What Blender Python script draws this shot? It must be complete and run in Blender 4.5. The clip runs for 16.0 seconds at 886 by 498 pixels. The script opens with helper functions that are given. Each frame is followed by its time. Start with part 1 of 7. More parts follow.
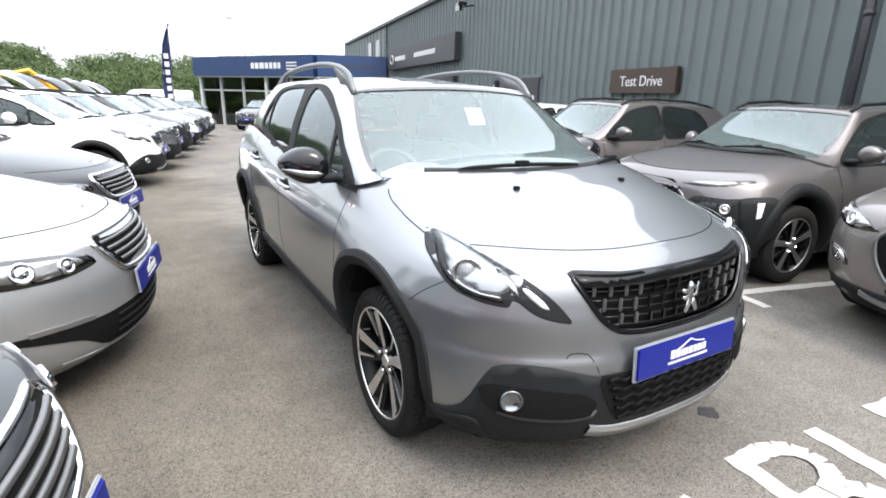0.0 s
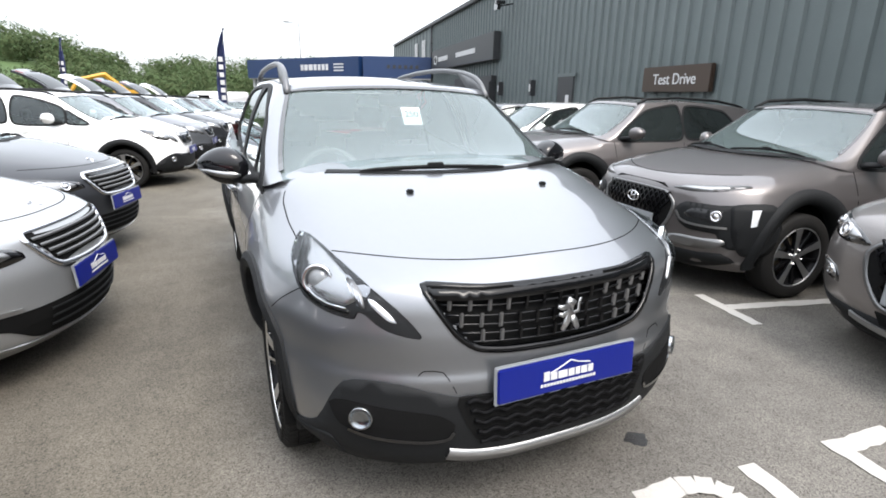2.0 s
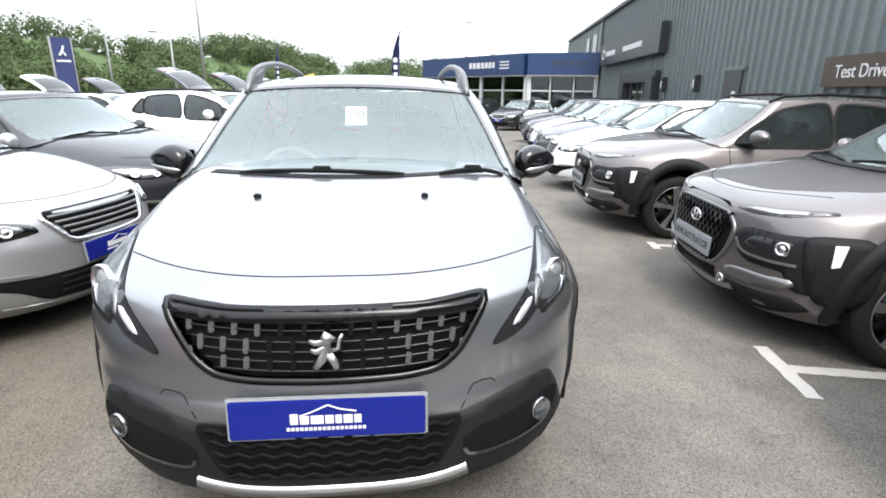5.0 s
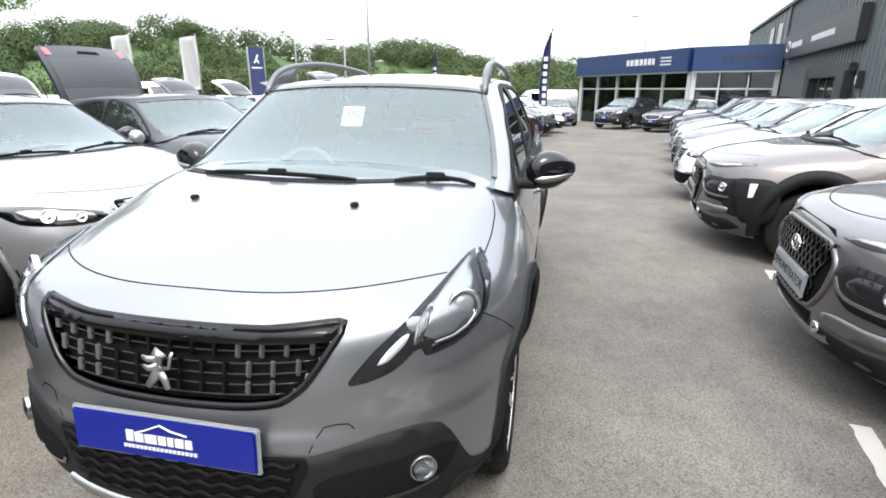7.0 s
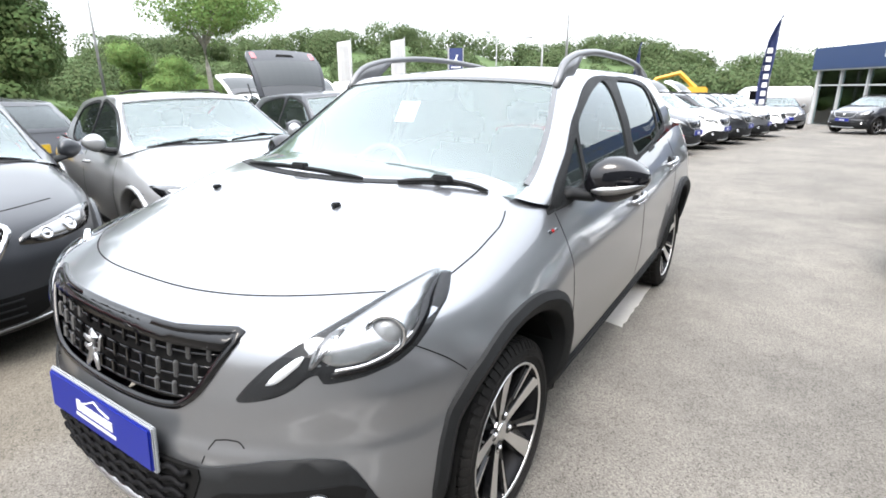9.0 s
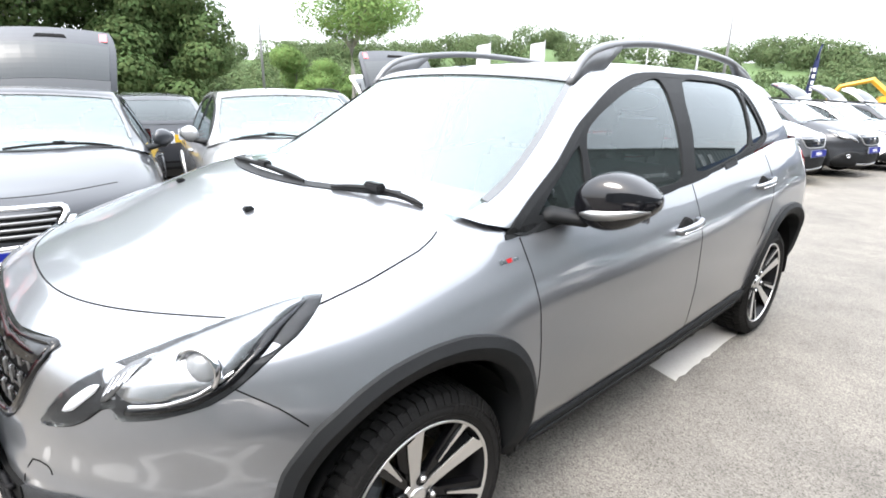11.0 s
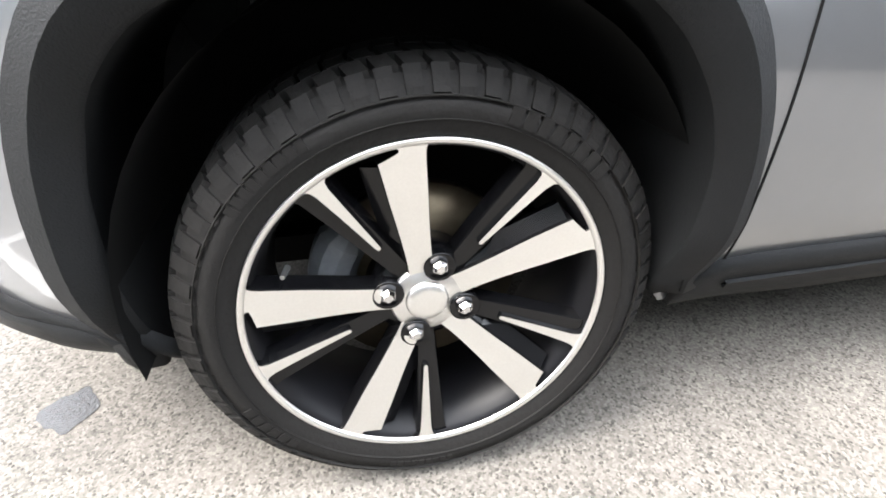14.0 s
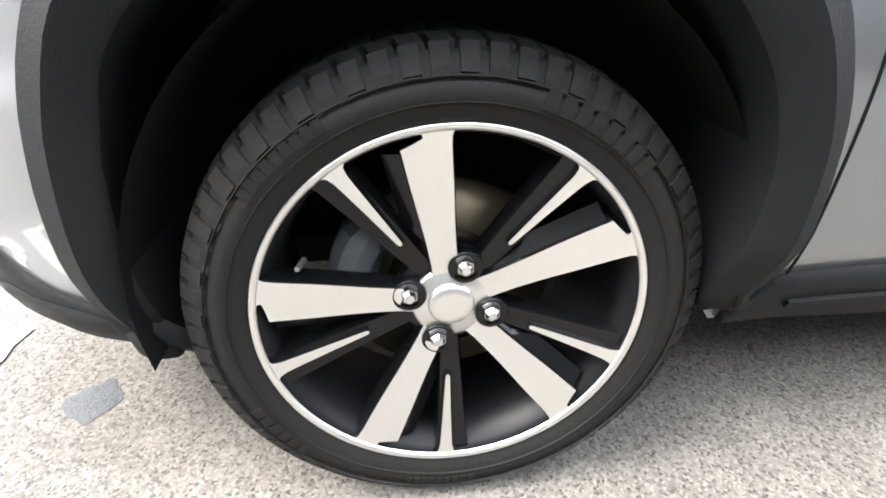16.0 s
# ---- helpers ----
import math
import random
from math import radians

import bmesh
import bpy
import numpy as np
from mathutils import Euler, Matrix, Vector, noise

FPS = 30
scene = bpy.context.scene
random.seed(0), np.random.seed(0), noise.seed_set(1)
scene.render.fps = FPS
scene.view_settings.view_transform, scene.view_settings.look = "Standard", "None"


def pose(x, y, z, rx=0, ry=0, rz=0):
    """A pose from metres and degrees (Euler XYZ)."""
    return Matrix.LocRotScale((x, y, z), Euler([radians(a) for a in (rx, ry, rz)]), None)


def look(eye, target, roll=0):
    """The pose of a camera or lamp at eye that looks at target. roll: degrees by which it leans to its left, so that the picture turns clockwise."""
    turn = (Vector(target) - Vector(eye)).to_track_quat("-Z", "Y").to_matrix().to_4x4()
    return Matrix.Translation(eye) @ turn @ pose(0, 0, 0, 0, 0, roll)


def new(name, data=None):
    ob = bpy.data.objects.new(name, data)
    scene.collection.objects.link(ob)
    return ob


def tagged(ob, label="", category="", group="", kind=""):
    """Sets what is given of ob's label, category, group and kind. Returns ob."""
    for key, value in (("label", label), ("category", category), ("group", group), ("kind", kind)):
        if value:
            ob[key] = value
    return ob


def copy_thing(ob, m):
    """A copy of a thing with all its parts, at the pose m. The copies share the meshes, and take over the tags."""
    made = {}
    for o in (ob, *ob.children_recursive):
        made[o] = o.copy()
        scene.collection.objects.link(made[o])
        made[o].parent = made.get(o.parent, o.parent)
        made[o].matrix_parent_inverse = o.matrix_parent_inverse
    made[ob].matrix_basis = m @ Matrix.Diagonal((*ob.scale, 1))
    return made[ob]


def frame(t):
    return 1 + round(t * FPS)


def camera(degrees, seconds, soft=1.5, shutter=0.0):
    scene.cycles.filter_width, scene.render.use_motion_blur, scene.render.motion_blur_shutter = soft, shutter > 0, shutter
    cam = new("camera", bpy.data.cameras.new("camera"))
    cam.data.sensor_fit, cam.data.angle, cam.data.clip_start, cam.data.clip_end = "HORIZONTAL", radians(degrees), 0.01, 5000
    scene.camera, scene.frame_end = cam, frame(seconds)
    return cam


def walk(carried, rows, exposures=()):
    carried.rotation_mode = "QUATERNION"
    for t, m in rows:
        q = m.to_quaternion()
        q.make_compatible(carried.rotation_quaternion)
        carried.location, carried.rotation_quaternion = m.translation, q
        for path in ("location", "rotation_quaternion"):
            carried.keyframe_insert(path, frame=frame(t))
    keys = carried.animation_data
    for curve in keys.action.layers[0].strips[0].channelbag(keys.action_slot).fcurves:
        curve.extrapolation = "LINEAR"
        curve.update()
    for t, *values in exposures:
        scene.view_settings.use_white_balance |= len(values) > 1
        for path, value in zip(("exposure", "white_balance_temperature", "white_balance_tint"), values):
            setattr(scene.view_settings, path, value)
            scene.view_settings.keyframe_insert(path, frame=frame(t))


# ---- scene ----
cam = camera(81.0, 16.0, 1.75)
PATH = [
    (0, (-1.564, -0.929, 1.361), (-0.589, 0.724, 0.798), 1.4),
    (0.5, (-1.4, -1.003, 1.368), (-0.438, 0.657, 0.803), 1.3),
    (1, (-1.266, -1.048, 1.358), (-0.34, 0.632, 0.794), 1.4),
    (1.5, (-1.111, -1.068, 1.372), (-0.251, 0.647, 0.808), 1.2),
    (2, (-0.975, -1.118, 1.367), (-0.176, 0.626, 0.801), 1.1),
    (2.5, (-0.812, -1.224, 1.394), (-0.095, 0.554, 0.825), 1.2),
    (3, (-0.659, -1.241, 1.377), (-0.051, 0.577, 0.807), 1.1),
    (3.5, (-0.472, -1.217, 1.397), (0.049, 0.626, 0.82), 1.1),
    (6, (0.602, -1.113, 1.376), (0.517, 0.798, 0.793), 0.5),
    (6.5, (0.767, -1.028, 1.372), (0.552, 0.871, 0.785), 0.4),
    (7, (0.914, -0.893, 1.384), (0.518, 0.977, 0.796), 0.1),
    (7.5, (1.086, -0.769, 1.366), (0.516, 1.054, 0.775), -0.0),
    (8, (1.242, -0.657, 1.36), (0.444, 1.082, 0.775), -0.4),
    (8.5, (1.317, -0.521, 1.361), (0.403, 1.155, 0.765), -0.3),
    (9, (1.398, -0.448, 1.363), (0.357, 1.153, 0.77), -0.2),
    (11.5, (1.668, 0.315, 1.31), (0.108, 1.432, 0.747), -0.0),
    (12, (1.67, 0.477, 1.279), (-0.01, 1.391, 0.695), -0.6),
    (12.5, (1.58, 0.632, 1.253), (-0.109, 1.375, 0.48), -0.8),
    (13, (1.481, 0.73, 1.113), (-0.19, 1.253, 0.147), -1.4),
    (13.5, (1.342, 0.772, 0.884), (-0.352, 1.198, -0.090), -1.0),
    (14, (1.328, 0.760, 0.711), (-0.362, 1.103, -0.302), -0.5),
    (14.5, (1.328, 0.764, 0.652), (-0.397, 1.042, -0.320), -1.0),
    (15, (1.311, 0.756, 0.625), (-0.414, 1.022, -0.351), -0.6),
    (15.5, (1.303, 0.748, 0.632), (-0.417, 1.005, -0.356), -0.3),
    (16, (1.306, 0.785, 0.666), (-0.448, 0.970, -0.276), -0.8),
]
walk(cam, [(t, look(eye, target, roll)) for t, eye, target, roll in PATH],
     [(0, 1.87), (1, 1.58), (2, 1.55), (3.5, 1.87), (6, 1.7), (7.5, 1.7), (9, 2.14), (11.5, 2.5), (12.5, 2.6), (13.3, 2.92), (14.2, 3.35), (16, 3.25)])

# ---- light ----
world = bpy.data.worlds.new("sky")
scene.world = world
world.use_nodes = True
wn = world.node_tree
sky = wn.nodes.new("ShaderNodeTexSky")
sky.sky_type = "NISHITA"
sky.sun_disc = False
sky.sun_elevation = radians(55)
sky.sun_rotation = radians(167)
sky.dust_density = 4.0
sky.ozone_density = 1.0
overcast = wn.nodes.new("ShaderNodeMix")
overcast.data_type = "RGBA"
overcast.inputs[0].default_value = 0.66
overcast.inputs[7].default_value = (8.6, 8.9, 9.3, 1)
wn.links.new(sky.outputs[0], overcast.inputs[6])
back = wn.nodes["Background"]
back.inputs[1].default_value = 0.15
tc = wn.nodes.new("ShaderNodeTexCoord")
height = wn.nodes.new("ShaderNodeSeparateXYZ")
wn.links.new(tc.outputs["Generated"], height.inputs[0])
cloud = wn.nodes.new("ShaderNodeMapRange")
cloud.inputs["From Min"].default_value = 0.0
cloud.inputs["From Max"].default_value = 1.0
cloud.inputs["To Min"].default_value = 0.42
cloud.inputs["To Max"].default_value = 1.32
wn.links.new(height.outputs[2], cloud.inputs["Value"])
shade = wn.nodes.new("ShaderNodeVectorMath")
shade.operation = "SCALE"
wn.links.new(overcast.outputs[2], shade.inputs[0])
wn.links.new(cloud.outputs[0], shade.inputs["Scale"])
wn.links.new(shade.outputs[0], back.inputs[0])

sun = new("sun", bpy.data.lights.new("sun", "SUN"))
sun.data.energy = 0.9
sun.data.angle = radians(25)
sun.data.color = (1.0, 0.97, 0.93)
sun.matrix_world = look((2.0, -9.0, 13.2), (0, 0, 0))

# ---- materials ----


def mat(name, color, rough=0.5, metal=0.0, coat=0.0, grain=0.0, scale=60.0, bump=0.0, spread=0.0, shine=0.5):
    """Principled surface with two scales of variation: grain (fine) and spread (broad patches)."""
    m = bpy.data.materials.new(name)
    m.use_nodes = True
    nt = m.node_tree
    b = nt.nodes["Principled BSDF"]
    b.inputs["Roughness"].default_value = rough
    b.inputs["Metallic"].default_value = metal
    b.inputs["Coat Weight"].default_value = coat
    b.inputs["Specular IOR Level"].default_value = shine
    b.inputs["Coat Roughness"].default_value = 0.03
    b.inputs["Base Color"].default_value = (*color, 1)
    if grain or spread or bump:
        tc = nt.nodes.new("ShaderNodeTexCoord")
        fine = nt.nodes.new("ShaderNodeTexNoise")
        fine.inputs["Scale"].default_value = scale
        fine.inputs["Detail"].default_value = 6
        broad = nt.nodes.new("ShaderNodeTexNoise")
        broad.inputs["Scale"].default_value = scale / 25
        broad.inputs["Detail"].default_value = 4
        for n in (fine, broad):
            nt.links.new(tc.outputs["Object"], n.inputs["Vector"])
        v = nt.nodes.new("ShaderNodeMath")
        v.operation = "MULTIPLY_ADD"
        nt.links.new(fine.outputs["Fac"], v.inputs[0])
        v.inputs[1].default_value = 2 * grain
        v.inputs[2].default_value = 1 - grain - spread
        w = nt.nodes.new("ShaderNodeMath")
        w.operation = "MULTIPLY_ADD"
        nt.links.new(broad.outputs["Fac"], w.inputs[0])
        w.inputs[1].default_value = 2 * spread
        nt.links.new(v.outputs[0], w.inputs[2])
        mul = nt.nodes.new("ShaderNodeVectorMath")
        mul.operation = "SCALE"
        mul.inputs[0].default_value = color
        nt.links.new(w.outputs[0], mul.inputs["Scale"])
        nt.links.new(mul.outputs[0], b.inputs["Base Color"])
        if bump:
            bp = nt.nodes.new("ShaderNodeBump")
            bp.inputs["Strength"].default_value = bump
            bp.inputs["Distance"].default_value = 0.004
            nt.links.new(fine.outputs["Fac"], bp.inputs["Height"])
            nt.links.new(bp.outputs[0], b.inputs["Normal"])
    return m


def paint(name, color, metal=0.0, rough=0.4, clear=1.5):
    m = mat(name, color, rough, metal, coat=1.0, grain=0.04, scale=900.0, spread=0.02)
    m.node_tree.nodes["Principled BSDF"].inputs["Coat IOR"].default_value = clear
    return m


def pane(name, tint, ior=1.6, dust_glare=0.0):
    """A thin sheet of glass: a tinted see-through sheet with a mirror gloss by angle and a dusty film that has sky
    glare painted in.
    """
    m = bpy.data.materials.new(name)
    m.use_nodes = True
    nt = m.node_tree
    nt.nodes.remove(nt.nodes["Principled BSDF"])
    tr = nt.nodes.new("ShaderNodeBsdfTransparent")
    tr.inputs[0].default_value = (*tint, 1)
    # Dusty film with washed-out sky glare painted into its teal colour
    film = nt.nodes.new("ShaderNodeBsdfDiffuse")
    film.inputs[0].default_value = (0.58, 0.72, 0.70, 1)
    body = nt.nodes.new("ShaderNodeMixShader")
    body.inputs[0].default_value = dust_glare
    nt.links.new(tr.outputs[0], body.inputs[1])
    nt.links.new(film.outputs[0], body.inputs[2])
    gl = nt.nodes.new("ShaderNodeBsdfGlossy")
    gl.inputs["Roughness"].default_value = 0.0
    gl.inputs["Color"].default_value = (0.92, 0.98, 1, 1)
    fr = nt.nodes.new("ShaderNodeFresnel")
    fr.inputs["IOR"].default_value = ior
    mx = nt.nodes.new("ShaderNodeMixShader")
    nt.links.new(fr.outputs[0], mx.inputs[0])
    nt.links.new(body.outputs[0], mx.inputs[1])
    nt.links.new(gl.outputs[0], mx.inputs[2])
    nt.links.new(mx.outputs[0], nt.nodes["Material Output"].inputs["Surface"])
    return m


SILVER = paint("silver_grey_paint", (0.212, 0.219, 0.232), 0.82, 0.32, 1.5)
WHITE = paint("white_paint", (0.78, 0.78, 0.77), 0.0, 0.4)
BROWN = paint("bronze_grey_paint", (0.105, 0.095, 0.094), 0.6, 0.38, 1.5)
DARKGREY = paint("dark_grey_paint", (0.026, 0.028, 0.032), 0.5, 0.38, 1.2)
BLACKCAR = paint("black_paint", (0.006, 0.006, 0.008), 0.2, 0.4)
MIDGREY = paint("mid_grey_paint", (0.12, 0.125, 0.135), 0.6, 0.38, 1.4)
RED = paint("red_paint", (0.2, 0.006, 0.008), 0.2, 0.4)
BLUECAR = paint("blue_paint", (0.012, 0.035, 0.13), 0.3, 0.4)
PLASTIC = mat("black_grained_plastic", (0.0092, 0.0098, 0.0104), 0.6, grain=0.15, scale=420, bump=0.25, spread=0.1, shine=0.15)
GLOSS = mat("gloss_black", (0.004, 0.004, 0.0045), 0.1, coat=1.0)
DARK = mat("dark_cavity", (0.007, 0.007, 0.007), 0.8, shine=0.05)
SEAM = mat("panel_gap", (0.008, 0.008, 0.008), 0.8, shine=0.05)
GRILLE_BLACK = mat("piano_black_trim", (0.003, 0.003, 0.0034), 0.14, shine=0.3)
RUBBER = mat("tyre_rubber", (0.0115, 0.011, 0.0105), 0.72, grain=0.25, scale=160, bump=0.3, spread=0.2, shine=0.14)
ALLOY = mat("machined_alloy", (0.74, 0.735, 0.72), 0.36, 1.0, grain=0.06, scale=300, spread=0.04)
WHEELBLACK = mat("gloss_black_wheel_paint", (0.0035, 0.0035, 0.004), 0.16, shine=0.28, grain=0.1, scale=200)
BARREL = mat("dark_wheel_barrel", (0.006, 0.006, 0.007), 0.4, shine=0.15)
CHROME = mat("chrome", (0.6, 0.6, 0.61), 0.08, 1.0)
SATIN = mat("satin_silver", (0.36, 0.36, 0.36), 0.32, 0.9, grain=0.05, scale=200)
STEEL = mat("worn_brake_steel", (0.16, 0.13, 0.09), 0.4, 0.9, grain=0.25, scale=80, spread=0.2)
CALIPER = mat("grey_cast_metal", (0.13, 0.14, 0.15), 0.6, 0.3, grain=0.2, scale=120)
CAST = mat("cast_iron", (0.05, 0.05, 0.05), 0.7, 0.3, grain=0.2, scale=120)
SCREEN = pane("windscreen_glass", (0.72, 0.83, 0.81), 1.6, 0.10)
GLASS = pane("side_glass", (0.40, 0.47, 0.46), 1.5, 0.02)
PRIVACY = pane("privacy_glass", (0.06, 0.066, 0.07), 1.5, 0.015)
LENS = pane("lamp_lens", (0.95, 0.96, 0.97), 1.12)
HOUSING = mat("lamp_inner_housing", (0.3, 0.305, 0.31), 0.25, 0.85, grain=0.05, scale=120)
LAMPGREY = mat("lamp_housing_silver", (0.74, 0.75, 0.77), 0.38, 0.4, grain=0.05, scale=120)
FOGBOWL = mat("fog_lamp_reflector", (0.3, 0.31, 0.32), 0.12, 0.95, grain=0.5, scale=60)
DIMSILVER = mat("dim_silver", (0.15, 0.15, 0.15), 0.35, 0.7, grain=0.05, scale=200)
GATEGLASS = mat("dark_tailgate_glass", (0.05, 0.055, 0.058), 0.3, shine=0.25)
MESHBLACK = mat("matt_black_mesh", (0.004, 0.004, 0.0045), 0.6, shine=0.08)
MIRRORCAP = mat("gloss_black_cap", (0.004, 0.004, 0.005), 0.06, shine=0.45)
RAIL = mat("dark_satin_rail", (0.13, 0.132, 0.136), 0.4, 0.6, grain=0.05, scale=200)
SMOKE = mat("smoked_lamp_housing", (0.012, 0.0125, 0.0135), 0.35, shine=0.25)
PROJECTOR = mat("grey_lamp_glass", (0.16, 0.165, 0.17), 0.12, coat=1.0)
FABRIC = mat("charcoal_fabric", (0.09, 0.092, 0.096), 0.9, grain=0.3, scale=250, bump=0.3, shine=0.1)
TRIM = mat("dashboard_trim", (0.10, 0.102, 0.105), 0.75, grain=0.15, scale=300, shine=0.2)
PLATE = mat("blue_plate", (0.004, 0.010, 0.14), 0.4, shine=0.25, grain=0.04, scale=60)
PAPER = mat("white_vinyl", (0.5, 0.5, 0.5), 0.5, grain=0.03, scale=80)
GREYPL = mat("pale_grey_plate", (0.2, 0.21, 0.22), 0.4, grain=0.04, scale=60)
YELLOW = mat("yellow_plate", (0.4, 0.26, 0.01), 0.4, grain=0.04, scale=60)
REDLENS = mat("red_lamp_lens", (0.26, 0.008, 0.01), 0.15, coat=1.0)

# ---- mesh helpers ----


def mesh(name, verts, faces, material=None, smooth=False):
    me = bpy.data.meshes.new(name)
    me.from_pydata([tuple(v) for v in verts], [], faces)
    me.update()
    if smooth:
        me.shade_smooth()
    if material:
        me.materials.append(material)
    return me


def add(name, me, parent=None, label="", m=None):
    ob = new(name, me)
    if parent:
        ob.parent = parent
    if label:
        tagged(ob, label)
    if m is not None:
        ob.matrix_basis = m
    return ob


def part(name, bm, material, parent=None, label="", smooth=False, m=None):
    """Links a bmesh as one mesh object, under a thing or a part."""
    me = bpy.data.meshes.new(name)
    bmesh.ops.recalc_face_normals(bm, faces=bm.faces)
    bm.to_mesh(me)
    bm.free()
    if smooth:
        me.shade_smooth()
    me.materials.append(material)
    return add(name, me, parent, label, m)


def box(bm, x0, x1, y0, y1, z0, z1, bevel=0.0):
    r = bmesh.ops.create_cube(bm, size=1.0, matrix=Matrix.LocRotScale(((x0 + x1) / 2, (y0 + y1) / 2, (z0 + z1) / 2), None, (abs(x1 - x0), abs(y1 - y0), abs(z1 - z0))))
    if bevel:
        edges = {e for v in r["verts"] for e in v.link_edges}
        bmesh.ops.bevel(bm, geom=list(edges), offset=bevel, segments=2, affect="EDGES")
    return bm


def boxed(x0, x1, y0, y1, z0, z1, bevel=0.0):
    return box(bmesh.new(), x0, x1, y0, y1, z0, z1, bevel)


def rod(bm, a, b, r0, r1=None, seg=12):
    a, b = Vector(a), Vector(b)
    d = b - a
    m = Matrix.Translation((a + b) / 2) @ d.to_track_quat("Z", "Y").to_matrix().to_4x4()
    bmesh.ops.create_cone(bm, cap_ends=True, segments=seg, radius1=r0, radius2=r0 if r1 is None else r1, depth=d.length, matrix=m)
    return bm


def tube(bm, pts, radius, seg=8, flat=1.0):
    """A swept tube along points; radius a number or one for each point; flat squeezes it along z."""
    pts = [Vector(p) for p in pts]
    rs = radius if isinstance(radius, (list, tuple)) else [radius] * len(pts)
    rings = []
    for i, p in enumerate(pts):
        d = (pts[min(i + 1, len(pts) - 1)] - pts[max(i - 1, 0)]).normalized()
        side = d.cross(Vector((0, 0, 1)))
        side = side.normalized() if side.length > 1e-4 else Vector((1, 0, 0))
        up = side.cross(d)
        rings.append([bm.verts.new(p + rs[i] * (math.cos(k * math.tau / seg) * side + flat * math.sin(k * math.tau / seg) * up)) for k in range(seg)])
    for r, s in zip(rings, rings[1:]):
        for k in range(seg):
            bm.faces.new((r[k], r[(k + 1) % seg], s[(k + 1) % seg], s[k]))
    bm.faces.new(rings[0])
    bm.faces.new(rings[-1])
    return bm


def lathe(profile, seg=64, axis="x"):
    """A body of revolution round the x axis; profile: pairs of (x, radius)."""
    bm = bmesh.new()
    rings = [[bm.verts.new((x, r * math.cos(k * math.tau / seg), r * math.sin(k * math.tau / seg))) for k in range(seg)] for x, r in profile]
    for a, b in zip(rings, rings[1:]):
        for k in range(seg):
            bm.faces.new((a[k], a[(k + 1) % seg], b[(k + 1) % seg], b[k]))
    return bm


def slab(bm, poly, x0, x1):
    """A prism from an outline in (y, z), between two x."""
    a = [bm.verts.new((x0, y, z)) for y, z in poly]
    b = [bm.verts.new((x1, y, z)) for y, z in poly]
    n = len(poly)
    bm.faces.new(a)
    bm.faces.new(b[::-1])
    for k in range(n):
        bm.faces.new((a[k], b[k], b[(k + 1) % n], a[(k + 1) % n]))
    return bm


def soft(x, table):
    """Smooth reading of a table of (x, value) pairs: a monotone curve through them."""
    xs, ys = [a for a, _ in table], [b for _, b in table]
    if x <= xs[0]:
        return ys[0]
    if x >= xs[-1]:
        return ys[-1]
    i = max(k for k in range(len(xs) - 1) if xs[k] <= x)
    d = [(ys[k + 1] - ys[k]) / (xs[k + 1] - xs[k]) for k in range(len(xs) - 1)]

    def slope(k):
        if k == 0 or k == len(xs) - 1:
            return d[0] if k == 0 else d[-1]
        return 0.0 if d[k - 1] * d[k] <= 0 else 2 * d[k - 1] * d[k] / (d[k - 1] + d[k])
    h = xs[i + 1] - xs[i]
    t = (x - xs[i]) / h
    return ((1 + 2 * t) * (1 - t) ** 2 * ys[i] + t * (1 - t) ** 2 * h * slope(i) + t * t * (3 - 2 * t) * ys[i + 1] + t * t * (t - 1) * h * slope(i + 1))


def inside(p, poly):
    x, y = p
    hit = False
    for (x0, y0), (x1, y1) in zip(poly, poly[1:] + poly[:1]):
        if (y0 > y) != (y1 > y) and x < (x1 - x0) * (y - y0) / (y1 - y0) + x0:
            hit = not hit
    return hit


def curve2(points, step=0.02, closed=True):
    """A rounded outline through 2D points, with a point every step."""
    n = len(points)
    out = []
    for i in range(n if closed else n - 1):
        p = [Vector(points[(i + k) % n] if closed else points[min(max(i + k, 0), n - 1)]) for k in (-1, 0, 1, 2)]
        m = max(2, int((p[2] - p[1]).length / step))
        t0, t1 = (p[2] - p[0]) * 0.35, (p[3] - p[1]) * 0.35
        lim = (p[2] - p[1]).length * 0.8
        t0 = t0.normalized() * min(t0.length, lim) if t0.length > 0 else t0
        t1 = t1.normalized() * min(t1.length, lim) if t1.length > 0 else t1
        for k in range(m):
            t = k / m
            v = (2 * t ** 3 - 3 * t * t + 1) * p[1] + (t ** 3 - 2 * t * t + t) * t0 + (3 * t * t - 2 * t ** 3) * p[2] + (t ** 3 - t * t) * t1
            out.append((v.x, v.y))
    if not closed:
        out.append(tuple(points[-1]))
    return out

# ---- vehicles ----
from mathutils.bvhtree import BVHTree
from mathutils.geometry import delaunay_2d_cdt


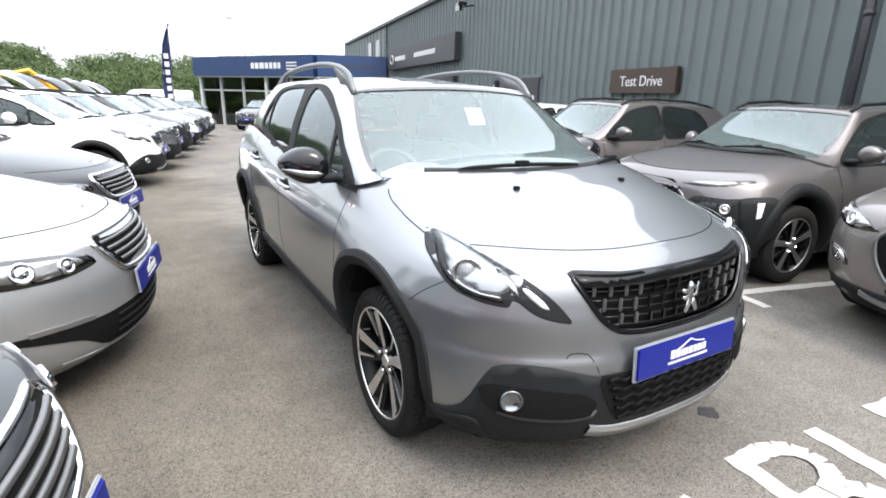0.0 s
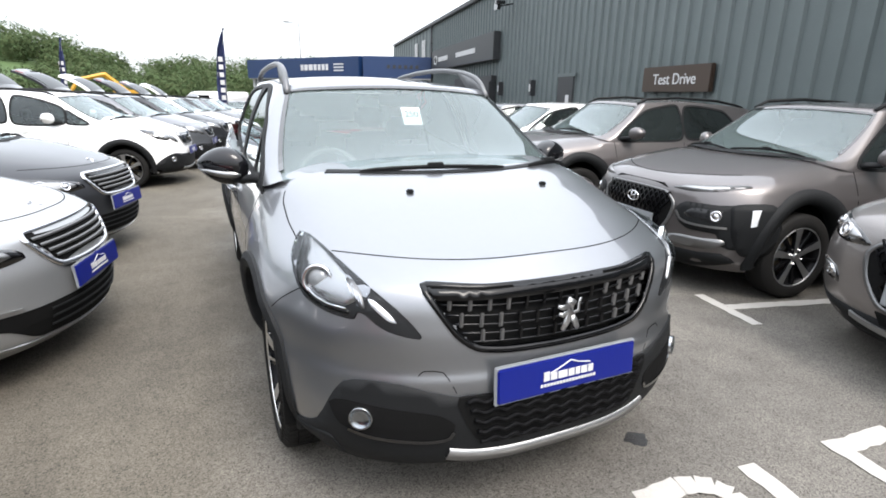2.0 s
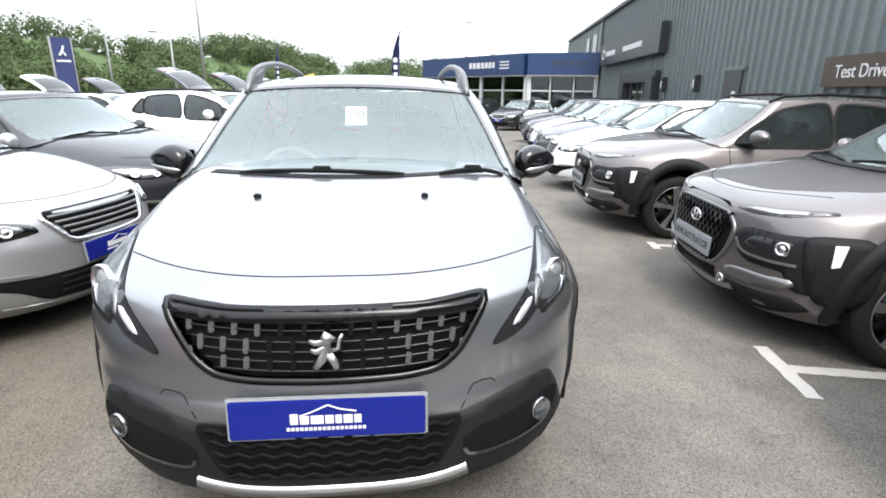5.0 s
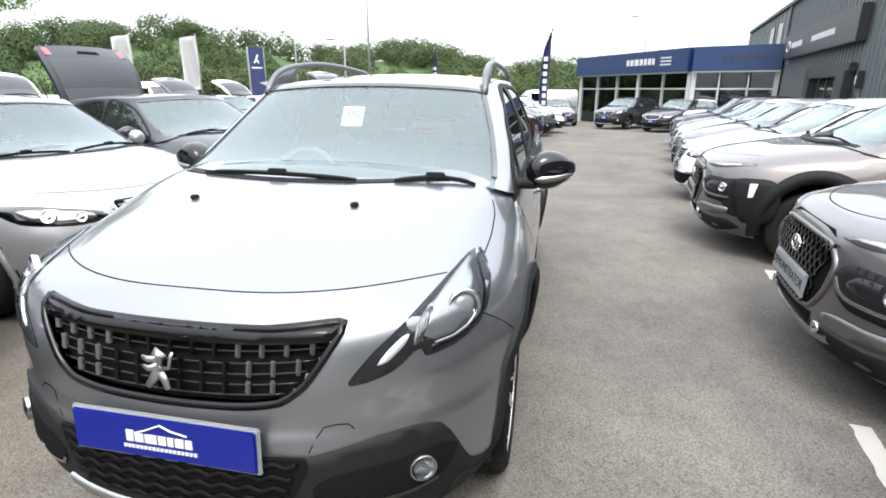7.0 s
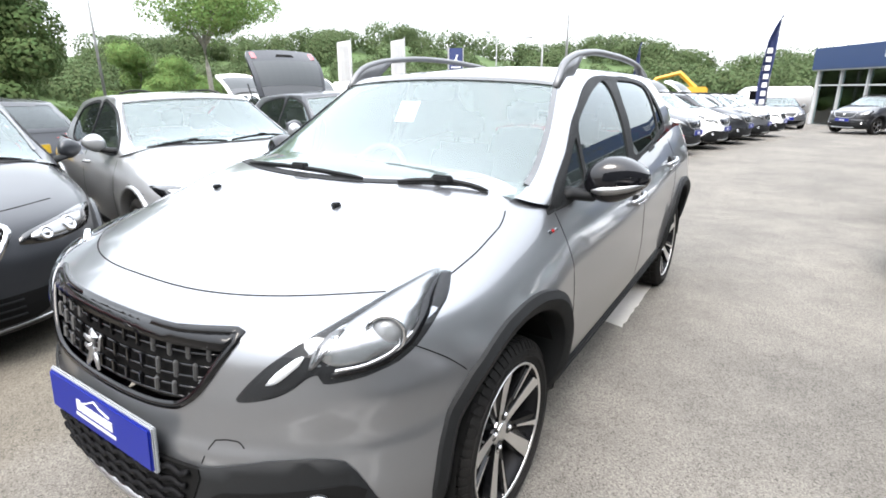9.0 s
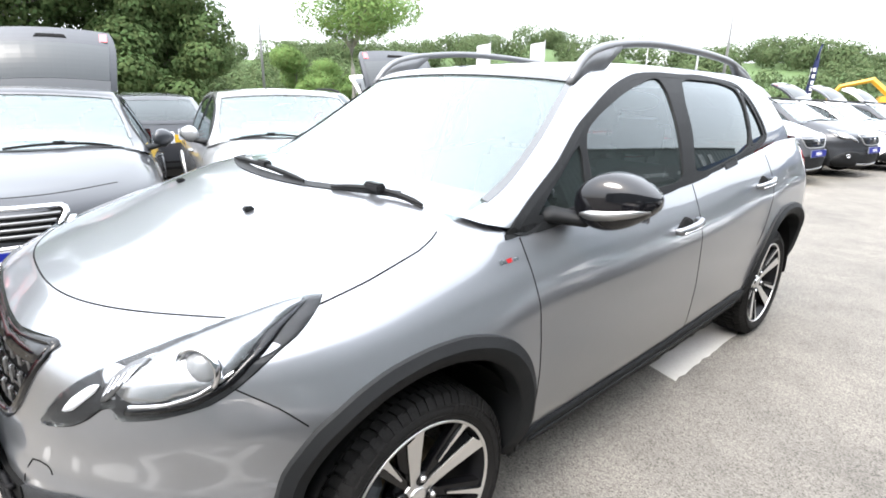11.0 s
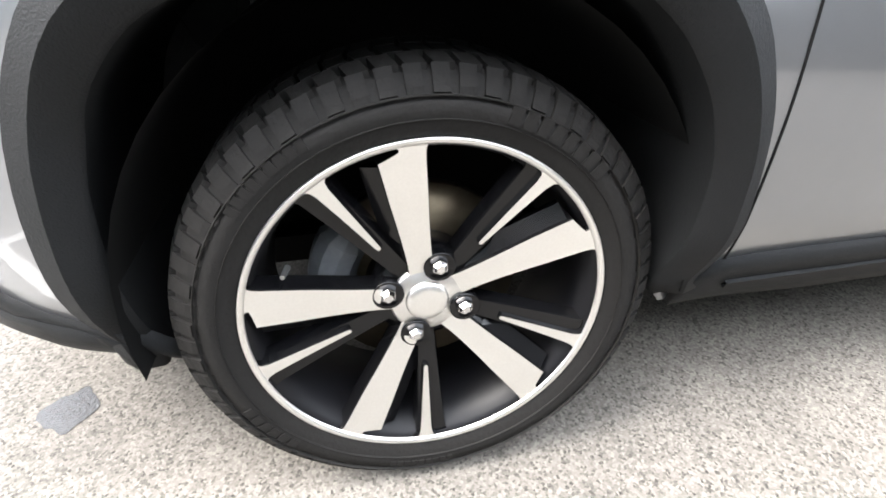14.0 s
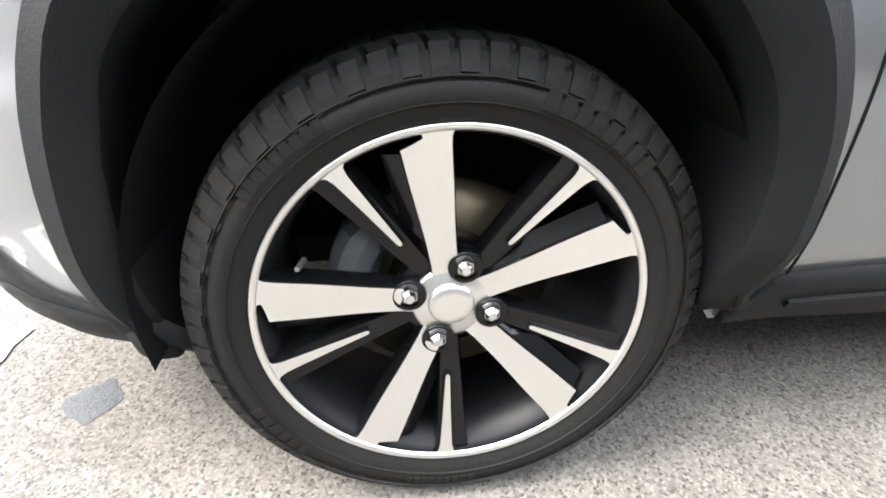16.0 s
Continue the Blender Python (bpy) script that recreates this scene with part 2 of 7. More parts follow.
class Shell:
    """The skin of a car: nose towards -y, wheels on z = 0. Sides and nose are rings round the car, the bonnet spans them."""

    def __init__(self, s, fine=1.0):
        self.s = s
        self.low = self.lower(s, fine)
        self.top = self.upper(s, fine)
        v = self.low[0] + self.top[0]
        n = len(self.low[0])
        self.tree = BVHTree.FromPolygons([Vector(p) for p in v], self.low[1] + [[i + n for i in f] for f in self.top[1]])

    @staticmethod
    def ring(yf, yr, w, lf, lr, nf, nr, k1, k2, k3, slim):
        pts = []
        for i in range(k1):
            a = math.pi / 2 * i / k1
            pts.append((w * math.sin(a) ** (2 / nf), yf + lf * (1 - math.cos(a) ** (2 / nf))))
        y0, y1 = yf + lf, yr - lr
        for i in range(k2):
            pts.append((w, y0 + (y1 - y0) * i / k2))
        for i in range(k3 + 1):
            a = math.pi / 2 * i / k3
            pts.append((w * max(math.cos(a), 0) ** (2 / nr), y1 + lr * math.sin(a) ** (2 / nr)))
        pts = [(x * soft(y, slim), y) for x, y in pts]
        return pts

    def lower(self, s, fine):
        k1, k2, k3, ks, kc = int(34 * fine), int(80 * fine), int(16 * fine), int(34 * fine), int(10 * fine)
        verts, faces = [], []

        def put(p):
            verts.append(p)
            return len(verts) - 1
        rows = []
        for j in range(ks + 1):
            v = j / ks
            pts = self.ring(soft(v, s["nose"]), s["length"] - soft(v, s["tail"]), s["half"] * soft(v, s["side"]), soft(v, s["nose_depth"]), 0.55, soft(v, s["nose_n"]), 3.2, k1, k2, k3, s["slim"])
            row = []
            for x, y in pts:
                z0, z1 = soft(y, s["sill"]), soft(y, s["edge"])
                z = z0 + (z1 - z0) * v
                bulge = s.get("haunch", 0.0) * min(1.0, max(0.0, (x - 0.55) / 0.2)) * (1 - min(1.0, max(0.0, (z - 0.66) / 0.24))) ** 1.5
                bulge *= max(math.exp(-((y - ya) / 0.34) ** 4) for ya in (s["front_axle"], s["rear_axle"]))
                row.append((x + bulge, y, z))
            rows.append(row)
        n = len(rows[0])
        idx = {}
        for side in (1, -1):
            for j, row in enumerate(rows):
                for i, (x, y, z) in enumerate(row):
                    if side == -1 and (i == 0 or i == n - 1):
                        idx[side, j, i] = idx[1, j, i]
                    else:
                        idx[side, j, i] = put((0.0 if i in (0, n - 1) else side * x, y, z))
            for j in range(ks):
                for i in range(n - 1):
                    q = [idx[side, j, i], idx[side, j, i + 1], idx[side, j + 1, i + 1], idx[side, j + 1, i]]
                    faces.append(q if side == 1 else q[::-1])
        # bonnet: rows across from edge to edge
        edge = rows[-1]
        cap = {}
        for i, (x, y, z) in enumerate(edge):
            c, p = soft(y, s["crown"]), soft(y, s["square"])
            if y > s["cowl"] + 0.42 or i == 0:
                continue
            for side in (1, -1):
                cap[side, i, kc] = idx[side, ks, i]
            for k in range(-kc + 1, kc):
                f = k / kc
                cap[1, i, k] = put((x * f, y, z + c * (1 - abs(f) ** p)))
        last = max(i for _, i, _ in cap)

        def at(i, k):
            return cap[1, i, kc] if k == kc else cap[-1, i, kc] if k == -kc else cap[1, i, k]
        for k in range(-kc, kc):
            faces.append([idx[1, ks, 0], at(1, k + 1), at(1, k)])
            for i in range(1, last):
                if edge[i][1] > s["cowl"] + 0.10 and max(abs(k), abs(k + 1)) < 0.93 * kc:
                    continue
                faces.append([at(i, k), at(i, k + 1), at(i + 1, k + 1), at(i + 1, k)])
        # round the crease between nose and bonnet, most at the crease itself
        pv = np.array(verts)
        seam = np.array([(sd * x, y, z) for x, y, z in edge if y < s["cowl"] + 0.05 for sd in (1, -1)])
        reach = np.full(len(pv), 9.0)
        for q in seam:
            reach = np.minimum(reach, np.sqrt(((pv - q) ** 2).sum(1)))
        weight = 0.6 * np.clip(1 - reach / 0.085, 0, 1) ** 0.7
        pairs = np.array(sorted({(min(u, w), max(u, w)) for f in faces for u, w in zip(f, f[1:] + f[:1])}))
        count = np.bincount(pairs.ravel(), minlength=len(pv)).clip(1)
        middle = np.abs(pv[:, 0]) < 1e-6
        for _ in range(int(14 * fine * fine)):
            total = np.zeros_like(pv)
            for ax in range(3):
                total[:, ax] = np.bincount(pairs[:, 0], pv[pairs[:, 1], ax], len(pv)) + np.bincount(pairs[:, 1], pv[pairs[:, 0], ax], len(pv))
            pv = pv + weight[:, None] * (total / count[:, None] - pv)
            pv[middle, 0] = 0.0
        verts[:] = [tuple(p) for p in pv.tolist()]
        self.rim_line = [(rows[-1][i][0], rows[-1][i][1]) for i in range(n) if rows[-1][i][1] < 1.0]
        return verts, faces

    def upper(self, s, fine):
        k1, k2, k3, ks, kc = int(30 * fine), int(90 * fine), int(14 * fine), int(26 * fine), int(10 * fine)
        g = s["cabin"]
        verts, faces, idx = [], [], {}

        def put(p):
            verts.append(p)
            return len(verts) - 1
        rows = []
        for j in range(ks + 1):
            t = j / ks
            yf = g["base"] + (g["head"] - g["base"]) * t ** g.get("rake", 1.0)
            yr = g["rear"] + (g["rear_head"] - g["rear"]) * t ** 1.4
            pts = self.ring(yf, yr, 1.0, g["bow"] * (1 - 0.35 * t), 0.25, 2.3, 3.0, k1, k2, k3, [(0, 1.0), (9, 1.0)])
            row = []
            for x, y in pts:
                z0, z1 = soft(y, g["belt"]), soft(y, g["roof"])
                z = z0 + (z1 - z0) * t
                w = soft(z, g["lean"]) * soft(y, g["slim"])
                row.append((x * w, y, z + g["crown"] * t * t * (1 - x * x)))
            rows.append(row)
        n = len(rows[0])
        for side in (1, -1):
            for j, row in enumerate(rows):
                for i, (x, y, z) in enumerate(row):
                    if side == -1 and i in (0, n - 1):
                        idx[side, j, i] = idx[1, j, i]
                    else:
                        idx[side, j, i] = put((0.0 if i in (0, n - 1) else side * x, y, z))
            for j in range(ks):
                for i in range(n - 1):
                    q = [idx[side, j, i], idx[side, j, i + 1], idx[side, j + 1, i + 1], idx[side, j + 1, i]]
                    faces.append(q if side == 1 else q[::-1])
        top = rows[-1]
        cap = {}
        for i in range(1, n - 1):
            x, y, z = top[i]
            w = soft(soft(y, g["roof"]), g["lean"]) * soft(y, g["slim"])
            zc = soft(y, g["roof"])
            for side in (1, -1):
                cap[i, side * kc] = idx[side, ks, i]
            for k in range(-kc + 1, kc):
                f = k / kc
                cap[i, k] = put((x * f, y, zc + g["crown"] * (1 - (x * f / w) ** 2)))
        for k in range(-kc, kc):
            faces.append([idx[1, ks, 0], cap[1, k + 1], cap[1, k]])
            faces.append([idx[1, ks, n - 1], cap[n - 2, k], cap[n - 2, k + 1]])
            for i in range(1, n - 2):
                faces.append([cap[i, k], cap[i, k + 1], cap[i + 1, k + 1], cap[i + 1, k]])
        return verts, faces

    # projection of a drawing on to the skin: front (x, z), left/right (y, z), top (x, y)
    def drop(self, view, a, b):
        o, d = {"front": ((a, -3, b), (0, 1, 0)), "left": ((3, a, b), (-1, 0, 0)), "right": ((-3, a, b), (1, 0, 0)),
                "top": ((a, b, 4), (0, 0, -1)), "back": ((a, 9, b), (0, -1, 0))}[view]
        p, n, _, _ = self.tree.ray_cast(Vector(o), Vector(d))
        if p is None:
            p, n, _, _ = self.tree.find_nearest(Vector({"front": (a, 0.3, b), "left": (0.7, a, b), "right": (-0.7, a, b), "top": (a, b, 0.9), "back": (a, 4, b)}[view]))
        if n.dot(Vector(d)) > 0:
            n = -n
        return p, n

    def ribbon(self, view, line, width, lift=0.003, closed=False, bm=None):
        """A raised strip that follows a drawn line on the skin."""
        bm = bm or bmesh.new()
        pts = [self.drop(view, a, b) for a, b in line]
        m = len(pts)
        rows = []
        for i, (p, n) in enumerate(pts):
            a = pts[(i - 1) % m if closed else max(i - 1, 0)][0]
            b = pts[(i + 1) % m if closed else min(i + 1, m - 1)][0]
            t = b - a
            side = n.cross(t.normalized() if t.length > 1e-6 else Vector((0, 0, 1)))
            side = side.normalized() * width / 2
            rows.append([bm.verts.new(q) for q in (p - side - n * 0.004, p - side + n * lift, p + side + n * lift, p + side - n * 0.004)])
        for i in range(m if closed else m - 1):
            r, q = rows[i], rows[(i + 1) % m]
            for k in range(3):
                bm.faces.new((r[k], r[k + 1], q[k + 1], q[k]))
        return bm

    def patch(self, view, outline, lift=0.004, depth=0.012, cell=0.03, bm=None, bulge=0.0):
        """A panel of the drawn outline that follows the skin, with a rim of its own depth."""
        bm = bm or bmesh.new()
        pts = [Vector(p) for p in outline]
        n = len(pts)
        x0, x1 = min(p.x for p in pts), max(p.x for p in pts)
        y0, y1 = min(p.y for p in pts), max(p.y for p in pts)
        inner = []
        i = x0 + cell / 2
        while i < x1:
            j = y0 + cell / 2
            while j < y1:
                q = Vector((i, j))
                if inside((i, j), outline) and min((q - p).length for p in pts) > cell * 0.4:
                    inner.append(q)
                j += cell
            i += cell
        v2, _, f2, _, _, _ = delaunay_2d_cdt(pts + inner, [(k, (k + 1) % n) for k in range(n)], [list(range(n))], 1, 1e-5)
        vs = []
        for q in v2:
            p, nn = self.drop(view, q.x, q.y)
            e = min((q - o).length for o in pts)
            vs.append(bm.verts.new(p + nn * (lift + bulge * min(e / 0.04, 1.0))))
        for f in f2:
            bm.faces.new([vs[k] for k in f])
        rim = []
        for p in pts:
            q, nn = self.drop(view, p.x, p.y)
            rim.append((bm.verts.new(q + nn * lift), bm.verts.new(q + nn * (lift - depth))))
        for k in range(n):
            a, b = rim[k], rim[(k + 1) % n]
            bm.faces.new((a[0], b[0], b[1], a[1]))
        bmesh.ops.remove_doubles(bm, verts=bm.verts, dist=0.0002)
        return bm

    def skin(self, which, cut):
        """Vertices and faces of low or top, less the faces for which cut(centre) holds; also the faces cut out, by what cut gave."""
        verts, faces = which
        keep, out = [], {}
        for f in faces:
            c = sum((Vector(verts[i]) for i in f), Vector()) / len(f)
            k = cut(c)
            if k:
                out.setdefault(k, []).append(f)
            else:
                keep.append(f)
        return keep, out


def submesh(name, verts, faces, material, move=None):
    used = sorted({i for f in faces for i in f})
    at = {u: k for k, u in enumerate(used)}
    vs = [Vector(verts[u]) for u in used]
    middle = Vector((0, 2.3, 0.6))
    turned = []
    for f in faces:
        # every face looks out from the middle of the car
        a, b, c = (Vector(verts[i]) for i in (f[0], f[1], f[2]))
        centre = sum((Vector(verts[i]) for i in f), Vector()) / len(f)
        n = (b - a).cross(c - a)
        if n.length < 1e-12 and len(f) > 3:
            n = (c - a).cross(Vector(verts[f[3]]) - a)
        g = [at[i] for i in f]
        turned.append(g if n.dot(centre - middle) >= 0 else g[::-1])
    me = mesh(name, vs, turned, material, True)
    if move:
        for v in me.vertices:
            v.co = v.co - v.normal * move
    return me


# ---- wheel ----


def wheel_parts(root, radius=0.318, rim=0.232, width=0.205, style="twin", tread=True, face=ALLOY, lod=1.0, flat=None):
    """A wheel with its outer face towards +x, hub at the origin; flat: height of the hub over the ground, where the tyre is pressed flat."""
    h = width / 2
    seg = int(96 * lod)

    def press(bm):
        if flat:
            for v in bm.verts:
                v.co.z = max(v.co.z, -flat)
        return bm
    tyre = lathe([(-h * 0.92, rim - 0.005), (-h, rim + 0.04), (-h * 0.96, radius - 0.036), (-h * 0.86, radius - 0.018), (-h * 0.76, radius - 0.011), (h * 0.76, radius - 0.011), (h * 0.84, radius - 0.016), (h * 0.91, radius - 0.026), (h * 0.97, radius - 0.038), (h * 1.0, rim + 0.040), (h * 1.0, rim + 0.028), (h * 0.97, rim + 0.014), (h * 0.93, rim + 0.006), (h * 0.86, rim - 0.004)], seg)
    part("tyre", press(tyre), RUBBER, root, "", True)
    if tread:
        bm = bmesh.new()
        n = int(66 * lod)
        lugs = [(-0.80, -0.50, 0.0), (-0.45, -0.04, 0.3), (0.04, 0.45, 0.6), (0.50, 0.80, 0.0)]
        for k in range(n):
            for x0, x1, off in lugs:
                a = (k + off) * math.tau / n
                da = math.tau / n * 0.37
                sw = 0.02 if x0 < 0 else -0.02
                v = []
                for r in (radius - 0.016, radius):
                    for xx, aa in ((x0, a - da), (x1, a - da + sw), (x1, a + da + sw), (x0, a + da)):
                        rr = r - (0.006 if abs(xx) > 0.75 else 0)
                        v.append(bm.verts.new((xx * h, rr * math.cos(aa), rr * math.sin(aa))))
                for f in ((4, 5, 6, 7), (0, 1, 5, 4), (1, 2, 6, 5), (2, 3, 7, 6), (3, 0, 4, 7)):
                    bm.faces.new([v[i] for i in f])
            # shoulder lugs that run down on to the sidewall, long and short in turn
            for sg in (1, -1):
                a = k * math.tau / n - (0.02 if sg > 0 else -0.02) * 0.0
                deep = 0.040 if k % 2 else 0.031
                rows = []
                for xx, rr in ((0.80, radius - 0.006), (0.88, radius - 0.015), (0.945, radius - 0.026), (0.985, radius - deep)):
                    for aa in (a - da, a + da * 0.75):
                        rows.append(bm.verts.new((sg * h * xx, rr * math.cos(aa), rr * math.sin(aa))))
                        rows.append(bm.verts.new((sg * h * (xx - 0.07), (rr - 0.006) * math.cos(aa), (rr - 0.006) * math.sin(aa))))
                for q in range(3):
                    b0, b1 = 4 * q, 4 * q + 4
                    for f in ((b0, b0 + 2, b1 + 2, b1), (b0, b1, b1 + 1, b0 + 1), (b0 + 2, b0 + 3, b1 + 3, b1 + 2)):
                        bm.faces.new([rows[i] for i in f])
                bm.faces.new([rows[i] for i in (12, 14, 15, 13)])
        part("tread", press(bm), RUBBER, root)
        bm = bmesh.new()
        # raised marks of the sidewall, as plain bars
        for a0, cnt, r, da, dr in ((0.72, 8, rim + 0.036, 0.05, 0.010), (2.05, 9, rim + 0.037, 0.035, 0.007), (3.55, 6, rim + 0.034, 0.045, 0.007), (4.45, 9, rim + 0.035, 0.03, 0.005)):
            for k in range(cnt):
                a = a0 + k * da * 1.35
                v = [bm.verts.new((h * 1.0 + 0.0013 * up, rr * math.cos(aa), rr * math.sin(aa))) for up in (-1, 1) for rr, aa in ((r - dr, a), (r - dr, a + da), (r + dr, a + da), (r + dr, a))]
                for f in ((4, 5, 6, 7), (0, 1, 5, 4), (1, 2, 6, 5), (2, 3, 7, 6), (3, 0, 4, 7)):
                    bm.faces.new([v[i] for i in f])
        for r, xx in ((rim + 0.022, 0.992), (rim + 0.046, 0.996)):
            ring = lathe([(h * xx - 0.002, r - 0.0012), (h * xx + 0.0016, r), (h * xx - 0.002, r + 0.0012)], seg)
            me = bpy.data.meshes.new("r")
            ring.to_mesh(me)
            ring.free()
            bm.from_mesh(me)
        part("sidewall_lettering", bm, RUBBER, root, "raised rubber marks")
    lip = lathe([(h * 0.885, rim - 0.0075), (h * 0.91, rim - 0.007), (h * 0.93, rim - 0.003), (h * 0.937, rim - 0.0005), (h * 0.925, rim + 0.001), (h * 0.86, rim + 0.001)], seg)
    part("rim_lip", lip, face, root, "machined silver rim lip", True)
    x_hub, x_rim = (0.055, 0.093) if style == "twin" else (h * 0.78, h * 0.9)

    def depth(r):
        return x_hub + (x_rim - x_hub) * min(r / 0.23, 1.0) ** 1.3

    def spoke(name, a, rows, material, lower=0.0, thick=0.026, bevel=0.0025):
        """A spoke along angle a: rows of (radius, offset on the leading side, offset on the trailing side)."""
        bm = bmesh.new()
        c, s_ = math.cos(a), math.sin(a)
        rings = []
        for r, lead, trail in rows:
            x = depth(r) - lower
            ring = []
            for dx, w in ((-thick, lead + 0.004), (-bevel, lead), (0, lead - bevel * 0.5), (0, trail + bevel * 0.5), (-bevel, trail), (-thick, trail - 0.004)):
                ring.append(bm.verts.new((x + dx, r * c - w * s_, r * s_ + w * c)))
            rings.append(ring)
        for p, q in zip(rings, rings[1:]):
            for k in range(6):
                bm.faces.new((p[k], p[(k + 1) % 6], q[(k + 1) % 6], q[k]))
        bm.faces.new(rings[0])
        bm.faces.new(rings[-1])
        me = bpy.data.meshes.new(name)
        bmesh.ops.recalc_face_normals(bm, faces=bm.faces)
        bm.to_mesh(me)
        bm.free()
        me.materials.append(material)
        me.materials.append(WHEELBLACK)
        for p in me.polygons:
            if p.normal.x < 0.55:
                p.material_index = 1
        return add(name, me, root)

    half_w = [(0.03, 0.019), (0.055, 0.0170), (0.10, 0.0190), (0.16, 0.0240), (0.212, 0.0275)]
    radii = (0.034, 0.045, 0.06, 0.08, 0.10, 0.12, 0.14, 0.16, 0.18, 0.195, 0.206)
    for k in range(5):
        a = radians(169.5 - 72 * k)
        if style == "twin":
            rows = [(r, soft(r, half_w), -soft(r, half_w)) for r in radii]
            rows += [(0.2105, 0.0275, -0.0277), (0.2125, 0.0215, -0.0279), (0.216, 0.0115, -0.0284), (0.2195, 0.0035, -0.0295), (rim - 0.0095, 0.0035, -0.0315), (rim - 0.0075, 0.0055, -0.035), (rim - 0.004, 0.0085, -0.04)]
            spoke("spoke", a, rows, face)
            flank = bmesh.new()
            c, s_ = math.cos(a), math.sin(a)
            line = []
            for r in (0.062, 0.09, 0.12, 0.15, 0.18, 0.205):
                w = soft(r, half_w)
                g = 0.020 * min(1.0, (r - 0.04) / 0.08)
                line.append([flank.verts.new((depth(r) + dx, r * c - ww * s_, r * s_ + ww * c)) for dx, ww in ((-0.004, w - 0.001), (-0.016, w + g), (-0.026, w + g), (-0.026, w - 0.001))])
            for p, q in zip(line, line[1:]):
                for m_ in range(4):
                    flank.faces.new((p[m_], p[(m_ + 1) % 4], q[(m_ + 1) % 4], q[m_]))
            flank.faces.new(line[0])
            flank.faces.new(line[-1])
            part("spoke_flank", flank, WHEELBLACK, root, "gloss black spoke side")
            b = a + radians(25.3)
            rows = [(r, 0.012 + 0.019 * max(0.0, (r - 0.05) / 0.17), -0.011) for r in (0.045, 0.08, 0.12, 0.16, 0.20, 0.215)] + [(rim - 0.006, 0.036, -0.013)]
            spoke("thin_spoke", b, rows, WHEELBLACK, 0.007, 0.022)
            rows = [(0.106, 0.0022, -0.0022), (0.109, 0.0036, -0.0036), (0.13, 0.0046, -0.0046), (0.16, 0.0060, -0.0060), (0.19, 0.0075, -0.0075), (0.212, 0.0088, -0.0088), (rim - 0.011, 0.0112, -0.0112), (rim - 0.0075, 0.0155, -0.0155), (rim - 0.004, 0.021, -0.021)]
            spoke("spoke_blade", b, rows, face, 0.0, 0.012, 0.0015)
        else:
            rows = [(r, 0.018 + 0.016 * (r / rim) ** 2, -0.018 - 0.016 * (r / rim) ** 2) for r in (0.03, 0.07, 0.11, 0.15, 0.19, rim - 0.004)]
            spoke("spoke", a, rows, face)
            rows = [(r, 0.010 + 0.004 * r / rim, -0.010 - 0.004 * r / rim) for r in (0.045, 0.1, 0.16, rim - 0.004)]
            spoke("thin_spoke", a + radians(36), rows, WHEELBLACK, 0.006, 0.02)
    f1 = x_hub + 0.004
    hub = lathe([(f1 - 0.05, 0.001), (f1 - 0.05, 0.078), (f1 - 0.028, 0.074), (f1 - 0.012, 0.066), (f1 - 0.006, 0.05), (f1 - 0.006, 0.001)], 40)
    part("hub", hub, WHEELBLACK, root, "gloss black hub", True)
    if style == "twin":
        part("hub_face", lathe([(f1 - 0.012, 0.050), (f1 - 0.002, 0.049), (f1 + 0.0005, 0.046), (f1 + 0.001, 0.001)], 40), face, root, "machined silver hub face", True)
    cap = lathe([(f1 - 0.005, 0.0295), (f1 + 0.003, 0.029), (f1 + 0.006, 0.026), (f1 + 0.0075, 0.018), (f1 + 0.008, 0.001)], 32)
    part("centre_cap", cap, ALLOY if style == "twin" else SATIN, root, "silver centre cap", True)
    for k in range(4):
        a = radians(71.5 + 90 * k)
        y, z = 0.054 * math.cos(a), 0.054 * math.sin(a)
        if style == "twin":
            part("bolt_pocket", lathe([(-0.02, 0.0205), (0.0040, 0.0212), (0.0050, 0.0195), (0.0030, 0.0165), (0.0026, 0.001)], 24), WHEELBLACK, root, "black bolt pocket", True, pose(f1, y, z))
        bm = bmesh.new()
        rod(bm, (f1 - 0.02, y, z), (f1 + 0.006, y, z), 0.0108, seg=6)
        rod(bm, (f1 + 0.006, y, z), (f1 + 0.011, y, z), 0.0100, 0.006, seg=6)
        part("wheel_bolt", bm, CHROME, root, "chrome wheel bolt")
    disc = lathe([(0.0, 0.05), (0.0, 0.141), (-0.02, 0.141), (-0.02, 0.05)], 48)
    part("brake_disc", disc, STEEL, root, "worn steel brake disc", True)
    part("disc_bell", lathe([(0.02, 0.001), (0.02, 0.068), (0.0, 0.075), (-0.02, 0.075)], 32), CAST, root)
    arc = [radians(138 + i * 8) for i in range(9)]
    bm = tube(bmesh.new(), [(-0.005, 0.122 * math.cos(a), 0.122 * math.sin(a)) for a in arc], [0.022] + [0.034] * 7 + [0.022], 10)
    caliper = part("brake_caliper", bm, CALIPER, root, "grey cast brake caliper")
    part("caliper_label", boxed(0.026, 0.030, -0.122, -0.112, -0.012, 0.018, 0.001), PAPER, caliper, "pale label")
    bm = rod(bmesh.new(), (h * 0.6, -0.168, 0.075), (h * 0.86, -0.172, 0.078), 0.004, 0.003, 8)
    part("valve", bm, SATIN, root)


WHEELS = {}


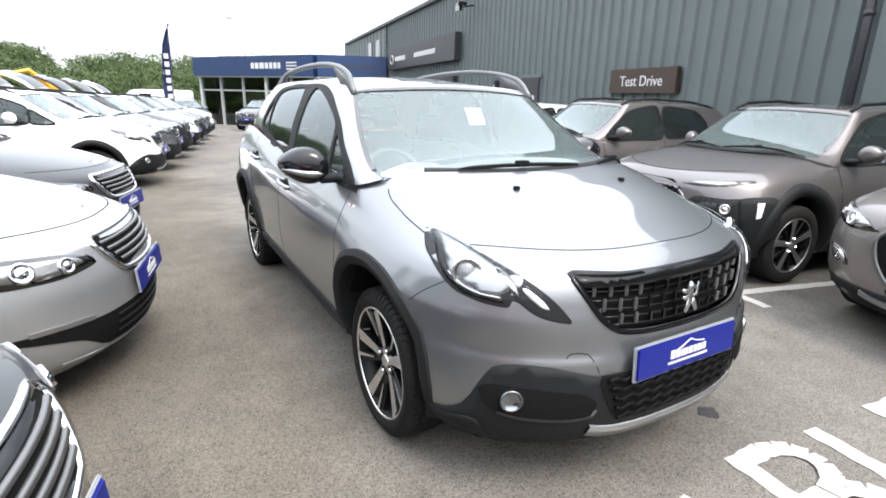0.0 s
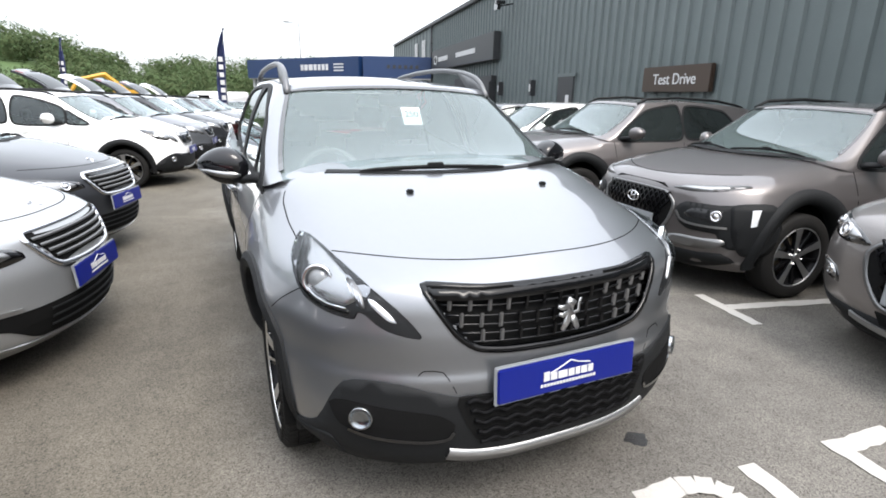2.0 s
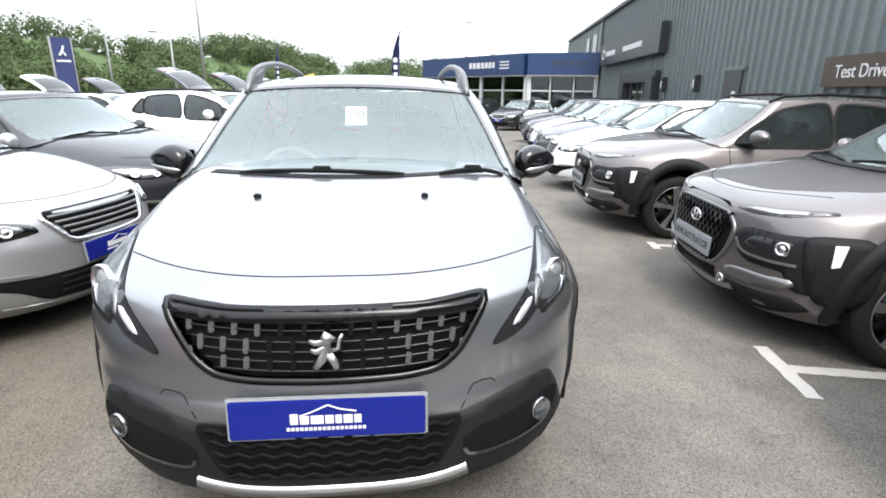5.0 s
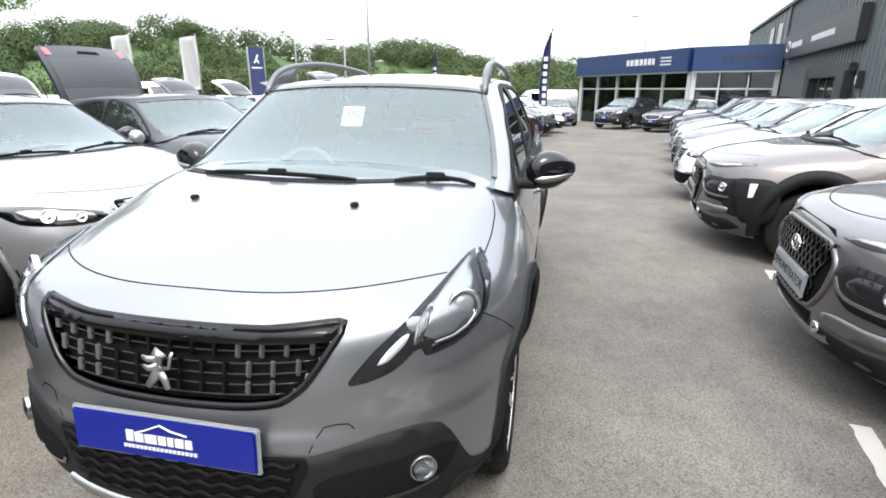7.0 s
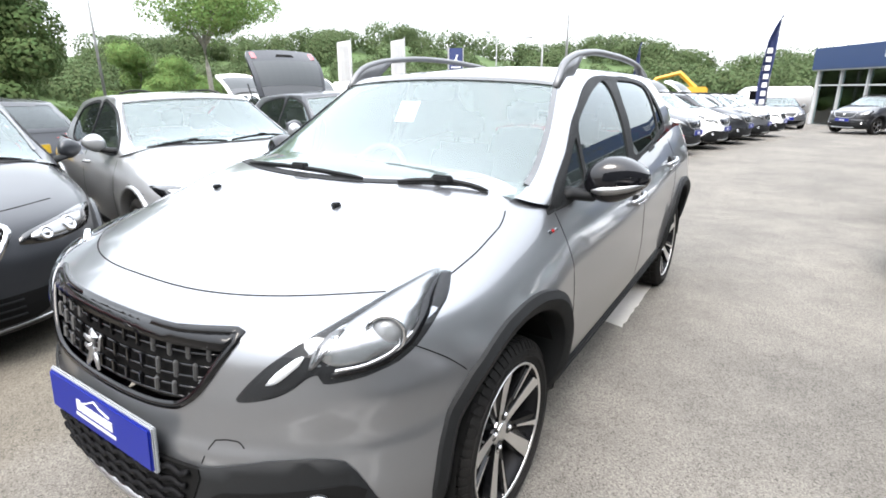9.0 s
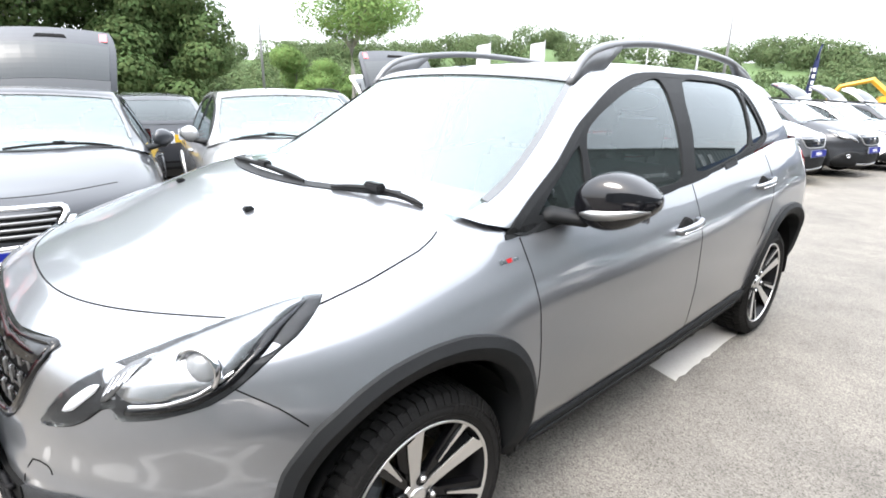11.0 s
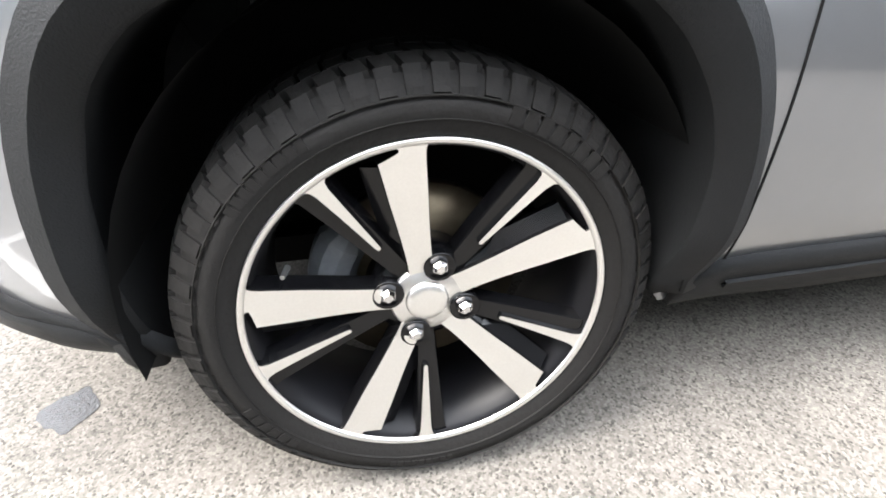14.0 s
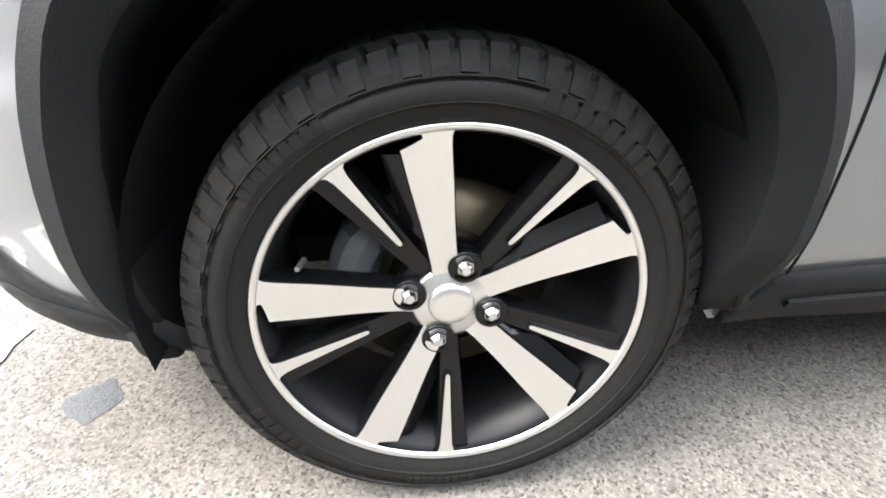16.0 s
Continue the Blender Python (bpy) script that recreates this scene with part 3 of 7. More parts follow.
def wheel(car, x, y, z, key="hero", **kw):
    """A wheel of the car; meshes are built once for each key and shared. Wheels of the right side are turned about."""
    if key not in WHEELS:
        h, rim = kw.get("width", 0.205) / 2, kw.get("rim", 0.232)
        barrel = lathe([(h * 0.86, rim - 0.001), (h * 0.80, rim - 0.012), (h * 0.3, rim - 0.022), (-h * 0.7, rim - 0.03), (-h * 0.9, rim - 0.005)], int(96 * kw.get("lod", 1.0)))
        proto = part("wheel", barrel, BARREL, None, "", True)
        wheel_parts(proto, **kw)
        WHEELS[key] = proto
        ob = proto
        ob.matrix_basis = pose(x, y, z, 0, 0, 0 if x > 0 else 180)
    else:
        ob = copy_thing(WHEELS[key], pose(x, y, z, 0, 0, 0 if x > 0 else 180))
    ob.parent = car
    return ob


def both(pts):
    return [(-a, b) for a, b in pts]


def arch(cy, cz, r, tall=1.06, a0=-12, a1=192, n=40, lead=0.0):
    if lead:
        pts = arch(cy, cz, 1.0, tall, a0, a1, n)
        return [(cy + (y - cy) * (r + lead * max(0, cy - y)), cz + (z - cz) * (r + lead * max(0, cy - y))) for y, z in pts]
    return [(cy + r * math.cos(radians(a0 + (a1 - a0) * i / n)), cz + r * (tall if math.sin(radians(a0 + (a1 - a0) * i / n)) > 0 else 1) * math.sin(radians(a0 + (a1 - a0) * i / n))) for i in range(n + 1)]


def car_body(root, s, paint_mat, fine=1.0):
    """Skin, glass, floor and arches of a car; the panes are the pieces cut out of the cabin."""
    sh = Shell(s, fine)
    g = s["cabin"]
    r_in = s["arch"] + 0.022
    axles = (s["front_axle"], s["rear_axle"])
    hub_z = s["wheel"] + 0.012

    def cut_low(c):
        if "arch_line" in s:
            if abs(c.x) > 0.4 and (inside((c.y - axles[0], c.z), s["arch_line"]) or inside((axles[1] - c.y, c.z), s["arch_line"])):
                return "arch"
        for ya in () if "arch_line" in s else axles:
            d = Vector((c.y - ya, (c.z - hub_z) / (1.06 if c.z > hub_z else 1)))
            if d.length < r_in and abs(c.x) > 0.4:
                return "arch"
        for k, poly in s.get("front_cuts", {}).items():
            if c.y < 0.8 and inside((abs(c.x), c.z), poly):
                return k
        return None

    def cut_top(c):
        if c.y < g["head"] + 0.12 and abs(c.x) < soft(c.z, g["screen"]) and g["screen"][0][0] < c.z < g["screen"][-1][0] + 0.03 * (1 - (c.x / 0.6) ** 2):
            return "windscreen"
        if c.y > g["rear_head"] - 0.02 and abs(c.x) < soft(c.z, g["back"]) and g["back"][0][0] < c.z < g["back"][-1][0]:
            return "rear_window"
        if abs(c.x) > 0.4:
            for k, poly in rounded.items():
                if inside((c.y, c.z), poly):
                    return k + ("_l" if c.x > 0 else "_r")
        return None

    rounded = {k: curve2(poly, 0.03) for k, poly in g["panes"].items()}
    keep, out = sh.skin(sh.low, cut_low)
    me = submesh("body", sh.low[0], keep, paint_mat)
    low = add("body", me, root)
    keep, out = sh.skin(sh.top, cut_top)
    cabin = add("cabin", submesh("cabin", sh.top[0], keep, paint_mat), root)
    for o in (low, cabin):
        o.material_slots[0].link = "OBJECT"
        o.material_slots[0].material = paint_mat
    for k, fs in out.items():
        m = SCREEN if k == "windscreen" else PRIVACY if k in ("rear_window",) or k.split("_")[0] in s.get("privacy", ()) else GLASS
        p = add("windscreen" if k == "windscreen" else "rear_window" if k == "rear_window" else "window", submesh(k, sh.top[0], fs, m, 0.004), root)
        p.visible_shadow = False
    # wheel wells and floor pan
    for ya in axles:
        for side in (1, -1):
            bm = bmesh.new()
            prof = arch(ya, hub_z, s["arch"] - 0.002, 1.06, -6, 190, 28)
            a = [bm.verts.new((side * (s["half"] - 0.035), y, z)) for y, z in prof]
            b = [bm.verts.new((side * 0.5, y, z)) for y, z in prof]
            for i in range(len(prof) - 1):
                bm.faces.new((a[i], a[i + 1], b[i + 1], b[i]))
            bm.faces.new(b)
            part("wheel_well", bm, DARK, root, "black wheel arch liner", True)
    z0 = s["sill"][0][1]
    part("floor_pan", boxed(-0.52, 0.52, 0.25, s["length"] - 0.25, z0 + 0.02, z0 + 0.1, 0.02), DARK, root)
    bm = bmesh.new()
    box(bm, -0.74, 0.74, s["front_axle"] + 0.55, s["rear_axle"] - 0.45, z0 + 0.03, z0 + 0.09, 0.01)
    part("cabin_floor", bm, TRIM, root)
    # gaskets round the panes
    for k, poly in g["panes"].items():
        line = curve2(poly, 0.03)
        for v in ("left", "right"):
            part("window_gasket", sh.ribbon(v, line, 0.026, 0.003, True), PLASTIC, root, "black window surround")
    zs = g["screen"]
    z_low = zs[0][0] + 0.05
    left = [(soft(z_low + (zs[-1][0] - z_low) * i / 14, zs), z_low + (zs[-1][0] - z_low) * i / 14) for i in range(15)]
    topx = left[-1][0]
    top = [(topx * (1 - 2 * i / 16), zs[-1][0] + 0.03 * (1 - ((topx * (1 - 2 * i / 16)) / 0.6) ** 2)) for i in range(1, 16)]
    line = left + top + both(left)[::-1]
    bm = sh.ribbon("front", line, 0.022, 0.003)
    part("screen_gasket", bm, GLOSS, root, "black windscreen surround")
    return sh


def seat(root, x, y, z=0.42, back=True):
    bm = bmesh.new()
    box(bm, x - 0.24, x + 0.24, y - 0.25, y + 0.25, z, z + 0.16, 0.05)
    p = part("seat", bm, FABRIC, root, "charcoal fabric seat", True)
    bm = bmesh.new()
    box(bm, x - 0.23, x + 0.23, -0.07, 0.07, 0, 0.56, 0.055)
    for v in bm.verts:
        v.co.y = v.co.y + y + 0.24 + v.co.z * 0.32
        v.co.z += z + 0.1
    part("seat_back", bm, FABRIC, root, "charcoal fabric seat back", True)
    bm = bmesh.new()
    box(bm, x - 0.13, x + 0.13, y + 0.40, y + 0.49, z + 0.69, z + 0.86, 0.035)
    rod(bm, (x - 0.06, y + 0.44, z + 0.6), (x - 0.06, y + 0.45, z + 0.72), 0.007)
    rod(bm, (x + 0.06, y + 0.44, z + 0.6), (x + 0.06, y + 0.45, z + 0.72), 0.007)
    part("head_rest", bm, FABRIC, root, "", True)


def cabin_fittings(root, s, drop=0.0):
    g = s["cabin"]
    y0 = g["base"]
    seat(root, -0.37, y0 + 1.25, 0.36 - drop)
    seat(root, 0.37, y0 + 1.25, 0.36 - drop)
    seat(root, -0.36, y0 + 2.1, 0.40 - drop)
    seat(root, 0.36, y0 + 2.1, 0.40 - drop)
    zb = soft(y0, g["belt"])
    bm = bmesh.new()
    w = soft(zb, g["lean"]) - 0.05
    prof = [(y0 + 0.12, zb - 0.06), (y0 + 0.35, zb - 0.03), (y0 + 0.55, zb - 0.05), (y0 + 0.68, zb - 0.13), (y0 + 0.66, zb - 0.4), (y0 + 0.3, zb - 0.5)]
    slab(bm, prof, -w, w)
    part("dashboard", bm, TRIM, root, "dark grey dashboard")
    bm = bmesh.new()
    ring = [(-0.37 + 0.175 * math.cos(i * math.tau / 28), y0 + 0.78 + 0.07 * math.sin(i * math.tau / 28), zb - 0.14 + 0.16 * math.sin(i * math.tau / 28)) for i in range(29)]
    tube(bm, ring, 0.015, 8)
    rod(bm, (-0.37, y0 + 0.62, zb - 0.2), (-0.37, y0 + 0.78, zb - 0.14), 0.05, 0.06)
    rod(bm, (-0.53, y0 + 0.78, zb - 0.14), (-0.21, y0 + 0.78, zb - 0.14), 0.018)
    part("steering_wheel", bm, TRIM, root, "black steering wheel", True)
    yh = g["head"]
    zr = soft(yh, g["roof"])
    bm = bmesh.new()
    box(bm, -0.11, 0.11, yh + 0.0, yh + 0.03, zr - 0.08, zr - 0.015, 0.012)
    rod(bm, (0, yh - 0.02, zr + 0.0), (0, yh + 0.02, zr - 0.04), 0.014)
    part("rear_view_mirror", bm, GLOSS, root, "black interior mirror")


def mirror_pair(root, cap, y=1.42, z=1.075, x=0.80, out=0.20, scale=1.0, foot=None, strip=True):
    for side in (1, -1):
        bm = bmesh.new()
        bmesh.ops.create_uvsphere(bm, u_segments=36, v_segments=24, radius=1.0)

        def shaped(a, b, c):
            a, b, c = (math.copysign(abs(t) ** 0.78, t) for t in (a, b, c))
            t = (a + 1) / 2
            zz = c * 0.082 * (0.72 + 0.32 * math.sin(math.pi * min(t * 0.95 + 0.05, 1))) * (1 - 0.30 * t * t)
            yy = b * 0.085 * (1 - 0.25 * t) + 0.05 * t
            if b > 0.35:
                yy = 0.03 + 0.012 * b + 0.05 * t
            return Vector((side * (x + (0.02 + t * out) * scale), y + yy * scale, z + zz * scale + 0.012 * t))
        for v in bm.verts:
            v.co = shaped(*v.co)
        h = part("door_mirror", bm, cap, root, "gloss black door mirror" if cap is MIRRORCAP else "", True)
        h["slot"] = 1
        bm = boxed(side * (x + 0.035), side * (x + 0.195 * scale), y + 0.062 * scale, y + 0.07 * scale, z - 0.05 * scale, z + 0.055 * scale, 0.003)
        part("mirror_glass", bm, CHROME, h, "mirror glass")
        if strip:
            bm = bmesh.new()
            rows = []
            for i in range(15):
                a = -0.55 + 1.45 * i / 14
                w = 0.16 * min(1.0, 0.3 + i / 4, 0.3 + (14 - i) / 4)
                row = []
                for c in (-0.30 - w, -0.30 + w):
                    b = -math.sqrt(max(0.02, 1 - a * a - c * c))
                    p, q = shaped(a, b, c), shaped(a, b * 0.6, c * 0.8)
                    d = (p - q).normalized()
                    row += [p + d * 0.003, p - d * 0.004]
                rows.append([bm.verts.new(v) for v in row])
            for p, q in zip(rows, rows[1:]):
                for u, v in ((0, 2), (2, 3), (3, 1), (1, 0)):
                    bm.faces.new((p[u], p[v], q[v], q[u]))
            bm.faces.new([rows[0][k] for k in (0, 2, 3, 1)])
            bm.faces.new([rows[-1][k] for k in (0, 2, 3, 1)])
            part("indicator_strip", bm, SATIN, h, "silver indicator strip", True)
        fy, fz = foot or (y - 0.06, z - 0.09)
        bm = tube(bmesh.new(), [(side * (x - 0.045), fy, fz), (side * (x - 0.01), fy + 0.02, fz + 0.012), (side * (x + 0.05), y - 0.01, z - 0.055 * scale), (side * (x + 0.085), y, z - 0.03 * scale)], [0.042, 0.04, 0.034, 0.03], 10, 0.62)
        part("mirror_foot", bm, PLASTIC, root, "black mirror arm", True)


def wiper(root, sh, a, b):
    (p, n), (q, m) = sh.drop("top", *a), sh.drop("top", *b)
    bm = bmesh.new()
    k = 10
    pts = []
    for i in range(k + 1):
        t = i / k
        r, nn = sh.drop("top", a[0] + (b[0] - a[0]) * t, a[1] + (b[1] - a[1]) * t)
        pts.append(r + nn * (0.010 + 0.008 * math.sin(math.pi * t)))
    tube(bm, pts, [0.004] + [0.0065] * (k - 1) + [0.003], 6)
    tube(bm, [x - Vector((0, 0, 0.008)) for x in pts], 0.004, 4)
    mid = pts[k // 2]
    box(bm, mid.x - 0.035, mid.x + 0.035, mid.y - 0.014, mid.y + 0.014, mid.z - 0.006, mid.z + 0.016, 0.005)
    part("wiper", bm, PLASTIC, root, "black windscreen wiper")


def number_board(root, pos, tilt=0.0, w=0.52, h=0.111, face=PLATE, thick=0.012, label="blue dealer plate", marks=True, dark=PAPER, border=True, name="number_plate"):
    """A plate facing -y with plain bars where the writing stands."""
    ob = part(name, boxed(-w / 2, w / 2, 0, thick, -h / 2, h / 2, 0.004), face, root, label, False, pose(*pos, tilt, 0, 0))
    if border:
        part("plate_frame", boxed(-w / 2 - 0.007, w / 2 + 0.007, thick * 0.55, thick * 1.5, -h / 2 - 0.007, h / 2 + 0.007, 0.004), GREYPL, ob, "grey plate holder")
    if marks:
        bm = bmesh.new()
        # a roof-shaped line over two rows of bars
        for (x0, z0), (x1, z1) in (((-0.075, 0.012), (-0.045, 0.022)), ((-0.045, 0.022), (0.0, 0.042)), ((0.0, 0.042), (0.03, 0.03)), ((0.03, 0.03), (0.075, 0.022))):
            rod(bm, (x0 * 1.0, -0.0015, z0), (x1, -0.0015, z1), 0.0022, seg=6)
        x = -0.1
        for wd in (0.021, 0.024, 0.034, 0.022, 0.017, 0.024, 0.019):
            box(bm, x, x + wd, -0.0025, 0.001, -0.012, 0.012 if wd != 0.021 else 0.018)
            x += wd + 0.0045
        x = -0.11
        for i in range(18):
            box(bm, x, x + 0.0085, -0.002, 0.001, -0.031, -0.022)
            x += 0.0118
        part("plate_mark", bm, dark, ob, "white bars of writing")
    return ob

# ---- the silver crossover ----
HERO = {
    "length": 4.16, "half": 0.852, "front_axle": 0.85, "rear_axle": 3.388, "wheel": 0.318, "arch": 0.352,
    "nose": [(0, 0.15), (0.1, 0.08), (0.3, 0.057), (0.50, 0.055), (0.56, 0.067), (0.67, 0.077), (0.8, 0.098), (0.93, 0.136), (1, 0.20)],
    "nose_depth": [(0, 0.72), (0.5, 0.76), (1, 0.8)], "nose_n": [(0, 2.7), (0.3, 2.6), (0.5, 2.45), (0.75, 2.7), (0.92, 3.0), (1, 2.8)],
    "tail": [(0, 0.12), (0.3, 0.02), (0.6, 0.02), (1, 0.14)],
    "side": [(0, 0.90), (0.11, 0.945), (0.22, 0.975), (0.5, 1.0), (0.7, 0.997), (0.83, 0.968), (0.9, 0.942), (1, 0.899)],
    "slim": [(0, 1.0), (2.6, 1.0), (3.6, 0.985), (4.16, 0.95)],
    "sill": [(0, 0.205), (0.15, 0.215), (0.35, 0.215), (0.5, 0.235), (0.8, 0.245), (1.2, 0.25), (1.5, 0.24), (3, 0.24), (4.16, 0.28)],
    "edge": [(0, 0.874), (0.25, 0.878), (0.63, 0.905), (1.0, 0.95), (1.28, 0.972), (2.2, 0.99), (3.0, 1.07), (3.4, 1.11), (4.16, 1.1)],
    "crown": [(0.18, 0.0), (0.26, 0.022), (0.40, 0.055), (0.665, 0.118), (0.85, 0.13), (1.1, 0.13)],
    "square": [(0.15, 2.4), (0.6, 3.2), (1.0, 7.5)],
    "cowl": 1.0, "haunch": 0.028, "privacy": ("rear", "quarter"),
    "cabin": {
        "base": 0.86, "head": 1.62, "rear": 3.98, "rear_head": 3.55, "bow": 0.34, "rake": 0.95,
        "belt": [(0, 1.06), (0.95, 1.055), (1.12, 1.0), (1.3, 0.968), (2.2, 0.986), (3.0, 1.06), (3.4, 1.09), (4.16, 1.08)],
        "roof": [(1.4, 1.375), (1.62, 1.39), (1.8, 1.408), (2.4, 1.442), (3.0, 1.435), (3.6, 1.39)],
        "lean": [(0.9, 0.785), (0.96, 0.774), (1.06, 0.748), (1.2, 0.704), (1.33, 0.645), (1.41, 0.59), (1.46, 0.555)],
        "slim": [(0, 1.0), (2.8, 1.0), (3.5, 0.955), (4.0, 0.9)], "crown": 0.035,
        "screen": [(1.0, 0.705), (1.2, 0.64), (1.375, 0.565)],
        "back": [(1.12, 0.6), (1.38, 0.5)],
        "panes": {
            "corner": [(1.27, 0.995), (1.55, 1.005), (1.56, 1.19), (1.42, 1.105)],
            "front": [(1.595, 1.005), (2.225, 1.01), (2.25, 1.385), (2.05, 1.378), (1.84, 1.325), (1.60, 1.22)],
            "rear": [(2.345, 1.025), (2.98, 1.09), (2.99, 1.365), (2.42, 1.39)],
            "quarter": [(3.03, 1.10), (3.24, 1.135), (3.06, 1.345)],
        },
    },
}

GRILLE = [(-0.436, 0.838), (-0.25, 0.826), (0.0, 0.822), (0.25, 0.826), (0.436, 0.838), (0.425, 0.80), (0.36, 0.70), (0.30, 0.655), (0.2, 0.64), (0.0, 0.635), (-0.2, 0.64), (-0.30, 0.655), (-0.36, 0.70), (-0.425, 0.80)]
LAMP = [(0.706, 0.914), (0.733, 0.886), (0.751, 0.860), (0.758, 0.828), (0.753, 0.795), (0.735, 0.768), (0.69, 0.748), (0.645, 0.741), (0.628, 0.742), (0.618, 0.762), (0.600, 0.757), (0.575, 0.732), (0.545, 0.713), (0.50, 0.699), (0.464, 0.693), (0.460, 0.700), (0.485, 0.735), (0.52, 0.775), (0.56, 0.812), (0.60, 0.848), (0.645, 0.886), (0.682, 0.913)]


# edges of the arch trim from the axle: (y, height)
ARCH_IN = curve2([(-0.335, 0.25), (-0.345, 0.39), (-0.333, 0.51), (-0.300, 0.598), (-0.240, 0.66), (-0.150, 0.698), (-0.045, 0.718), (0.06, 0.716), (0.15, 0.695), (0.225, 0.645), (0.28, 0.575), (0.312, 0.49), (0.318, 0.40), (0.310, 0.29)], 0.02, False)
ARCH_OUT = curve2([(-0.385, 0.262), (-0.412, 0.38), (-0.403, 0.50), (-0.372, 0.605), (-0.308, 0.69), (-0.22, 0.742), (-0.13, 0.770), (-0.02, 0.782), (0.09, 0.778), (0.19, 0.752), (0.265, 0.71), (0.325, 0.64), (0.365, 0.55), (0.385, 0.46), (0.393, 0.395), (0.388, 0.285)], 0.02, False)


def along_line(line, n):
    """n + 1 points evenly spaced on a line."""
    pts = [Vector(p) for p in line]
    run = [0.0]
    for a, b in zip(pts, pts[1:]):
        run.append(run[-1] + (b - a).length)
    out, k = [], 0
    for i in range(n + 1):
        d = run[-1] * i / n
        while k < len(run) - 2 and run[k + 1] < d:
            k += 1
        p = pts[k].lerp(pts[k + 1], (d - run[k]) / max(run[k + 1] - run[k], 1e-6))
        out.append((p.x, p.y))
    return out


def silver_crossover():
    root = tagged(new("crossover_car"), "silver grey compact crossover with black roof rails and blue front plate", "car")
    s = dict(HERO)
    s["arch_line"] = [(y * 1.09, 0.34 + (z - 0.34) * 1.075) for y, z in ARCH_IN] + [(0.34, 0.1), (-0.35, 0.1)]
    s["front_cuts"] = {"grille": [(-0.01, 0.82), (0.25, 0.824), (0.43, 0.835), (0.42, 0.80), (0.355, 0.698), (0.297, 0.653), (0.2, 0.64), (-0.01, 0.636)]}
    sh = car_body(root, s, SILVER, 1.6)
    cabin_fittings(root, s)
    # panel gaps
    lip = [(x, 0.212 + 0.25 * (abs(x) / 0.64) ** 2.6) for x in [-0.64 + 1.28 * i / 60 for i in range(61)]]
    part("panel_gap", sh.ribbon("top", lip, 0.004, 0.0008), SEAM, root)
    for sg in (1, -1):
        edge = curve2([(sg * 0.722, 0.63), (sg * 0.728, 0.75), (sg * 0.722, 0.9), (sg * 0.712, 0.95), (sg * 0.703, 0.975)], 0.02, False)
        part("panel_gap", sh.ribbon("top", edge, 0.0042, 0.0012), SEAM, root)
        lr = "left" if sg > 0 else "right"
        part("panel_gap", sh.ribbon(lr, curve2([(1.215, 0.955), (1.228, 0.80), (1.238, 0.6), (1.252, 0.4), (1.258, 0.33)], 0.03, False), 0.0036, 0.001), SEAM, root)
        part("panel_gap", sh.ribbon(lr, curve2([(2.30, 0.985), (2.285, 0.8), (2.29, 0.55), (2.315, 0.36)], 0.03, False), 0.0036, 0.001), SEAM, root)
        part("panel_gap", sh.ribbon(lr, curve2([(3.10, 1.05), (3.13, 0.9), (3.06, 0.75), (2.98, 0.62)], 0.03, False), 0.0036, 0.001), SEAM, root)
        part("panel_gap", sh.ribbon(lr, curve2([(1.31, 0.335), (2.0, 0.352), (2.32, 0.36), (2.9, 0.385)], 0.05, False), 0.0036, 0.001), SEAM, root)
        part("panel_gap", sh.ribbon(lr, curve2([(0.415, 0.80), (0.49, 0.745), (0.535, 0.70)], 0.02, False), 0.003, 0.001), SEAM, root)
        part("panel_gap", sh.ribbon("front", curve2([(sg * 0.47, 0.575), (sg * 0.455, 0.59), (sg * 0.40, 0.585), (sg * 0.365, 0.52)], 0.02, False), 0.003, 0.001), SEAM, root)
    # grille: recessed back, gloss frame, bars and short uprights
    part("grille_back", sh.patch("front", GRILLE, -0.03, 0.004, 0.06), DARK, root, "black grille recess")
    line = curve2(GRILLE, 0.02)
    part("grille_frame", sh.ribbon("front", line, 0.018, 0.005, True), GRILLE_BLACK, root, "gloss black grille frame", True)
    part("grille_brow", sh.patch("front", curve2([(-0.43, 0.836), (0.0, 0.822), (0.43, 0.836), (0.41, 0.80), (0.0, 0.786), (-0.41, 0.80)], 0.03), 0.0055, 0.02, 0.04), GRILLE_BLACK, root, "gloss black grille top", True)
    for zc, half in ((0.768, 0.40), (0.738, 0.385), (0.712, 0.365), (0.686, 0.345), (0.66, 0.31)):
        bm = bmesh.new()
        pts = []
        for i in range(25):
            x = -half + 2 * half * i / 24
            p, n = sh.drop("front", x, zc + 0.02 * (x / 0.4) ** 2)
            pts.append(p - n * 0.012)
        tube(bm, pts, 0.0042, 6)
        part("grille_bar", bm, GRILLE_BLACK, root, "", True)
    for row, (zc, cnt, pitch, hh) in enumerate(((0.772, 13, 0.062, 0.022), (0.725, 12, 0.062, 0.022), (0.68, 10, 0.062, 0.018))):
        for i in range(cnt):
            x = (i - (cnt - 1) / 2) * pitch
            p, n = sh.drop("front", x, zc + 0.02 * (x / 0.4) ** 2)
            p = p - n * 0.008
            bm = boxed(-0.0075, 0.0075, -0.004, 0.005, -hh, hh, 0.003)
            part("grille_upright", bm, DIMSILVER if abs(x) > 0.16 else GRILLE_BLACK, root, "", False, Matrix.Translation(p) @ pose(0, 0, 0, -4, 6, -x * 55))
    # emblem as a plain upright shape
    bm = bmesh.new()
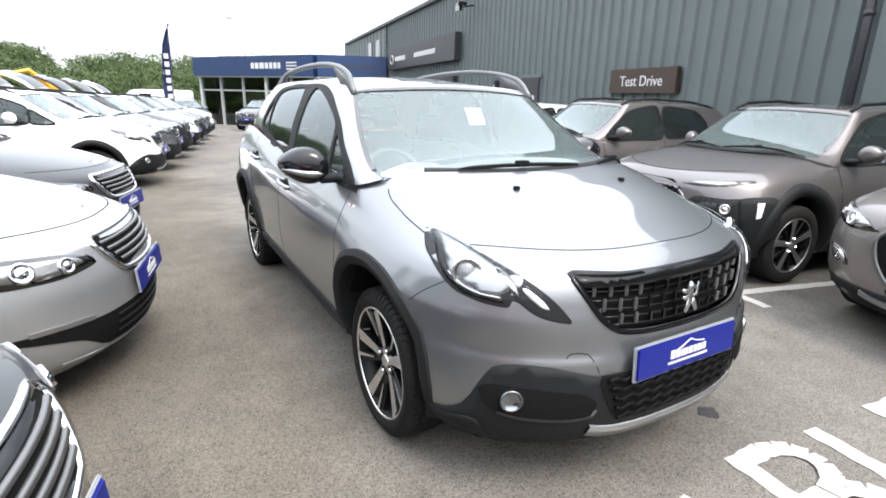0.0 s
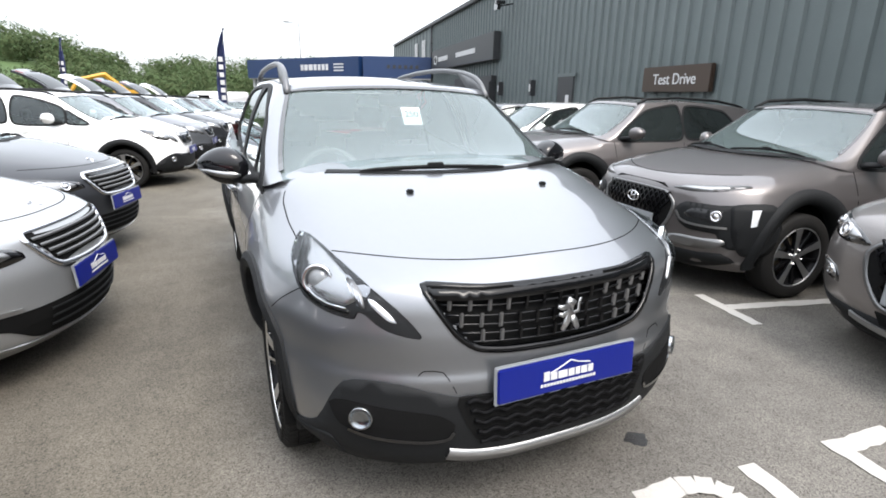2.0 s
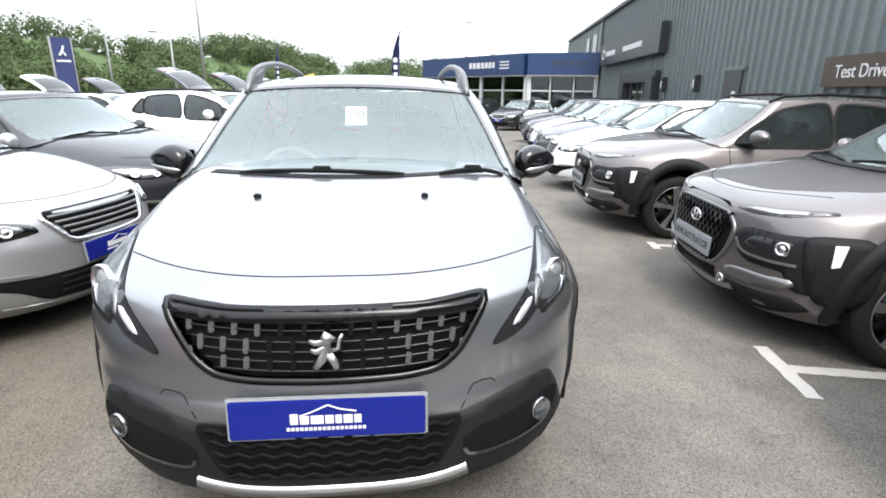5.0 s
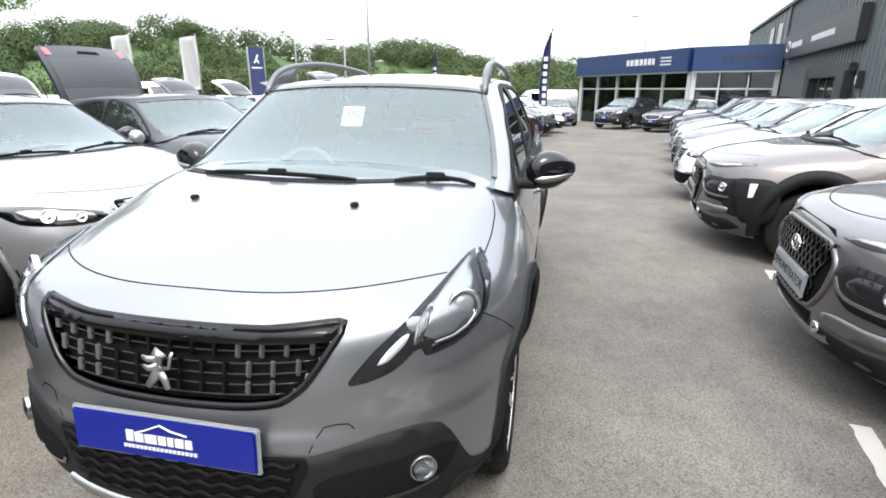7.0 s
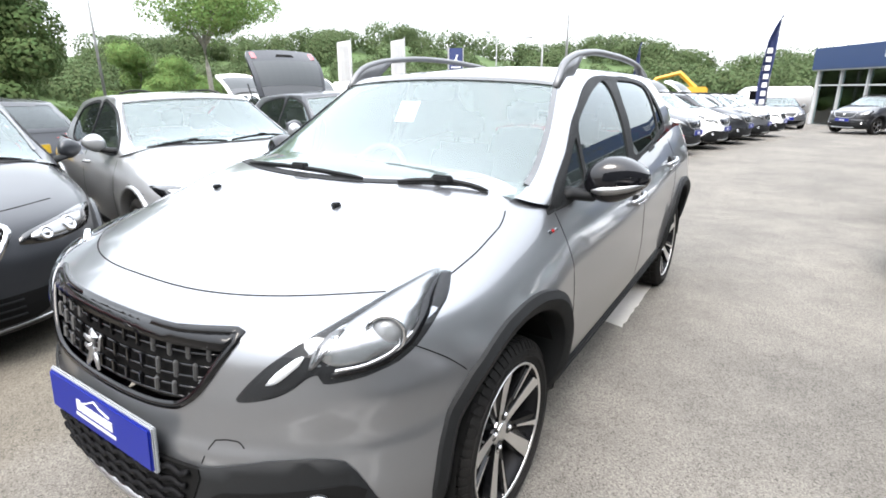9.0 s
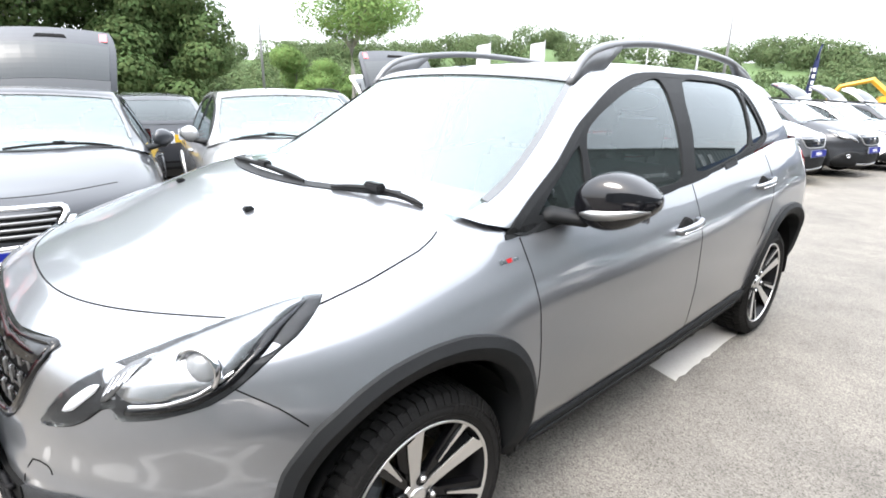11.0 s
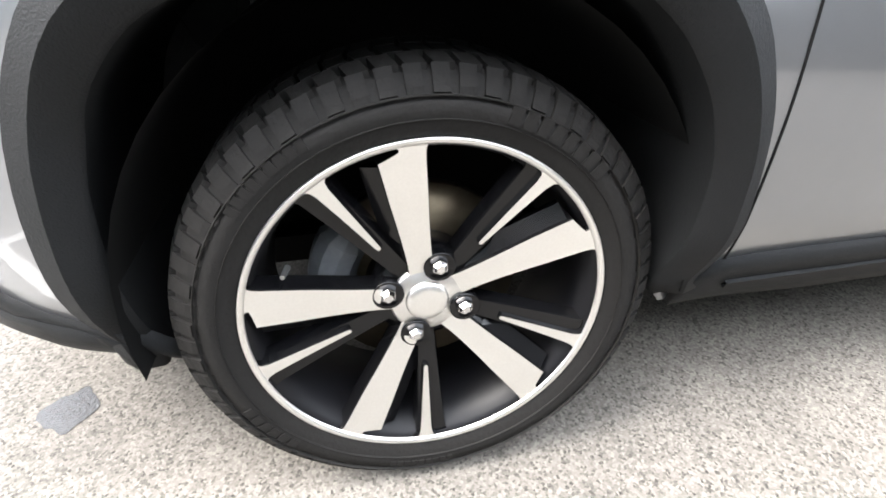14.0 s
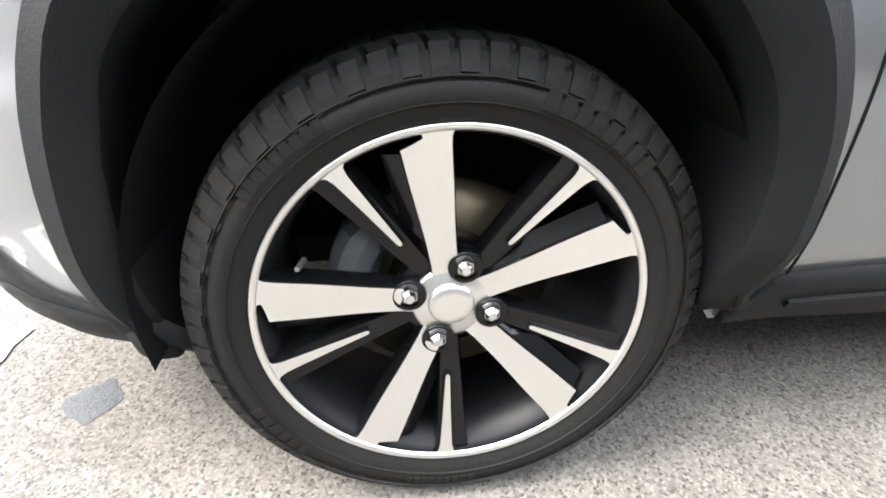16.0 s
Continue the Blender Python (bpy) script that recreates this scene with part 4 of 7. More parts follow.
    for pts, r in (([(-0.008, 0, 0.043), (0.012, 0, 0.03), (0.004, 0, 0.0), (-0.012, 0, -0.026), (-0.03, 0, -0.05)], [0.012, 0.016, 0.015, 0.012, 0.008]),
                   ([(0.004, 0, -0.008), (0.02, 0, -0.03), (0.028, 0, -0.052)], [0.013, 0.011, 0.008]),
                   ([(0.0, 0, 0.022), (-0.028, 0, 0.02), (-0.043, 0, 0.026)], [0.009, 0.008, 0.005]),
                   ([(0.0, 0, 0.006), (-0.026, 0, -0.004), (-0.04, 0, 0.002)], [0.009, 0.008, 0.005]),
                   ([(0.012, 0, 0.0), (0.032, 0, 0.004), (0.036, 0, 0.03), (0.044, 0, 0.044)], [0.006, 0.005, 0.005, 0.004])):
        tube(bm, pts, r, 8)
    for v in bm.verts:
        v.co.y *= 0.35
    part("grille_emblem", bm, SATIN, root, "silver emblem", True, pose(0, 0.062, 0.733, -8, 0, 0))
    number_board(root, (0, 0.034, 0.545), -4)
    # lower bumper in black plastic
    mask = [(0.0, 0.505), (0.34, 0.505), (0.42, 0.522), (0.52, 0.55), (0.61, 0.556), (0.665, 0.54), (0.70, 0.475), (0.733, 0.385), (0.762, 0.345), (0.785, 0.325), (0.765, 0.25), (0.68, 0.235), (0.6, 0.245), (0.3, 0.222), (0.0, 0.215)]
    full = mask + both(mask[1:-1])[::-1]
    part("lower_bumper", sh.patch("front", curve2(full, 0.04), 0.007, 0.02, 0.035), PLASTIC, root, "black plastic lower bumper", True)
    low = [(-0.36, 0.508), (0.36, 0.508), (0.35, 0.45), (0.305, 0.365), (0.25, 0.34), (-0.25, 0.34), (-0.305, 0.365), (-0.35, 0.45)]
    part("lower_grille", sh.patch("front", curve2(low, 0.03), 0.010, 0.01, 0.04), DARK, root, "black lower grille")
    for i in range(5):
        zc = 0.36 + 0.034 * i
        hw = 0.29 + 0.012 * i
        bm = bmesh.new()
        pts = []
        for k in range(73):
            x = -hw + 2 * hw * k / 72
            p, n = sh.drop("front", x, zc + 0.006 * math.sin(x * 95))
            pts.append(p + n * 0.016)
        tube(bm, pts, 0.0075, 6)
        part("grille_slat", bm, MESHBLACK, root, "", True)
    skid = [(x, 0.285 + 0.028 * (x / 0.38) ** 4) for x in [-0.385 + 0.77 * i / 30 for i in range(31)]]
    part("skid_plate", sh.ribbon("front", skid, 0.042, 0.016), SATIN, root, "brushed silver skid strip", True)
    for sg in (1, -1):
        fog = [(sg * a, b) for a, b in ((0.37, 0.42), (0.42, 0.455), (0.55, 0.475), (0.665, 0.485), (0.70, 0.465), (0.675, 0.40), (0.60, 0.375), (0.45, 0.365), (0.385, 0.375))]
        part("fog_recess", sh.patch("front", curve2(fog, 0.02), 0.009, 0.01, 0.03), DARK, root, "black fog lamp recess")
        part("fog_trim", sh.ribbon("front", curve2(fog, 0.02)[20:], 0.012, 0.013), GLOSS, root, "gloss black fog lamp trim")
        p, n = sh.drop("front", sg * 0.622, 0.437)
        q = (n + Vector((0, -0.3, 0))).normalized().to_track_quat("X", "Z").to_matrix().to_4x4()
        lamp = part("fog_lamp", lathe([(0.0, 0.037), (0.011, 0.037), (0.013, 0.035), (0.008, 0.031), (0.004, 0.022), (0.002, 0.012), (0.001, 0.001)], 32), FOGBOWL, root, "chrome fog lamp", True, Matrix.Translation(p + n * 0.009) @ q)
        part("fog_lens", lathe([(0.012, 0.035), (0.016, 0.022), (0.018, 0.001)], 32), LENS, lamp, "", True)
        lr = "left" if sg > 0 else "right"
        # head lamp: dark housing, chrome bowl, projector, running-light blade, clear cover
        out = [(sg * a, b) for a, b in LAMP]
        lamp = part("head_lamp", sh.patch("front", curve2(out, 0.015), 0.0015, 0.006, 0.03), SMOKE, root, "clear head lamp with chrome projector")

        def lay(name, pts, lift, material, label, cell=0.02):
            part(name, sh.patch("front", curve2([(sg * a, b) for a, b in pts], 0.012), lift, 0.008, cell), material, lamp, label, True)
        lay("lamp_rim", ((0.70, 0.908), (0.722, 0.878), (0.746, 0.842), (0.747, 0.80), (0.722, 0.768), (0.69, 0.758), (0.64, 0.752), (0.64, 0.764), (0.69, 0.772), (0.718, 0.785), (0.736, 0.806), (0.735, 0.838), (0.712, 0.872)), 0.003, GRILLE_BLACK, "black lamp edge")
        lay("lamp_housing", ((0.612, 0.80), (0.625, 0.845), (0.655, 0.882), (0.692, 0.912), (0.712, 0.875), (0.734, 0.838), (0.734, 0.806), (0.705, 0.784), (0.648, 0.775)), 0.0035, HOUSING, "bright inner housing")
        lay("running_light", ((0.522, 0.738), (0.545, 0.744), (0.582, 0.782), (0.588, 0.800), (0.574, 0.797), (0.542, 0.767)), 0.005, LAMPGREY, "white running light blade", 0.015)
        lay("lamp_reflector", ((0.60, 0.772), (0.612, 0.778), (0.628, 0.815), (0.63, 0.842), (0.612, 0.838), (0.602, 0.81)), 0.0045, DIMSILVER, "fluted reflector", 0.015)
        for f in range(5):
            a0 = 0.604 + 0.0055 * f
            part("lamp_flute", sh.ribbon("front", [(sg * a0, 0.785 + 0.006 * f), (sg * (a0 + 0.004), 0.815 + 0.004 * f)], 0.0025, 0.007), CHROME, lamp)
        part("lower_strip", sh.ribbon("front", [(sg * a, b) for a, b in curve2([(0.645, 0.768), (0.69, 0.773), (0.722, 0.79), (0.738, 0.82)], 0.01, False)], 0.006, 0.006), CHROME, lamp, "chrome lower strip", True)
        part("lamp_seal", sh.ribbon("front", curve2(out, 0.015), 0.004, 0.0012, True), SEAM, lamp, "thin black seal", True)
        p, n = sh.drop("front", sg * 0.702, 0.826)
        q = Vector((sg * 0.62, -1, 0.12)).normalized().to_track_quat("X", "Z").to_matrix().to_4x4()
        part("projector_ring", lathe([(-0.012, 0.046), (0.004, 0.049), (0.008, 0.044), (0.0, 0.037), (-0.012, 0.033)], 40), CHROME, lamp, "chrome projector ring", True, Matrix.Translation(p + n * 0.002) @ q)
        part("projector_lens", lathe([(-0.01, 0.035), (0.0, 0.031), (0.007, 0.018), (0.01, 0.001)], 32), PROJECTOR, lamp, "grey projector lens", True, Matrix.Translation(p + n * 0.002) @ q)
        c = part("lamp_cover", sh.patch("front", curve2(out, 0.015), 0.004, 0.006, 0.015, None, 0.016), LENS, lamp, "clear cover", True)
        c.visible_shadow = False
        # arches, sills, handles
        for ya, rear in ((s["front_axle"], False), (s["rear_axle"], True)):
            bm = bmesh.new()
            rows = []
            inn, out_ = along_line(ARCH_IN, 60), along_line(ARCH_OUT, 60)
            for (y0, z0), (y1, z1) in zip(inn, out_):
                d = -1 if rear else 1
                y0, y1 = ya + d * y0, ya + d * y1
                ym, zm = y0 + (y1 - y0) * 0.58, z0 + (z1 - z0) * 0.58
                p1, _ = sh.drop(lr, y1, max(z1, 0.31))
                pm, _ = sh.drop(lr, ym, max(zm, 0.31))
                xb = min(abs(p1.x), abs(pm.x) + 0.02)
                xb = xb - 0.10 * max(0.0, 0.40 - z1)
                row = [(sg * (xb - 0.28), y0, z0), (sg * (xb + 0.006), y0, z0), (sg * (xb + 0.013), y0 + (ym - y0) * 0.12, z0 + (zm - z0) * 0.12), (sg * (xb + 0.024), ym, zm), (sg * (xb + 0.012), y1 - (y1 - y0) * 0.05, z1 - (z1 - z0) * 0.05), (sg * (xb - 0.008), y1, z1)]
                rows.append([bm.verts.new(v) for v in row])
            for a, b in zip(rows, rows[1:]):
                for k in range(5):
                    bm.faces.new((a[k], a[k + 1], b[k + 1], b[k]))
                for k in (1, 3, 4):
                    bm.edges.get((a[k], b[k])).smooth = False
            for r in (rows[0], rows[-1]):
                bm.faces.new(r)
            part("arch_cladding", bm, PLASTIC, root, "black plastic wheel arch trim", True)
        sill = [(1.25, 0.335), (2.0, 0.34), (3.0, 0.365), (3.0, 0.26), (2.0, 0.24), (1.2, 0.238)]
        part("sill_cladding", sh.patch(lr, curve2(sill, 0.05), 0.010, 0.03, 0.05), PLASTIC, root, "black plastic sill", True)
        part("sill_lip", sh.ribbon(lr, [(1.28, 0.29), (2.0, 0.295), (2.95, 0.31)], 0.012, 0.016), PLASTIC, root)
        low_side = [(0.445, 0.322), (0.50, 0.295), (0.51, 0.25), (0.40, 0.228), (0.30, 0.215), (0.30, 0.34), (0.40, 0.327)]
        part("bumper_end", sh.patch(lr, curve2(low_side, 0.03), 0.009, 0.02, 0.03), PLASTIC, root, "", True)
        for yy, zz in ((2.16, 0.845), (3.0, 0.925)):
            p, n = sh.drop(lr, yy, zz)
            # Flat dark patch paints the shade of the hollow behind the handle
            part("handle_cup_shade", sh.patch(lr, curve2([(yy - 0.075, zz), (yy, zz + 0.035), (yy + 0.06, zz + 0.01), (yy, zz - 0.03)], 0.01), 0.001, 0.004, 0.02), SEAM, root, "", True)
            pts = [p + Vector((sg * dx, dy, dz)) for dx, dy, dz in ((0.0, -0.095, -0.008), (0.022, -0.08, -0.006), (0.032, -0.03, 0.0), (0.034, 0.03, 0.006), (0.024, 0.08, 0.012), (0.0, 0.095, 0.012))]
            h = part("door_handle", tube(bmesh.new(), pts, [0.009, 0.012, 0.013, 0.013, 0.012, 0.009], 10, 1.3), SILVER, root, "body-coloured door handle", True)
            part("handle_strip", tube(bmesh.new(), [q + Vector((sg * 0.009, 0, -0.008)) for q in pts[1:-1]], 0.005, 6), CHROME, h, "chrome handle strip", True)
        # black corner trim ahead of the front window, pillar and frame
        part("corner_trim", sh.patch(lr, curve2([(1.16, 0.955), (1.28, 0.968), (1.30, 1.0), (1.42, 1.10), (1.36, 1.085), (1.20, 1.0)], 0.02), 0.004, 0.008, 0.02), PLASTIC, root, "black mirror corner trim")
        part("pillar_cover", sh.patch(lr, [(2.228, 1.0), (2.342, 1.015), (2.415, 1.40), (2.25, 1.4)], 0.003, 0.006, 0.04), PLASTIC, root, "black door pillar")
        part("pillar_cover", sh.patch(lr, [(1.555, 1.0), (1.595, 1.0), (1.60, 1.23), (1.56, 1.21)], 0.003, 0.006, 0.04), PLASTIC, root, "black window divider")
        dlo = curve2([(1.20, 0.972), (1.44, 1.13), (1.60, 1.24), (1.84, 1.345), (2.05, 1.396), (2.3, 1.408), (3.04, 1.376), (3.28, 1.14), (3.02, 1.08), (2.3, 1.0), (1.6, 0.985)], 0.03)
        part("window_surround", sh.ribbon(lr, dlo, 0.024, 0.004, True), PLASTIC, root, "black window surround")
        # roof rail: a dark fin at the front that rises into the bar
        rail = [(1.68, -0.005), (1.74, 0.030), (1.82, 0.062), (1.95, 0.080), (2.2, 0.086), (2.7, 0.08), (3.1, 0.06), (3.32, 0.025), (3.40, -0.005)]
        pts, rs = [], []
        for yy, up in curve2(rail, 0.05, False):
            w = soft(soft(yy, s["cabin"]["roof"]), s["cabin"]["lean"]) * soft(yy, s["cabin"]["slim"])
            p, n = sh.drop("top", sg * (w - 0.03), yy)
            pts.append(p + Vector((0, 0, up)))
            rs.append(0.016)
        rail_ob = part("roof_rail", tube(bmesh.new(), pts, rs, 10, 1.0), RAIL, root, "dark grey metal roof rail", True)
        for y0, y1 in ((1.68, 2.0), (3.40, 3.14)):
            bm = bmesh.new()
            rows = []
            for t in [i / 6 for i in range(7)]:
                yy = y0 + (y1 - y0) * t
                w = soft(soft(yy, s["cabin"]["roof"]), s["cabin"]["lean"]) * soft(yy, s["cabin"]["slim"])
                p, n = sh.drop("top", sg * (w - 0.03), yy)
                up = max(soft(yy, rail), 0.0)
                lo = 0.0 if t < 0.6 else up * ((t - 0.6) / 0.4) * 0.95
                rows.append([bm.verts.new(p + Vector((dx, 0, dz))) for dx, dz in ((-0.017, lo - 0.01), (0.017, lo - 0.01), (0.013, up + 0.006), (-0.013, up + 0.006))])
            for a, b in zip(rows, rows[1:]):
                for k in range(4):
                    bm.faces.new((a[k], a[(k + 1) % 4], b[(k + 1) % 4], b[k]))
            bm.faces.new(rows[0])
            bm.faces.new(rows[-1])
            part("rail_foot", bm, RAIL, rail_ob, "dark rail foot", True)
        # wing badge: red and silver bars
        for k, (y0, y1) in enumerate(((1.115, 1.127), (1.13, 1.138), (1.168, 1.174), (1.178, 1.184))):
            part("wing_badge", sh.ribbon(lr, [(y0, 0.905), (y1, 0.908)], 0.012 if k < 2 else 0.007, 0.002), CHROME, root, "small silver badge mark")
        part("badge_mark", sh.ribbon(lr, [(1.14, 0.906), (1.16, 0.907)], 0.012, 0.002), REDLENS, root, "red badge mark")
        # rear lamps
        part("tail_lamp", sh.patch(lr, curve2([(3.75, 1.02), (3.95, 1.05), (4.1, 1.0), (4.1, 0.85), (3.9, 0.9)], 0.03), 0.006, 0.02, 0.04), REDLENS, root, "red tail lamp", True)
        wheel(root, sg * 0.717, s["front_axle"], 0.305, "hero", radius=0.312, rim=0.232, flat=0.305)
        wheel(root, sg * 0.717, s["rear_axle"], 0.305, "hero")
    part("rear_bumper", sh.patch("back", [(-0.7, 0.5), (0.7, 0.5), (0.74, 0.29), (-0.74, 0.29)], 0.006, 0.02, 0.1), PLASTIC, root, "black rear bumper")
    mirror_pair(root, MIRRORCAP, 1.46, 1.035, 0.775, 0.205, 1.06, (1.345, 0.985))
    wiper(root, sh, (0.22, 0.868), (-0.42, 0.905))
    wiper(root, sh, (0.36, 0.880), (0.635, 0.985))
    for x in (-0.297, 0.29):
        p, n = sh.drop("top", x, 0.665)
        bm = boxed(-0.012, 0.012, -0.014, 0.012, -0.003, 0.012, 0.004)
        part("washer_jet", bm, PLASTIC, root, "black washer jet", False, Matrix.Translation(p))
    # scuttle panel under the wipers
    part("scuttle", sh.ribbon("top", [(x, 0.855 + 0.20 * (abs(x) / 0.66) ** 2.4) for x in [-0.54 + 1.08 * i / 30 for i in range(31)]], 0.04, 0.003), PLASTIC, root, "black scuttle panel")
    # price card inside the screen
    p, n = sh.drop("front", 0.0, 1.265)
    m = Matrix.Translation(p + Vector((0, 0.03, 0))) @ pose(0, 0, 0, -35, 0, 0)
    card = part("stock_card", boxed(-0.05, 0.05, -0.002, 0.0, -0.05, 0.05), PAPER, root, "white card in windscreen", False, m)
    txt = bpy.data.curves.new("stock_number", "FONT")
    txt.body, txt.size, txt.align_x, txt.align_y, txt.extrude = "250", 0.05, "CENTER", "CENTER", 0.0004
    txt.materials.append(PLASTIC)
    ob = add("stock_number", txt, card, "", pose(0, -0.003, 0.01, 90, 0, 0))
    return root, sh


hero, hero_skin = silver_crossover()

# ---- ground ----


def ground_z(x, y):
    dx, dy = max(abs(x) - 1.0, 0.0), max(-1.5 - y, y - 4.0, 0.0)
    d = min(math.hypot(dx, dy), 60.0)
    return -(0.03 * min(d, 3.0) + 0.018 * max(d - 3.0, 0.0))


def asphalt(name="worn_asphalt", deep=1.0):
    m = mat(name, (0.2, 0.19, 0.172), 0.9, shine=0.25)
    nt = m.node_tree
    b = nt.nodes["Principled BSDF"]
    tc = nt.nodes.new("ShaderNodeTexCoord")

    def tex(kind, scale, **kw):
        n = nt.nodes.new(kind)
        n.inputs["Scale"].default_value = scale
        nt.links.new(tc.outputs["Object"], n.inputs["Vector"])
        for k, v in kw.items():
            n.inputs[k].default_value = v
        return n
    stones = tex("ShaderNodeTexVoronoi", 210)
    fine = tex("ShaderNodeTexNoise", 260, Detail=4)
    patch = tex("ShaderNodeTexNoise", 0.7, Detail=7, Roughness=0.65)
    stain = tex("ShaderNodeTexNoise", 4.5, Detail=5)
    rampc = nt.nodes.new("ShaderNodeValToRGB")
    rampc.color_ramp.elements[0].position = 0.18
    rampc.color_ramp.elements[0].color = (0.030, 0.028, 0.026, 1)
    rampc.color_ramp.elements[1].position = 0.85
    rampc.color_ramp.elements[1].color = (0.19, 0.179, 0.163, 1)
    for at, v in ((0.30, 0.085), (0.42, 0.110), (0.62, 0.136)):
        e = rampc.color_ramp.elements.new(at)
        e.color = (v, v * 0.94, v * 0.855, 1)
    sep = nt.nodes.new("ShaderNodeSeparateColor")
    nt.links.new(stones.outputs["Color"], sep.inputs[0])
    mix = nt.nodes.new("ShaderNodeMath")
    mix.operation = "MULTIPLY_ADD"
    mix.inputs[1].default_value = 0.55
    nt.links.new(sep.outputs[0], mix.inputs[0])
    half = nt.nodes.new("ShaderNodeMath")
    half.operation = "MULTIPLY"
    half.inputs[1].default_value = 0.45
    nt.links.new(fine.outputs["Fac"], half.inputs[0])
    nt.links.new(half.outputs[0], mix.inputs[2])
    nt.links.new(mix.outputs[0], rampc.inputs[0])
    var = nt.nodes.new("ShaderNodeMapRange")
    var.inputs["From Min"].default_value = 0.3
    var.inputs["From Max"].default_value = 0.7
    var.inputs["To Min"].default_value = 0.74 * deep
    var.inputs["To Max"].default_value = 1.2 * deep
    nt.links.new(patch.outputs["Fac"], var.inputs["Value"])
    var2 = nt.nodes.new("ShaderNodeMapRange")
    var2.inputs["From Min"].default_value = 0.3
    var2.inputs["From Max"].default_value = 0.6
    var2.inputs["To Min"].default_value = 0.88
    var2.inputs["To Max"].default_value = 1.04
    nt.links.new(stain.outputs["Fac"], var2.inputs["Value"])
    mm = nt.nodes.new("ShaderNodeMath")
    mm.operation = "MULTIPLY"
    nt.links.new(var.outputs[0], mm.inputs[0])
    nt.links.new(var2.outputs[0], mm.inputs[1])
    sc = nt.nodes.new("ShaderNodeVectorMath")
    sc.operation = "SCALE"
    tone = nt.nodes.new("ShaderNodeMix")
    tone.data_type, tone.blend_type = "RGBA", "MULTIPLY"
    tone.inputs[7].default_value = (1.02, 0.99, 0.94, 1)
    nt.links.new(patch.outputs["Fac"], tone.inputs[0])
    nt.links.new(rampc.outputs[0], tone.inputs[6])
    nt.links.new(tone.outputs[2], sc.inputs[0])
    nt.links.new(mm.outputs[0], sc.inputs["Scale"])
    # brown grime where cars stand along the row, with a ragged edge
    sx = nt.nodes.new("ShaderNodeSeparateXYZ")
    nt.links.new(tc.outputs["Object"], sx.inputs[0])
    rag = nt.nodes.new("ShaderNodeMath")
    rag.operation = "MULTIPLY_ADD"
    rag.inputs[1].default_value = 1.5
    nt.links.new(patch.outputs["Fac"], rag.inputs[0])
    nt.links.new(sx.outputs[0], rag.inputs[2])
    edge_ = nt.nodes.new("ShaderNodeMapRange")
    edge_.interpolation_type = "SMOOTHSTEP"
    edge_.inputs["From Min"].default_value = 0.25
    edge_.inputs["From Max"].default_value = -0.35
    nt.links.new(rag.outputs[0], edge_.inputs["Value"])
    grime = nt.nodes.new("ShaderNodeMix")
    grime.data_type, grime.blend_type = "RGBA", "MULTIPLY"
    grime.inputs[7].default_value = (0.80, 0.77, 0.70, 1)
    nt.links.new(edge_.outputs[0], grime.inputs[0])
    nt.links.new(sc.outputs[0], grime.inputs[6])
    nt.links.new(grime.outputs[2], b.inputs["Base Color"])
    bp = nt.nodes.new("ShaderNodeBump")
    bp.inputs["Strength"].default_value = 0.6
    bp.inputs["Distance"].default_value = 0.004
    nt.links.new(mix.outputs[0], bp.inputs["Height"])
    nt.links.new(bp.outputs[0], b.inputs["Normal"])
    return m


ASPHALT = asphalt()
ROADPAINT = mat("worn_road_paint", (0.36, 0.345, 0.32), 0.8, grain=0.12, scale=90, bump=0.5, spread=0.12)
GRASS = mat("grass", (0.045, 0.08, 0.02), 0.95, grain=0.4, scale=3, spread=0.25)


def spaced(lo, hi, near, far):
    out, v, step = [0.0], 0.0, near
    while v < hi:
        v += step
        step = min(step * 1.16, far)
        out.append(v)
    neg, v, step = [], 0.0, near
    while v < -lo:
        v += step
        step = min(step * 1.16, far)
        neg.append(-v)
    return neg[::-1] + out


xs, ys = spaced(-900, 900, 0.4, 60), spaced(-900, 900, 0.4, 60)
gv = [(x, y, ground_z(x, y)) for y in ys for x in xs]
gf = [[j * len(xs) + i, j * len(xs) + i + 1, (j + 1) * len(xs) + i + 1, (j + 1) * len(xs) + i] for j in range(len(ys) - 1) for i in range(len(xs) - 1)]
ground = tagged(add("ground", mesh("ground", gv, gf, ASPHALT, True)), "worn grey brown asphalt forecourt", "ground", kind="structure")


def marking(name, quads, label):
    """Painted marks on the ground, from four-cornered strokes, with ragged edges."""
    bm = bmesh.new()
    rnd = random.Random(5)
    for rank, q in enumerate(quads):
        q = [Vector(p) for p in q]
        n = max(2, int((q[1] - q[0]).length / 0.05))
        top, bot = [], []
        for i in range(n + 1):
            t = i / n
            for row, (a, b) in ((top, (q[0], q[1])), (bot, (q[3], q[2]))):
                p = a.lerp(b, t) + Vector((rnd.uniform(-0.006, 0.006), rnd.uniform(-0.006, 0.006)))
                row.append(bm.verts.new((p.x, p.y, ground_z(p.x, p.y) + 0.004 + 0.0007 * rank)))
        for i in range(n):
            bm.faces.new((top[i], top[i + 1], bot[i + 1], bot[i]))
    ob = part(name, bm, ROADPAINT, None)
    return tagged(ob, label, "road marking", kind="structure")


def stroke(a, b, w):
    a, b = Vector(a), Vector(b)
    d = (b - a).normalized()
    n = Vector((-d.y, d.x)) * w / 2
    return [a + n, b + n, b - n, a - n]


